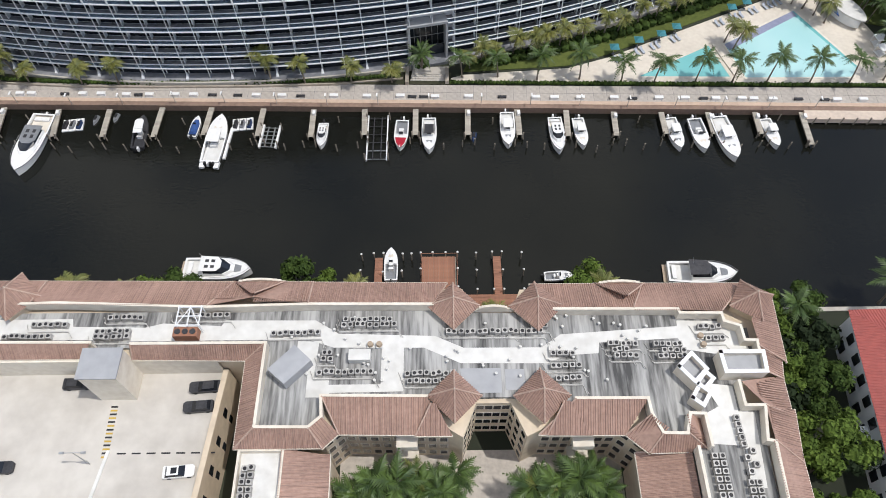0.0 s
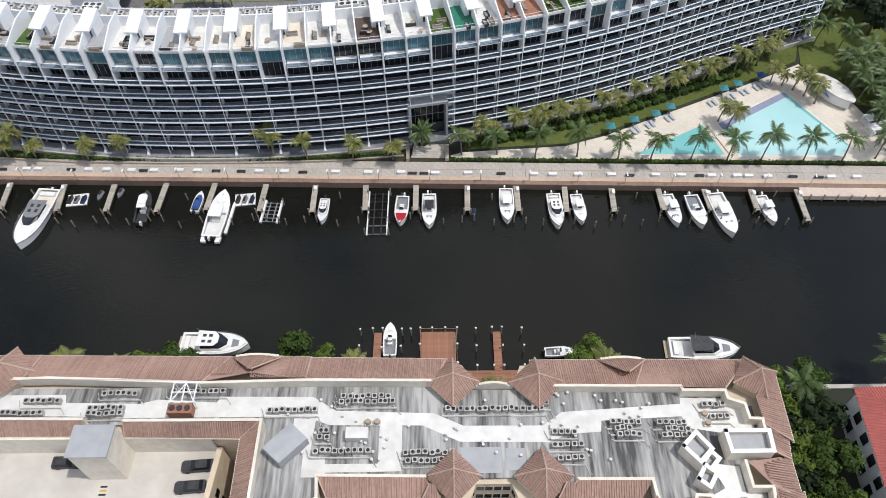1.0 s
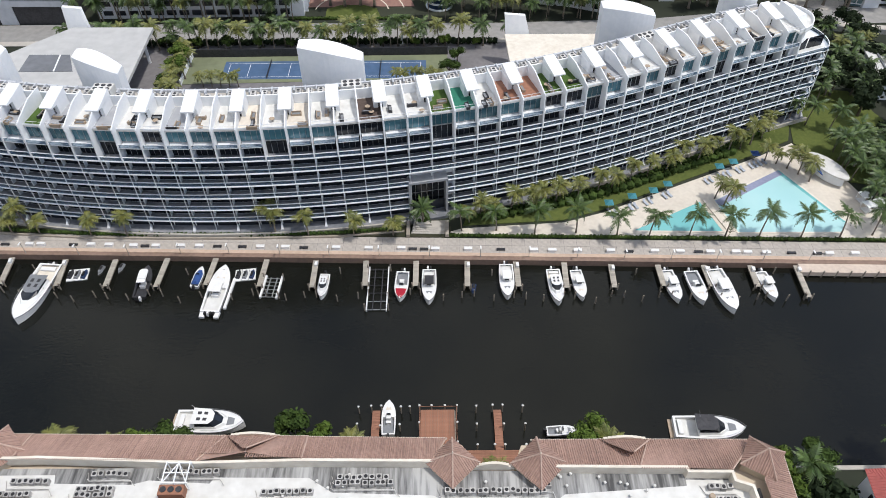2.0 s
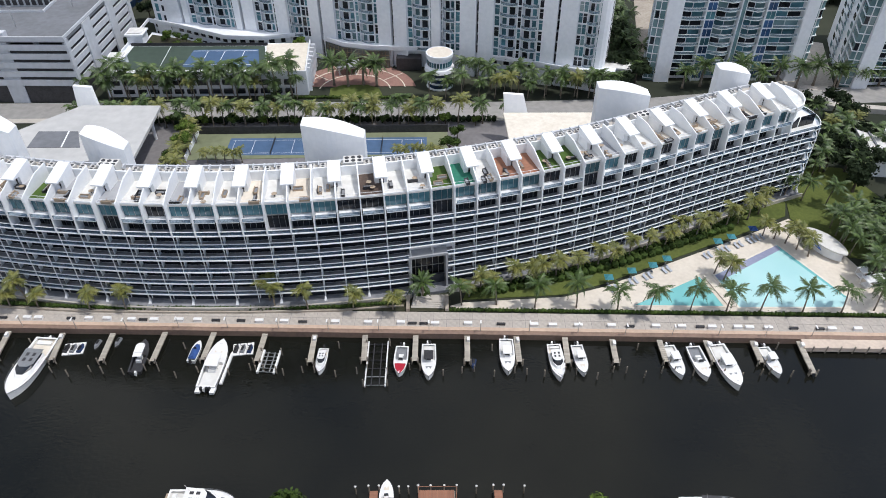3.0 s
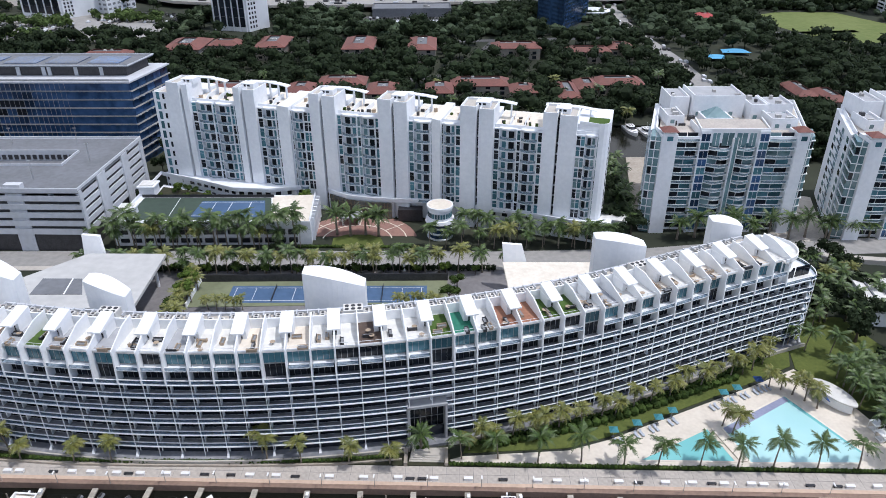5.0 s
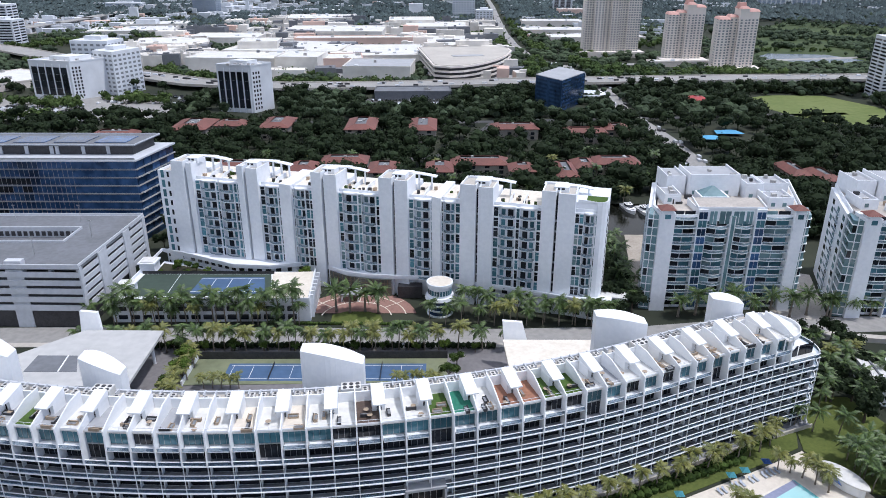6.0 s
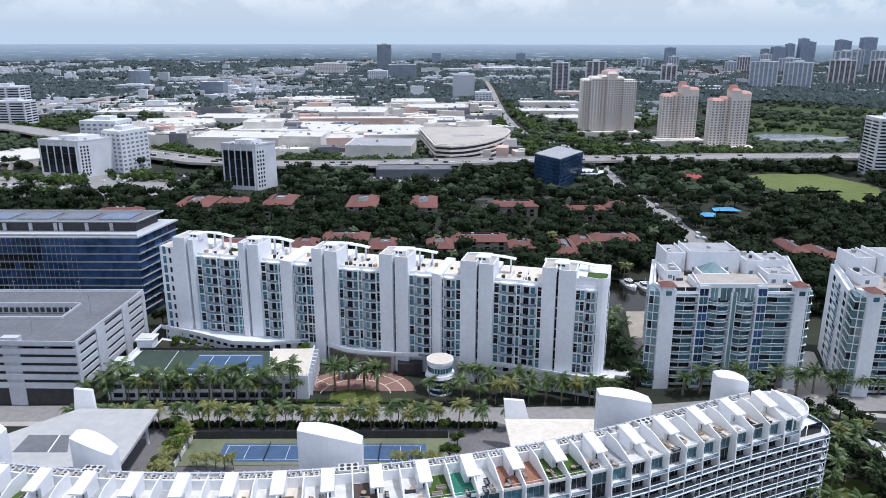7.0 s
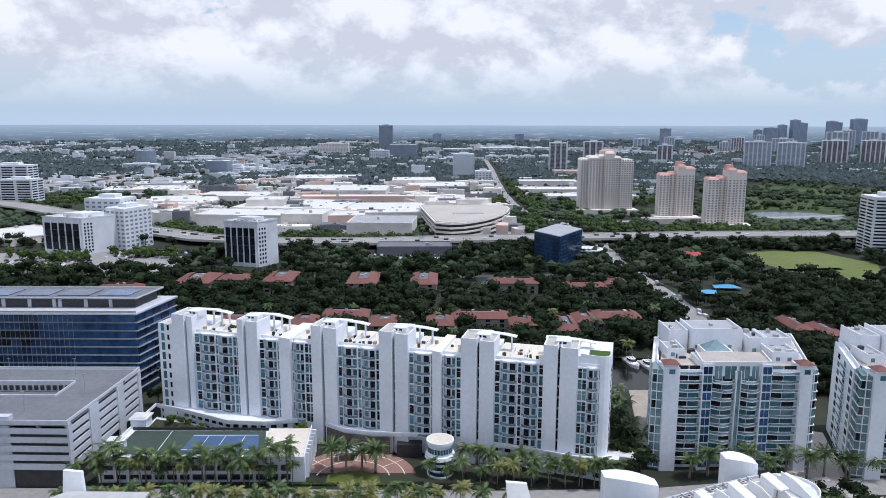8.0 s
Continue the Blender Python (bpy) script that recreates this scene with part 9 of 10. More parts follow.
def block(name, pts, z1, floors, wall, glass, label, style="bands", roof=None, group="", top=True):
    """A far building on a plan outline, with window bands or window columns on every side."""
    t = thing(name, label, "building", group)
    n = len(pts)
    area = sum(pts[i][0] * pts[(i + 1) % n][1] - pts[(i + 1) % n][0] * pts[i][1] for i in range(n))
    if area < 0:
        pts = pts[::-1]
    part("wall", Shape().prism(pts, 1.5, z1), wall, t)
    g = Shape()
    for i in range(n):
        a, b = Vector(pts[i]), Vector(pts[(i + 1) % n])
        d = b - a
        L = d.length
        d.normalize()
        o = Vector((d.y, -d.x)) * 0.12
        fh = (z1 - 5.0) / floors
        if style == "columns" and L < 37 and z1 < 46:
            for j in range(1, 4):
                for f in range(floors):
                    p0 = a + d * (L * j / 4) + o
                    p1, z = p0 + d * 1.6, 4 + f * (z1 - 8) / floors
                    g.prism([(p0.x, p0.y), (p1.x, p1.y), (p1.x - o.x * 2, p1.y - o.y * 2), (p0.x - o.x * 2, p0.y - o.y * 2)], z + 0.8, z + 2.4)
        elif style == "columns":
            k = max(2, int(L / 6.5))
            for j in range(k):
                w_ = .30 if a.y > 1450 else .12
                p0, p1 = a + d * (L * (.07 + .86 * (j + w_) / k)) + o, a + d * (L * (.07 + .86 * (j + 1 - w_) / k)) + o
                g.prism([(p0.x, p0.y), (p1.x, p1.y), (p1.x - o.x * 2, p1.y - o.y * 2), (p0.x - o.x * 2, p0.y - o.y * 2)], 4.5, z1 - 4.0)
        else:
            for f in range(floors):
                z = 3.5 + f * fh
                k = max(2, int(L / (5.5 if style == "grid" else 18)))
                for j in range(k):
                    p0, p1 = a + d * (L * (j + (.22 if style == "grid" else .10)) / k) + o, a + d * (L * (j + (.78 if style == "grid" else .90)) / k) + o
                    g.prism([(p0.x, p0.y), (p1.x, p1.y), (p1.x - o.x * 2, p1.y - o.y * 2), (p0.x - o.x * 2, p0.y - o.y * 2)], z + fh * 0.28, z + fh * 0.76)
    # past 1450 m the glazing takes the haze-tinted colour
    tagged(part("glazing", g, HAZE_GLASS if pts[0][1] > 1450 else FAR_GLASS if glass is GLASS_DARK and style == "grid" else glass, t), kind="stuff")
    part("roof", Shape().prism([tuple(Vector(p) * 1.0) for p in pts], z1, z1 + 0.6), roof or FAR_WHITE, t)
    if top:
        c = sum((Vector(p) for p in pts), Vector((0, 0))) / n
        q = [tuple(c + (Vector(p) - c) * 0.45) for p in pts]
        part("plant_room", Shape().prism(q, z1 + 0.6, z1 + 4.0), wall, t)
    return t


def rect(x0, x1, y0, y1, a=0.0):
    c = Vector(((x0 + x1) / 2, (y0 + y1) / 2))
    m = Matrix.Rotation(radians(a), 2)
    return [tuple(c + m @ (Vector(p) - c)) for p in ((x0, y0), (x1, y0), (x1, y1), (x0, y1))]


def glass_slab(label, pts, z1, cols):
    """An office slab: its first edge has tall glass columns between white fins, its second rows of small windows."""
    t = thing("office_slab", label, "building", "office slabs")
    part("wall", Shape().prism(pts, 1.5, z1), FAR_WHITE, t)
    a, b, c = Vector(pts[0]), Vector(pts[1]), Vector(pts[2])
    d = (b - a).normalized()
    o = Vector((d.y, -d.x))
    L = (b - a).length
    q = lambda u, v: tuple(a + d * u + o * v)
    for k in range(cols):
        u0, u1 = L * (0.05 + 0.9 * k / cols), L * (0.05 + 0.9 * (k + 1) / cols) - 0.9
        for f in range(4):
            z = 5 + f * (z1 - 9.5) / 4
            part("glass_pane", Shape().prism([q(u0, -0.2), q(u1, -0.2), q(u1, 0.12), q(u0, 0.12)], z, z + (z1 - 9.5) / 4 - 0.08), GLASS_DARK, t)
        part("fin", Shape().prism([q(u1 + 0.1, -0.2), q(u1 + 0.8, -0.2), q(u1 + 0.8, 0.9), q(u1 + 0.1, 0.9)], 1.5, z1 - 2), FAR_WHITE, t)
    e = (c - b).normalized()
    o2 = Vector((e.y, -e.x))
    g = Shape()
    for k in range(3):
        for f in range(9):
            z, u = 4 + f * (z1 - 7) / 9, 1.6 + k * 3.0
            p0, p1 = b + e * u, b + e * (u + 1.5)
            g.prism([tuple(p0 - o2 * .2), tuple(p1 - o2 * .2), tuple(p1 + o2 * .12), tuple(p0 + o2 * .12)], z, z + 1.9)
    tagged(part("side_windows", g, GLASS_DARK, t), kind="stuff")
    m = sum((Vector(p) for p in pts), Vector((0, 0))) / 4
    part("roof", Shape().prism([tuple(m + (Vector(p) - m) * .97) for p in pts], z1, z1 + 0.1), WHITE_ROOF, t)
    for k in range(4):
        part("parapet", Shape().wall([pts[k], pts[(k + 1) % 4]], z1, z1 + 1.2, 0.5), FAR_WHITE, t)
    part("plant_room", Shape().prism([tuple(m + (Vector(p) - m) * .5) for p in pts], z1 + 0.1, z1 + 3.6), FAR_WHITE, t)
    for k in range(5):
        part("roof_unit", Shape().obox(m.x + (k - 2) * 5, m.y - 9 + (k % 2) * 3, z1 + .1, z1 + 1.8, 2.4, 1.8, -12), AC_GREY, t)


glass_slab("white office slab with tall dark glass columns", [(-366, 648), (-324, 636), (-300, 668), (-342, 682)], 34, 5)
glass_slab("white office block with black glass columns among trees", [(-182, 589), (-152, 580.5), (-140, 600), (-170, 610)], 38.5, 5)
block("hotel", [(-318, 670), (-295, 657), (-283, 690), (-306, 704)], 40, 9, FAR_WHITE, GLASS_DARK, "white hotel with rows of small windows", "grid")
block("hotel", rect(-348, -310, 692, 720, -8), 46, 10, FAR_WHITE, GLASS_DARK, "tall white hotel wing behind the office slab", "grid")
block("glass_cube", [(80, 616), (97, 584), (124, 628), (107, 660)], 27, 7, GLASS_OFFICE, GLASS_OFFICE, "dark blue glass office cube by the highway", "bands", roof=SLATE, top=False)
def bay_tower(name, label, cx, cy, bays, h, floors, wall, cap, turn, group=""):
    """A tower of upright bays of changing depth, each with window columns and balconies, and a stepped top."""
    t = thing(name, label, "building", group, at=(cx, cy, 1.5), turn=turn)
    g = Shape()
    fh = (h - 4) / floors
    for x0, x1, y0, y1, dz in bays:
        part("tower_bay", Shape().box(x0, x1, y0, y1, 0, h + dz), wall, t)
        part("bay_roof", Shape().prism([(x0 - .6, y0 - .6), (x1 + .6, y0 - .6), (x1 + .6, y1), (x0 - .6, y1)], h + dz, h + dz + 2.4, [(x0 + 1.5, y0 + 2), (x1 - 1.5, y0 + 2), (x1 - 1.5, y1), (x0 + 1.5, y1)]), cap, t)
        n = max(1, int((x1 - x0) / 3.1))
        for f in range(floors):
            z = 3 + f * fh
            for j in range(n):
                u = x0 + (j + .5) * (x1 - x0) / n
                g.box(u - 1.0, u + 1.0, y0 - 0.15, y0 + 0.1, z + 0.5, z + fh - 0.8)
            for yy in (y0 + 2.5, y0 + 7):
                g.box(x1 - 0.1, x1 + 0.15, yy, yy + 1.6, z + 0.8, z + fh - 0.8)
                g.box(x0 - 0.15, x0 + 0.1, yy, yy + 1.6, z + 0.8, z + fh - 0.8)
        part("bay_rib", Shape().box(x0 - 0.3, x0 + 0.5, y0 - 0.5, y0 + 0.5, 0, h + dz), wall, t)
    tagged(part("glazing", g, FAR_GLASS, t), kind="stuff")
    part("podium", Shape().box(bays[0][0] - 6, bays[-1][1] + 6, -16, 10, 0, 7), wall, t)
    return t


tall = bay_tower("tall_tower", "tall cream apartment tower with many balconies", 215, 940, [(-34, -24, 0, 24, -3), (-24, -12, -5, 24, 0), (-12, -3, -1, 24, 2), (-3, 8, -6, 24, 6), (8, 18, -1, 24, 0), (18, 34, -4, 24, -4)], 73.5, 24, FAR_TAN, FAR_TAN, 0)
part("crown_block", Shape().box(-8, 12, 4, 16, 75, 82), FAR_TAN, tall)
part("crown_roof", Shape().prism([(-9, 3), (13, 3), (13, 17), (-9, 17)], 82, 85, [(0, 8), (4, 8), (4, 12), (0, 12)]), FAR_PINK, tall)
for cx, cy, tn in ((284, 868, -6), (318, 800, -6)):
    t = bay_tower("pink_tower", "pale apartment tower with pink stepped roof", cx, cy, [(-21, -9, -3, 18, -2), (-9, 0, 1, 18, 0), (0, 9, -4, 20, 9), (9, 21, 0, 20, 6)], 58, 19, FAR_TAN, FAR_PINK, tn, "pink-topped towers")
    part("crown_block", Shape().obox(3, 8, 67, 73, 9, 9, 0, 0.8), FAR_PINK, t)
block("balcony_slab_tower", rect(392, 430, 640, 670, -8), 54, 16, FAR_WHITE, GLASS_DARK, "white tower with long balcony bands", "bands")
block("office_slab", rect(-660, -612, 1062, 1095, 0), 35, 8, FAR_WHITE, GLASS_DARK, "white banded office building", "bands", group="office slabs")
block("office_slab", rect(-720, -655, 1130, 1160, 0), 52, 12, FAR_WHITE, GLASS_DARK, "white banded office tower", "bands", group="office slabs")
block("office_slab", rect(22, 67, 1534, 1570, 0), 54, 11, FAR_WHITE, GLASS_DARK, "white gridded office building far off", "grid", group="office slabs")
block("office_slab", rect(64, 96, 1408, 1440, 0), 26, 5, FAR_WHITE, GLASS_DARK, "low pale office wing far off", "grid", group="office slabs")
block("far_office", rect(-456, -345, 2620, 2660, 0), 45, 9, FAR_TAN, GLASS_DARK, "cream apartment block far off", "grid", group="far slabs")
block("far_office", rect(-230, -170, 2250, 2290, 0), 34, 7, FAR_WHITE, GLASS_DARK, "white apartment block far off", "grid", group="far slabs")
drum = [(-773 + 25 * math.cos(6.28318 * k / 16), 1870 + 25 * math.sin(6.28318 * k / 16)) for k in range(16)]
block("drum_office", drum, 48, 9, FAR_GREY, GLASS_DARK, "dark round office drum far off", "bands")
block("far_office", rect(-806, -720, 1800, 1830, 0), 16, 3, FAR_WHITE, GLASS_DARK, "white base below the round office", "bands", group="far slabs")


def ribbed_tower(x0, x1, y, h, core, ribs, label, group, crown=0.35, wall=None):
    """A far apartment slab: recessed balcony bays between pale ribs, floor edges, a cap and a plant room."""
    wall = wall or FAR_WHITE
    t = thing("apartment_tower", label, "tower", group, at=((x0 + x1) / 2, y, 1.5), turn=-math.degrees(math.atan2((x0 + x1) / 2, y)))
    w, d = (x1 - x0) / 2 * 0.93, (x1 - x0) * 0.2
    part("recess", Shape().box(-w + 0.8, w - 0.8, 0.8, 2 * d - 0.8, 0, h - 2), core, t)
    rw = 2 * w / (ribs * 3.6)
    for i in range(ribs + 1):
        u = -w + i * (2 * w - rw) / ribs
        part("rib", Shape().box(u, u + rw, 0, 2 * d, 0, h - 1), wall, t)
    sl = Shape()
    for f in range(1, int(h / 3.1)):
        sl.box(-w + 0.3, w - 0.3, 0.35, 2 * d - 0.35, f * 3.1, f * 3.1 + 0.35)
    tagged(part("floor_edges", sl, wall, t), kind="stuff")
    for sx in (-1, 1):
        part("side_wall", Shape().box(min(sx * w, sx * (w - 0.9)), max(sx * w, sx * (w - 0.9)), d * 0.3, d * 1.7, 0, h), wall, t)
    part("cap", Shape().box(-w - 0.3, w + 0.3, -0.3, 2 * d + 0.3, h - 2, h), wall, t)
    part("plant_room", Shape().box(-w * crown, w * crown, d * 0.6, d * 1.4, h, h + 4.5), wall, t)
    return t


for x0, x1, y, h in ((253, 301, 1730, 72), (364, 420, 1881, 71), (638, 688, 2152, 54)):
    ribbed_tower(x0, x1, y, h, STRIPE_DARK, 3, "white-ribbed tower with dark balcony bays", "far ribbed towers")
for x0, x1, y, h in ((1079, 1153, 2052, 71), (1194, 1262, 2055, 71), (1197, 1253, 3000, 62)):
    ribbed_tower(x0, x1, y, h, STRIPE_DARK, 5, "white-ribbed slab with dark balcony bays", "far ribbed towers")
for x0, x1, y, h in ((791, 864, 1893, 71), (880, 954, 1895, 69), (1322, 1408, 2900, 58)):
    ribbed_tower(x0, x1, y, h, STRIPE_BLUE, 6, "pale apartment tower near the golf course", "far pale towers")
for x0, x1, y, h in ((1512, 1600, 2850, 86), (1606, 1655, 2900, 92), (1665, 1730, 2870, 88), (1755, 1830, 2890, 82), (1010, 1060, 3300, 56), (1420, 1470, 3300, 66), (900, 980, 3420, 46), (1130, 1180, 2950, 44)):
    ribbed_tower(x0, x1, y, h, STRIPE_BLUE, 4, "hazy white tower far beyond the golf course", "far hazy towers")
block("far_office", rect(-285, -225, 3210, 3260, 0), 108, 20, FAR_GREY, GLASS_DARK, "dark lone office tower near the horizon", "bands", group="far slabs")
block("far_office", rect(-560, -508, 1690, 1730, 0), 30, 6, FAR_GREY, GLASS_DARK, "dark glass office far off", "bands", group="far slabs")
block("far_office", rect(-178, -88, 2405, 2450, 0), 48, 9, FAR_GREY, GLASS_OFFICE, "blue-grey glass office far off", "bands", group="far slabs")
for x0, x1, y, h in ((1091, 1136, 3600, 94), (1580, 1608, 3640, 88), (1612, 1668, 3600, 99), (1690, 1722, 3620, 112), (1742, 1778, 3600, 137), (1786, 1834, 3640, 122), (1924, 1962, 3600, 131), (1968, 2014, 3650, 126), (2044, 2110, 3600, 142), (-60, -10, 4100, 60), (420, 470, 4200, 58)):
    block("skyline_tower", rect(x0, x1, y, y + 40), h, 22, SKYLINE, GLASS_OFFICE, "skyline tower on the horizon, tinted blue-grey for haze", "columns", group="skyline towers")

# mall
noise_at = lambda x, y, k: noise.noise(Vector((x * k, y * k, 3.3)))


def low_block(x0, x1, y0, y1, h, wall, label, a=0.0, deck=None):
    t = thing("mall_building", label, "mall", "mall buildings")
    p = rect(x0, x1, y0, y1, a)
    part("wall", Shape().prism(p, 1.5, h), wall, t)
    part("roof", Shape().prism(rect(x0 + 1, x1 - 1, y0 + 1, y1 - 1, a), h, h + 0.5), deck or WHITE_ROOF, t)
    part("roof_parapet", Shape().wall(p + [p[0]], h, h + 1.2, 0.6), wall, t)
    r = random.Random(int(x0 * 7 + y0))
    for _ in range(max(2, int((x1 - x0) * (y1 - y0) / 1500))):
        x, y = r.uniform(x0 + 5, x1 - 5), r.uniform(y0 + 5, y1 - 5)
        part("roof_unit", Shape().obox(x, y, h + 0.5, h + r.uniform(1.5, 3.2), r.uniform(2, 6), r.uniform(2, 4), a), AC_GREY if r.random() < .5 else FAR_WHITE, t)
    return t


low_block(-570, -440, 1180, 1260, 9, MALL_WHITE, "long low white store", 12)
low_block(-560, -450, 1290, 1350, 10, MALL_WHITE, "low white retail sheds", 12)
low_block(-410, -320, 965, 1050, 13, FAR_TAN, "tan two-storey strip mall with a white roof", 20)
low_block(-470, -392, 690, 760, 8, FAR_TAN, "tan low commercial building", -30)
low_block(-252, -204, 906, 950, 22, MALL_WHITE, "tall white office end of the mall", 4)
low_block(-290, -165, 1355, 1450, 15, MALL_WHITE, "white department store with a long roof", 0)
low_block(-92, -14, 1276, 1350, 18, MALL_WHITE, "white department store with a pale wall", 3)
low_block(-280, -180, 800, 860, 16, MALL_WHITE, "white flat-roofed mall wing", -4)
low_block(-176, -130, 778, 830, 20, MALL_WHITE, "tall white windowless store", -4)
low_block(-98, -30, 730, 790, 17, MALL_WHITE, "grey-white cinema box with a plain wall", -3, SLATE)
low_block(-260, -120, 880, 990, 14, MALL_WHITE, "broad white mall roof", -6)
low_block(-120, -20, 850, 960, 13, MALL_WHITE, "broad white mall roof with machines", 5)
low_block(-150, -90, 805, 850, 15, FAR_SALMON, "salmon-pink mall facade block", 8)
low_block(-200, -40, 1000, 1030, 17, FAR_SALMON, "long salmon-pink mall block", 3)
low_block(-20, 60, 960, 1080, 12, MALL_WHITE, "white mall wing with a long skylight", 2)
low_block(-360, -260, 1040, 1110, 13, MALL_WHITE, "low white store by the parking lot", 0)
low_block(-240, -90, 1120, 1220, 14, MALL_WHITE, "white department store with machines", 0)
low_block(-60, 40, 1200, 1290, 14, MALL_WHITE, "white department store far off", 0)
low_block(-420, -330, 900, 950, 12, MALL_WHITE, "low white flat-roofed store", -10)
low_block(130, 230, 1180, 1230, 11, FAR_TAN, "tan low store with a pale roof", 0)
low_block(160, 300, 1090, 1140, 9, FAR_TAN, "tan low store beside the avenue", 3)
low_block(-60, 8, 640, 668, 8, CONCRETE_GREY, "grey two-level parking deck with cars", 2, CONCRETE_GREY)
low_block(240, 330, 845, 860, 7, FAR_TAN, "tan podium below the towers", 4)
for nm, mt, sd, cnt in (("mall_roof_units", MALL_WHITE, 14, 330), ("mall_roof_pink", FAR_SALMON, 15, 40), ("mall_roof_grey", CONCRETE_GREY, 16, 160)):
    r, s = random.Random(sd), Shape()
    for _ in range(cnt):
        x, y = r.uniform(-420, 80), r.uniform(735, 1400)
        if noise_at(x, y, 0.012) > 0.1 or (x < -190 and y < 800) or near_line(x, y, HIGHWAY, 26):
            continue
        h = r.uniform(6, 19)
        s.obox(x, y, 1.5, h, r.uniform(6, 46), r.uniform(5, 22), r.choice((-6, 0, 4, 8)))
        s.obox(x + r.uniform(-8, 8), y + r.uniform(-4, 4), h, h + r.uniform(1, 3), r.uniform(2, 7), r.uniform(2, 5))
    solid(nm, s, mt, "jumbled flat mall roofs with small units", "mall", kind="stuff")
og = thing("oval_garage", "open parking garage with a rounded end and ring floors", "parking garage")
ov = [(-29, 872), (-8, 720), (8, 712), (22, 717), (34, 728), (46, 744), (57, 764), (67, 788), (75, 815), (80, 842), (78, 866), (66, 880)]
# dark solid core in place of the shade between ring floors
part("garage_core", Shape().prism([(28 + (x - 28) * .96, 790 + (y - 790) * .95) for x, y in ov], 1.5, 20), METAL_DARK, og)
for z in (5, 9.5, 14, 18.5):
    part("ring_floor", Shape().prism(ov, z, z + 1.8), FAR_TAN, og)
part("garage_roof", Shape().prism([(28 + (x - 28) * .96, 790 + (y - 790) * .96) for x, y in ov], 20.3, 20.9), CONCRETE, og)
part("roof_well", Shape().obox(28, 790, 20.9, 21.3, 34, 12, 10), SLATE, og)

# parked and passing cars far off, boxes of a few colours
for nm, mt, sd in (("far_cars_pale", FAR_WHITE, 1), ("far_cars_dark", METAL_DARK, 2)):
    r, s = random.Random(sd), Shape()
    for x0, x1, y0, y1, n in ((-64, 8, 600, 640, 60), (-440, -300, 950, 1060, 120), (-300, -210, 620, 660, 40), (-330, -280, 730, 790, 50), (-30, 60, 1100, 1180, 90), (-400, -300, 570, 610, 40), (-470, -350, 890, 1080, 170), (-780, -680, 1210, 1600, 260), (-190, -120, 860, 880, 40), (-40, 110, 1090, 1180, 60)):
        for _ in range(n):
            x, y = x0 + round(r.uniform(0, x1 - x0) / 3) * 3, y0 + round(r.uniform(0, y1 - y0) / 7) * 7
            s.obox(x, y, 1.7, 2.5, 1.9, 4.6).obox(x, y - 0.3, 2.5, 3.1, 1.6, 2.2, 0, 0.85)
    for i in range(45):
        u = r.random() * (len(AVENUE) - 2)
        k = int(u)
        p = Vector(AVENUE[k]).lerp(Vector(AVENUE[k + 1]), u - k)
        s.obox(p.x + r.choice((-6, -3, 3, 6)), p.y, 1.7, 3.0, 1.9, 4.6)
        u = 2 + r.random() * (len(HIGHWAY) - 4)
        k = int(u)
        p = Vector(HIGHWAY[k]).lerp(Vector(HIGHWAY[k + 1]), u - k)
        s.obox(p.x, p.y + r.choice((-8, -5, 5, 8)), 7.4, 8.8, 4.6, 1.9)
    solid(nm, s, mt, "parked and passing cars in far lots", "cars", kind="stuff")

# woods
KEEP = [(x0 - 2, x1 + 2, y0 - 4.5, y1 + 2) for x0, x1, y0, y1, h in HOUSES] + [(-235, -122, 292, 336), (-118, 68, 218, 300), (64, 210, 205, 275), (64, 124, 205, 352), (176, 226, 470, 512), (-66, 12, 598, 672), (205, 235, 600, 630)]


LINES = ((AVENUE, 9), (HIGHWAY, 30), ([(-420, 575), (-200, 548), (0, 545), (155, 560), (330, 580)], 8), ([(-60, 420), (10, 452), (40, 545)], 7))


def free(x, y):
    return not any(a < x < b and c < y < d for a, b, c, d in KEEP) and not any(near_line(x, y, ln, w) for ln, w in LINES)


r = random.Random(77)
spots = []
for _ in range(6000):
    if len(spots) >= 28:
        break
    y = r.uniform(276, 420)
    x = r.uniform(-0.66 * y - 10, 0.66 * y + 10)
    if free(x, y) and not (262 < x < 372 and 530 < y < 660) and not (-430 < x < -215 and 545 < y) and all(abs(x - a) + abs(y - b) > 6.5 for a, b, _ in spots[-260:]):
        spots.append((x, y, r.uniform(0.75, 1.3)))
place(OAK, spots, 1.5, 0.9, 1.1, 41)
place(ROAD, [(r.uniform(-160, 170), r.uniform(330, 430)) for _ in range(24)], 1.5, 0.9, 1.2, 42)


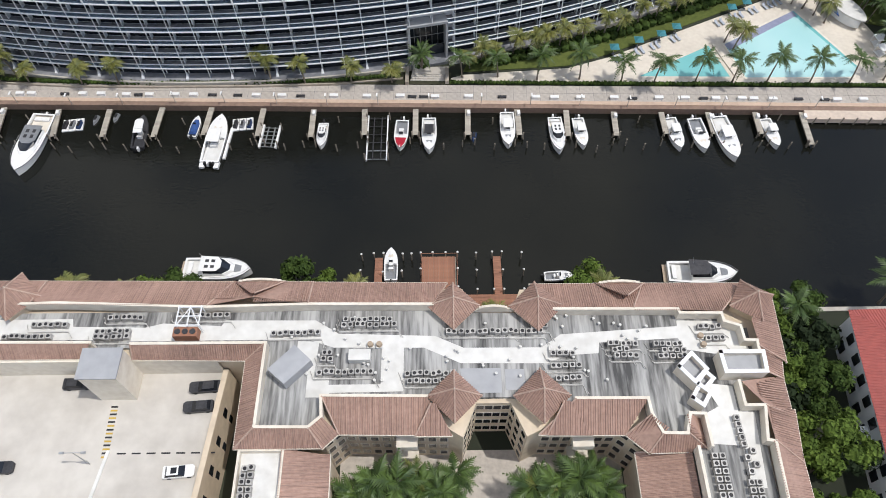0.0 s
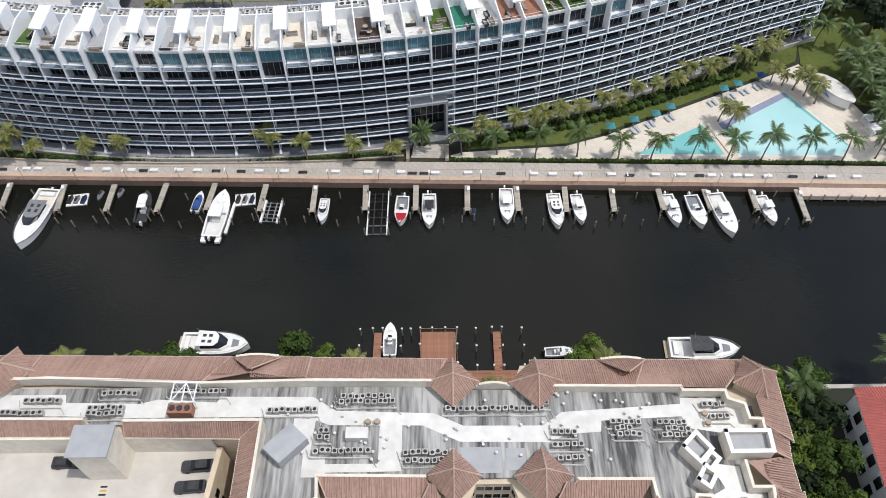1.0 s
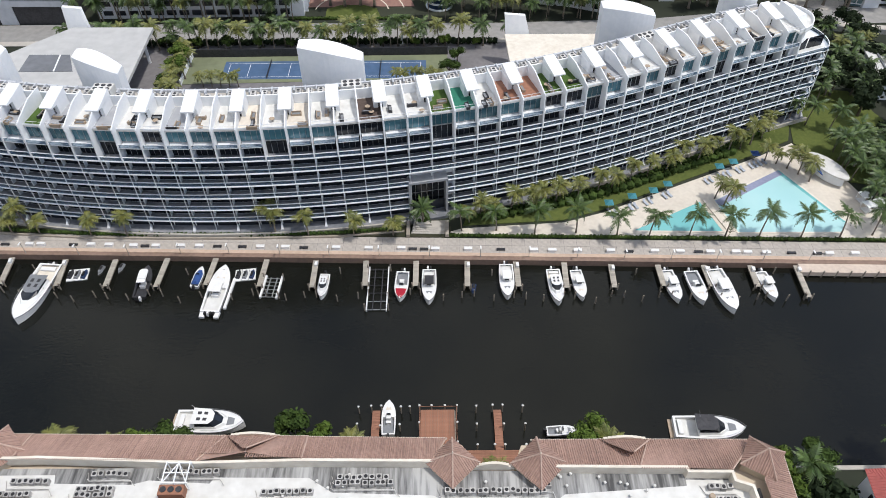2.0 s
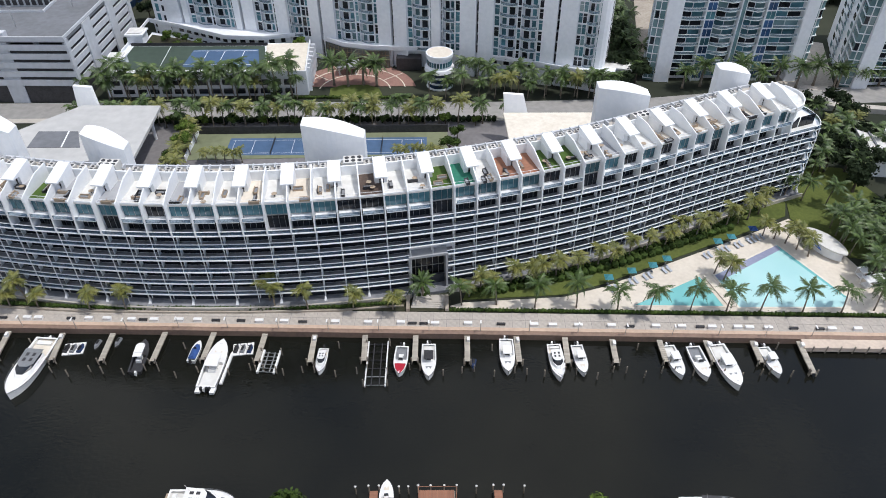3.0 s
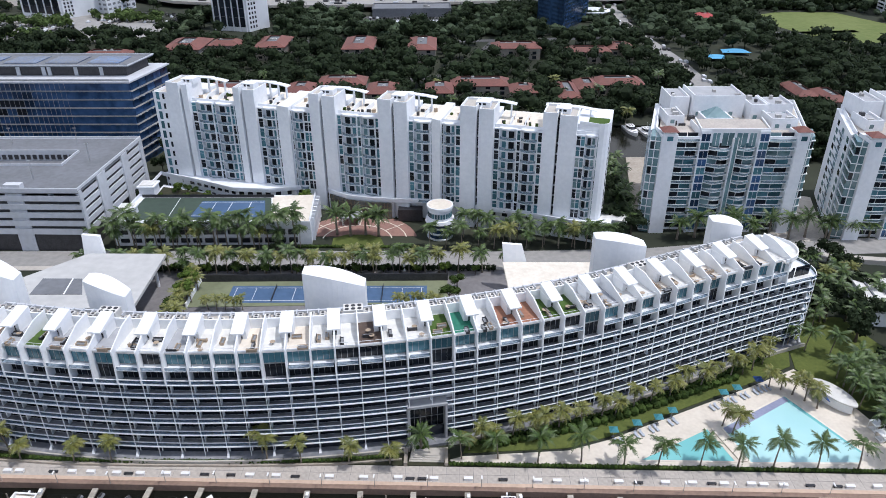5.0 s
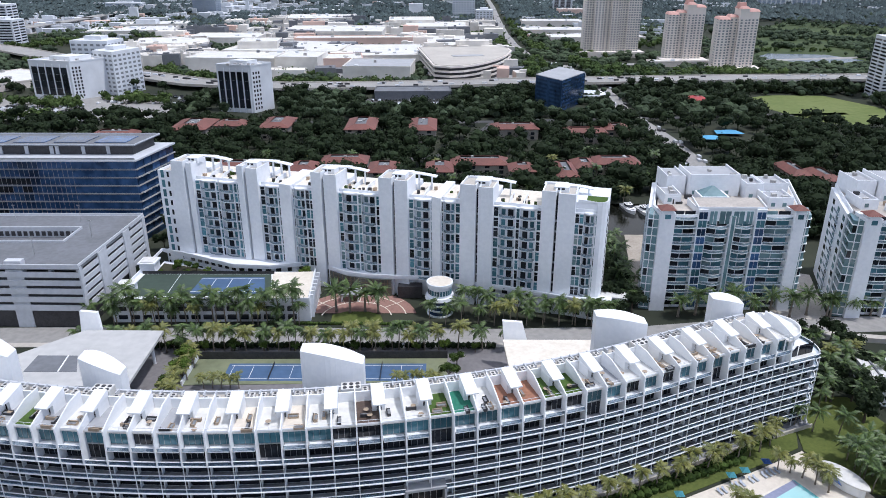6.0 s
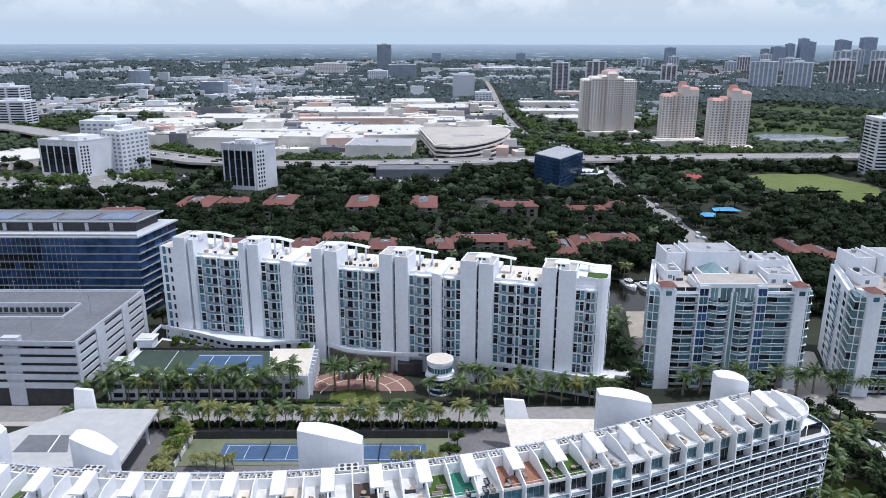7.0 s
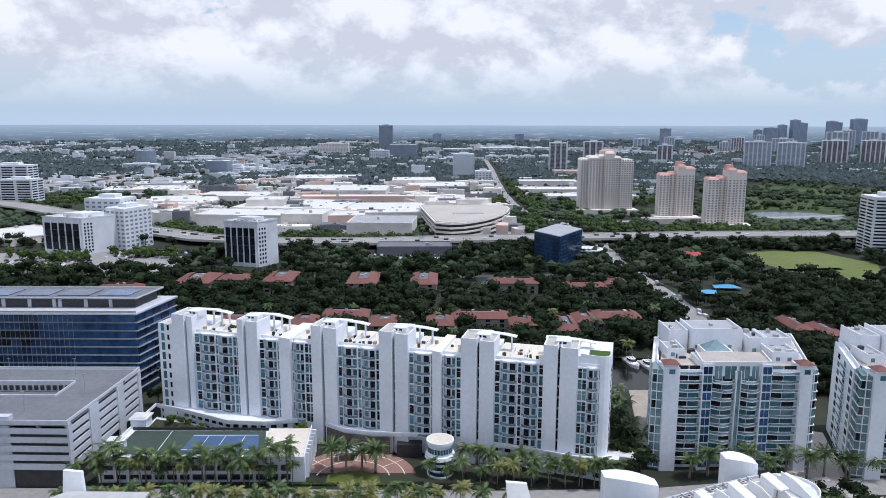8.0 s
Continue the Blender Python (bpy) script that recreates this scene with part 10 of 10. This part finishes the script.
def woods(name, n, y0, y1, size, seed, label, mat, bad):
    rr, s = random.Random(seed), Shape()
    for _ in range(n):
        q = rr.random()
        y = y0 * (y1 / y0) ** q
        x = rr.uniform(-0.72 * y, 0.72 * y)
        if bad(x, y):
            continue
        k = size * rr.uniform(0.6, 1.25) * (1 + y / 2600)
        for _ in range(rr.choice((1, 2, 3))):
            c, q = (x + rr.uniform(-k, k), y + rr.uniform(-k, k) * .7, 1.5 + k * rr.uniform(.5, .95)), k * rr.uniform(.6, 1.0)
            if y < 1250:
                blob(s, c, q, rr, 0.8)
            else:
                e = len(s.v)
                s.v += [(c[0] + dx * q * rr.uniform(.7, 1.1), c[1] + dy * q * rr.uniform(.7, 1.1), c[2] + dz * q * .7) for dx, dy, dz in ((1, 0, 0), (0, 1, 0), (-1, 0, 0), (0, -1, 0), (0, 0, 1), (0, 0, -1))]
                s.f += [(e, e + 1, e + 4), (e + 1, e + 2, e + 4), (e + 2, e + 3, e + 4), (e + 3, e, e + 4), (e, e + 3, e + 5)]
    return solid(name, s, mat, label, "woods", kind="stuff")


def grove(n, seed):
    """Dense tree canopy among the houses, its leaves coloured dark for cloud shade."""
    rr, s = random.Random(seed), Shape()
    k = 0
    while k < n:
        y = 300 + 390 * rr.random() ** 1.15
        x = rr.uniform(-0.68 * y - 10, 0.68 * y + 10)
        k += 1
        if not free(x, y) or (262 < x < 372 and 530 < y < 664) or (-430 < x < -215 and 545 < y < 670) or (-190 < x < -130 and 560 < y < 610) or (70 < x < 122 and 566 < y < 620) or (380 < x < 430 and 632 < y < 676):
            continue
        R = rr.choice((2.4, 3.2, 3.8, 4.6, 5.8, 7.0))
        h = R * rr.uniform(1.35, 2.0) + 1.5
        for _ in range(3):
            c = (x + rr.uniform(-R, R) * .6, y + rr.uniform(-R, R) * .6, 1.5 + h - R * rr.uniform(.5, .9))
            q = R * rr.uniform(.5, .8)
            blob(s, c, q * 0.86, rr, 0.85)
            leafy(s, c, q * 1.05, 24, 0.95, rr)
        s.tube([(x, y, 1.5), (x, y, 1.5 + h - R)], 0.25, 4)
    return solid("dense_grove", s, FOLIAGE, "dense tree canopy between the houses, coloured dark for cloud shade", "woods", kind="stuff")


grove(5000, 63)
mall = lambda x, y: (-470 < x < 96 and 715 < y < 1440 and noise_at(x, y, 0.012) < 0.12)
near_bad = lambda x, y: mall(x, y) or any(near_line(x, y, ln, w) for ln, w in LINES[:2]) or (262 < x < 372 and 530 < y < 664) or (395 < x < 520 and 868 < y < 970) or (-430 < x < -215 and 545 < y < 670) or (170 < x < 345 and 790 < y < 980 and noise_at(x, y, .03) < .1) or (-200 < x < -130 and 560 < y < 610) or (70 < x < 122 and 570 < y < 620) or (380 < x < 430 and 632 < y < 676) or (-372 < x < -250 and 620 < y < 730) or (-490 < x < -378 and 640 < y < 790) or (-520 < x < -340 and 868 < y < 1110) or (-900 < x < -630 and 1170 < y < 1740) or (-66 < x < 12 and 598 < y < 672)
woods("mid_woods", 12000, 560, 1500, 3.9, 61, "dark suburban tree canopy", WOODS, lambda x, y: near_bad(x, y) or noise_at(x, y, 0.006) > 0.38 or (400 < x < 900 and 850 < y < 1500 and noise_at(x, y, .014) > -.02))
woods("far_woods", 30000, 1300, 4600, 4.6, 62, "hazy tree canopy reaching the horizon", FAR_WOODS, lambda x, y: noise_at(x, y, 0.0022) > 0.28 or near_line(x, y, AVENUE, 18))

def tree_rows(name, lines, size, seed, label, mat):
    """Rows of street trees: lumpy crowns of leaf clumps on short stems."""
    rr, s = random.Random(seed), Shape()
    for (x0, y0), (x1, y1), n, spread_ in lines:
        for _ in range(n):
            u = rr.random()
            x, y = x0 + (x1 - x0) * u + rr.uniform(-1, 1) * spread_, y0 + (y1 - y0) * u + rr.uniform(-1, 1) * spread_
            if near_line(x, y, AVENUE, 12) or near_line(x, y, HIGHWAY, 21):
                continue
            q = size * rr.uniform(.6, 1.3)
            for _ in range(2):
                c = (x + rr.uniform(-q, q) * .6, y + rr.uniform(-q, q) * .6, 1.5 + q * rr.uniform(1.0, 1.5))
                blob(s, c, q * 0.75, rr, 0.85)
                leafy(s, c, q * .95, 14, 1.3, rr)
            s.tube([(x, y, 1.5), (x, y, 1.5 + q)], 0.3, 4)
    return solid(name, s, mat, label, "trees", kind="stuff")


# sunlight on these trees is put into the brighter canopy colour
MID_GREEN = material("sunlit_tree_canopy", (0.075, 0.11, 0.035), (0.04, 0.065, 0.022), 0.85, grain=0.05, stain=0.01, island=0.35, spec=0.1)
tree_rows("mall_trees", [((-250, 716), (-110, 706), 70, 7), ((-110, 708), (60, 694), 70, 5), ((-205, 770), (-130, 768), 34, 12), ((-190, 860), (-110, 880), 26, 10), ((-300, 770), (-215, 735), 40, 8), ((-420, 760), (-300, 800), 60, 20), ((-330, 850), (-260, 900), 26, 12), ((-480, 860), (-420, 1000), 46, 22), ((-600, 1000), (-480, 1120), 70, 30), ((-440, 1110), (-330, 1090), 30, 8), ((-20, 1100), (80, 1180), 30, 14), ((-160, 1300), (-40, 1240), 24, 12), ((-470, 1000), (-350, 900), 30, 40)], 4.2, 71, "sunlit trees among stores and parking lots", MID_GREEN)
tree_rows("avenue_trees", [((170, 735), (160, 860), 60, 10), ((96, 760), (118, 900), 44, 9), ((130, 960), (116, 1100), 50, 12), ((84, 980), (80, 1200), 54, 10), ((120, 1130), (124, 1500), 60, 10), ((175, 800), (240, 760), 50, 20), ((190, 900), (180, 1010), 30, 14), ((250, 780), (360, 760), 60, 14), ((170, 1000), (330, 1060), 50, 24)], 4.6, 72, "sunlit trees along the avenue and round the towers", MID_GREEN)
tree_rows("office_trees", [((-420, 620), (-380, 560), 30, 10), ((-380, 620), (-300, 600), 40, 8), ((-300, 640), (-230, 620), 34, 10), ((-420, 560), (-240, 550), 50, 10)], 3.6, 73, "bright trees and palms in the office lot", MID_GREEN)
tree_rows("golf_trees", [((430, 1020), (640, 1080), 26, 14), ((560, 1180), (860, 1270), 46, 26), ((640, 1350), (900, 1400), 50, 30), ((500, 1180), (700, 1480), 40, 24), ((560, 960), (820, 1030), 34, 16), ((700, 1090), (900, 1140), 26, 16), ((760, 1500), (1050, 1620), 70, 50)], 3.8, 74, "dark trees between the golf fairways", WOODS)
tree_rows("lake_bushes", [((425, 990), (520, 985), 22, 5)], 2.4, 75, "low bushes along the golf lake", MID_GREEN)
for i, (x, y, w) in enumerate(((158, 2300, 46), (212, 2306, 52), (272, 2304, 48), (330, 2318, 40), (-40, 2190, 50), (24, 2210, 44))):
    block("far_apartment", rect(x - w / 2, x + w / 2, y, y + 16), 16, 4, FAR_WHITE, GLASS_DARK, "long low white apartment house far off", "bands", group="far low apartments")
for x, y, w, d in ((240, 3150, 150, 60), (420, 3140, 170, 60), (590, 3120, 90, 50), (330, 3300, 240, 50), (60, 3000, 120, 50)):
    block("far_depot", rect(x - w / 2, x + w / 2, y, y + d), 13, 2, FAR_WHITE, GLASS_DARK, "wide white depot roof far off", "bands", group="far depots", top=False)
low_block(248, 306, 1590, 1625, 15, FAR_SALMON, "pale pink arcade below a far tower", 0)
low_block(140, 246, 1300, 1340, 15, FAR_TAN, "long tan department store with a pale roof", 0)
r, s = random.Random(77), Shape()
for _ in range(150):
    x, y, k = r.uniform(930, 1330), r.uniform(2480, 2950), r.uniform(5, 12)
    s.obox(x, y, 1.5, r.uniform(7, 11), k * 1.6, k, r.uniform(-20, 20))
solid("villa_roofs", s, TILE_RED, "red-tiled villas beyond the golf course", "buildings", kind="stuff")
drum2 = [(131 + 14 * math.cos(6.28318 * k / 28), 637 + 14 * math.sin(6.28318 * k / 28)) for k in range(28)]
hall = thing("round_hall", "low round hall with a white disc roof", "hall")
part("wall", Shape().prism([(131 + (x - 131) * .86, 637 + (y - 637) * .86) for x, y in drum2], 1.5, 7.0), GLASS_DARK, hall)
part("disc_roof", Shape().prism(drum2, 7.0, 8.2), FAR_WHITE, hall)

# far low roofs
for nm, mt, sd, n in (("far_pale_roofs", FAR_WHITE, 5, 6200), ("far_red_roofs", FAR_SALMON, 6, 330)):
    r, s = random.Random(sd), Shape()
    for _ in range(n):
        y = 1150 * (4400 / 1150) ** (r.random() ** 0.8)
        x = r.uniform(-0.7 * y, 0.7 * y)
        if near_line(x, y, AVENUE, 22) or (400 < x < 950 and y < 1800) or (x > 0.35 * y and nm == "far_pale_roofs" and r.random() < .5) or (-480 < x < 100 and y < 1440):
            continue
        if noise_at(x, y, 0.0022) < -0.05 and r.random() < 0.7:
            continue
        k = r.choice((5, 6, 8, 10, 12, 16, 26)) * (0.6 + y / 5000)
        s.obox(x, y, 1.5, r.choice((5, 6, 7, 8, 9, 12)) * (1 + 1.2 * (r.random() < .05)), k * r.uniform(.8, 2.2), k * r.uniform(.5, .9), r.uniform(-8, 8))
    solid(nm, s, mt, "low pale roofs and walls across the far suburbs", "buildings", kind="stuff")

# horizon backdrop: a glowing shell, haze painted on it paler towards the top
bm_ = bpy.data.materials.new("horizon_haze")
bm_.use_nodes = True
n_, l_ = bm_.node_tree.nodes, bm_.node_tree.links
n_.clear()
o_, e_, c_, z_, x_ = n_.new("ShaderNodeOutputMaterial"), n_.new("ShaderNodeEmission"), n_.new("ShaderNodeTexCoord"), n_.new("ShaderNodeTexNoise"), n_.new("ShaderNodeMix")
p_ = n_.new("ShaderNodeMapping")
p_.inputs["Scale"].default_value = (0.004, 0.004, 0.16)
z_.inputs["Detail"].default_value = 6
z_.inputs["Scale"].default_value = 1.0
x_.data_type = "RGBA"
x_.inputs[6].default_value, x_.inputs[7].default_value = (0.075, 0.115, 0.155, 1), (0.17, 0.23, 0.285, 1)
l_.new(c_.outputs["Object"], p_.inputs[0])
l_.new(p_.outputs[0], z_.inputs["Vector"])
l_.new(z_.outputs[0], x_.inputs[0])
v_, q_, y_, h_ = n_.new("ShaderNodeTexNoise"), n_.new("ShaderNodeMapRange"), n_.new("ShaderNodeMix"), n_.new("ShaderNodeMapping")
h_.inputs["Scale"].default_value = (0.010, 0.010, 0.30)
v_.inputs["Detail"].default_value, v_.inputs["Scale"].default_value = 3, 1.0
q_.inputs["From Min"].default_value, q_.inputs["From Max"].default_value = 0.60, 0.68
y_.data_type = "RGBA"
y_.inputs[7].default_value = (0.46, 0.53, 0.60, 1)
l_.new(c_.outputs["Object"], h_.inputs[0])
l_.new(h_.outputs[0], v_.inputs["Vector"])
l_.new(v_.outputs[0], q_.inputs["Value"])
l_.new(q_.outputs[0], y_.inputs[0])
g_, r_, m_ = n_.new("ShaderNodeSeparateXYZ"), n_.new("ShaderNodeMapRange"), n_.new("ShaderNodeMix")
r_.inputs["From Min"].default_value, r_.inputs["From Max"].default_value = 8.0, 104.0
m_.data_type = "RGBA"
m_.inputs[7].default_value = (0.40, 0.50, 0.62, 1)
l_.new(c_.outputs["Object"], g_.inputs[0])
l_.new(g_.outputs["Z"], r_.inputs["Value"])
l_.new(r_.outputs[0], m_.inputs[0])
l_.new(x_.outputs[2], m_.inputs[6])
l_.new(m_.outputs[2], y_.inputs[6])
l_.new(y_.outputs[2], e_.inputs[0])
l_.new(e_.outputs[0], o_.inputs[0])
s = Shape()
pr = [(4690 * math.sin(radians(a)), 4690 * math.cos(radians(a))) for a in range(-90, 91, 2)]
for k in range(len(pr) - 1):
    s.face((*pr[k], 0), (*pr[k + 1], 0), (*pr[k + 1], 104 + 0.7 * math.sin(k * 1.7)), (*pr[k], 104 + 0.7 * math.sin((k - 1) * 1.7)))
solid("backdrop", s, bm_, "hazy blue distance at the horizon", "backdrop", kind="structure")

# the patterns that were copied are taken away
for o in [*COCO, *YELL, *ROAD, *GROVE, *DATE, *OAK, *LUSH]:
    for c in list(o.children_recursive):
        bpy.data.objects.remove(c)
    bpy.data.objects.remove(o)
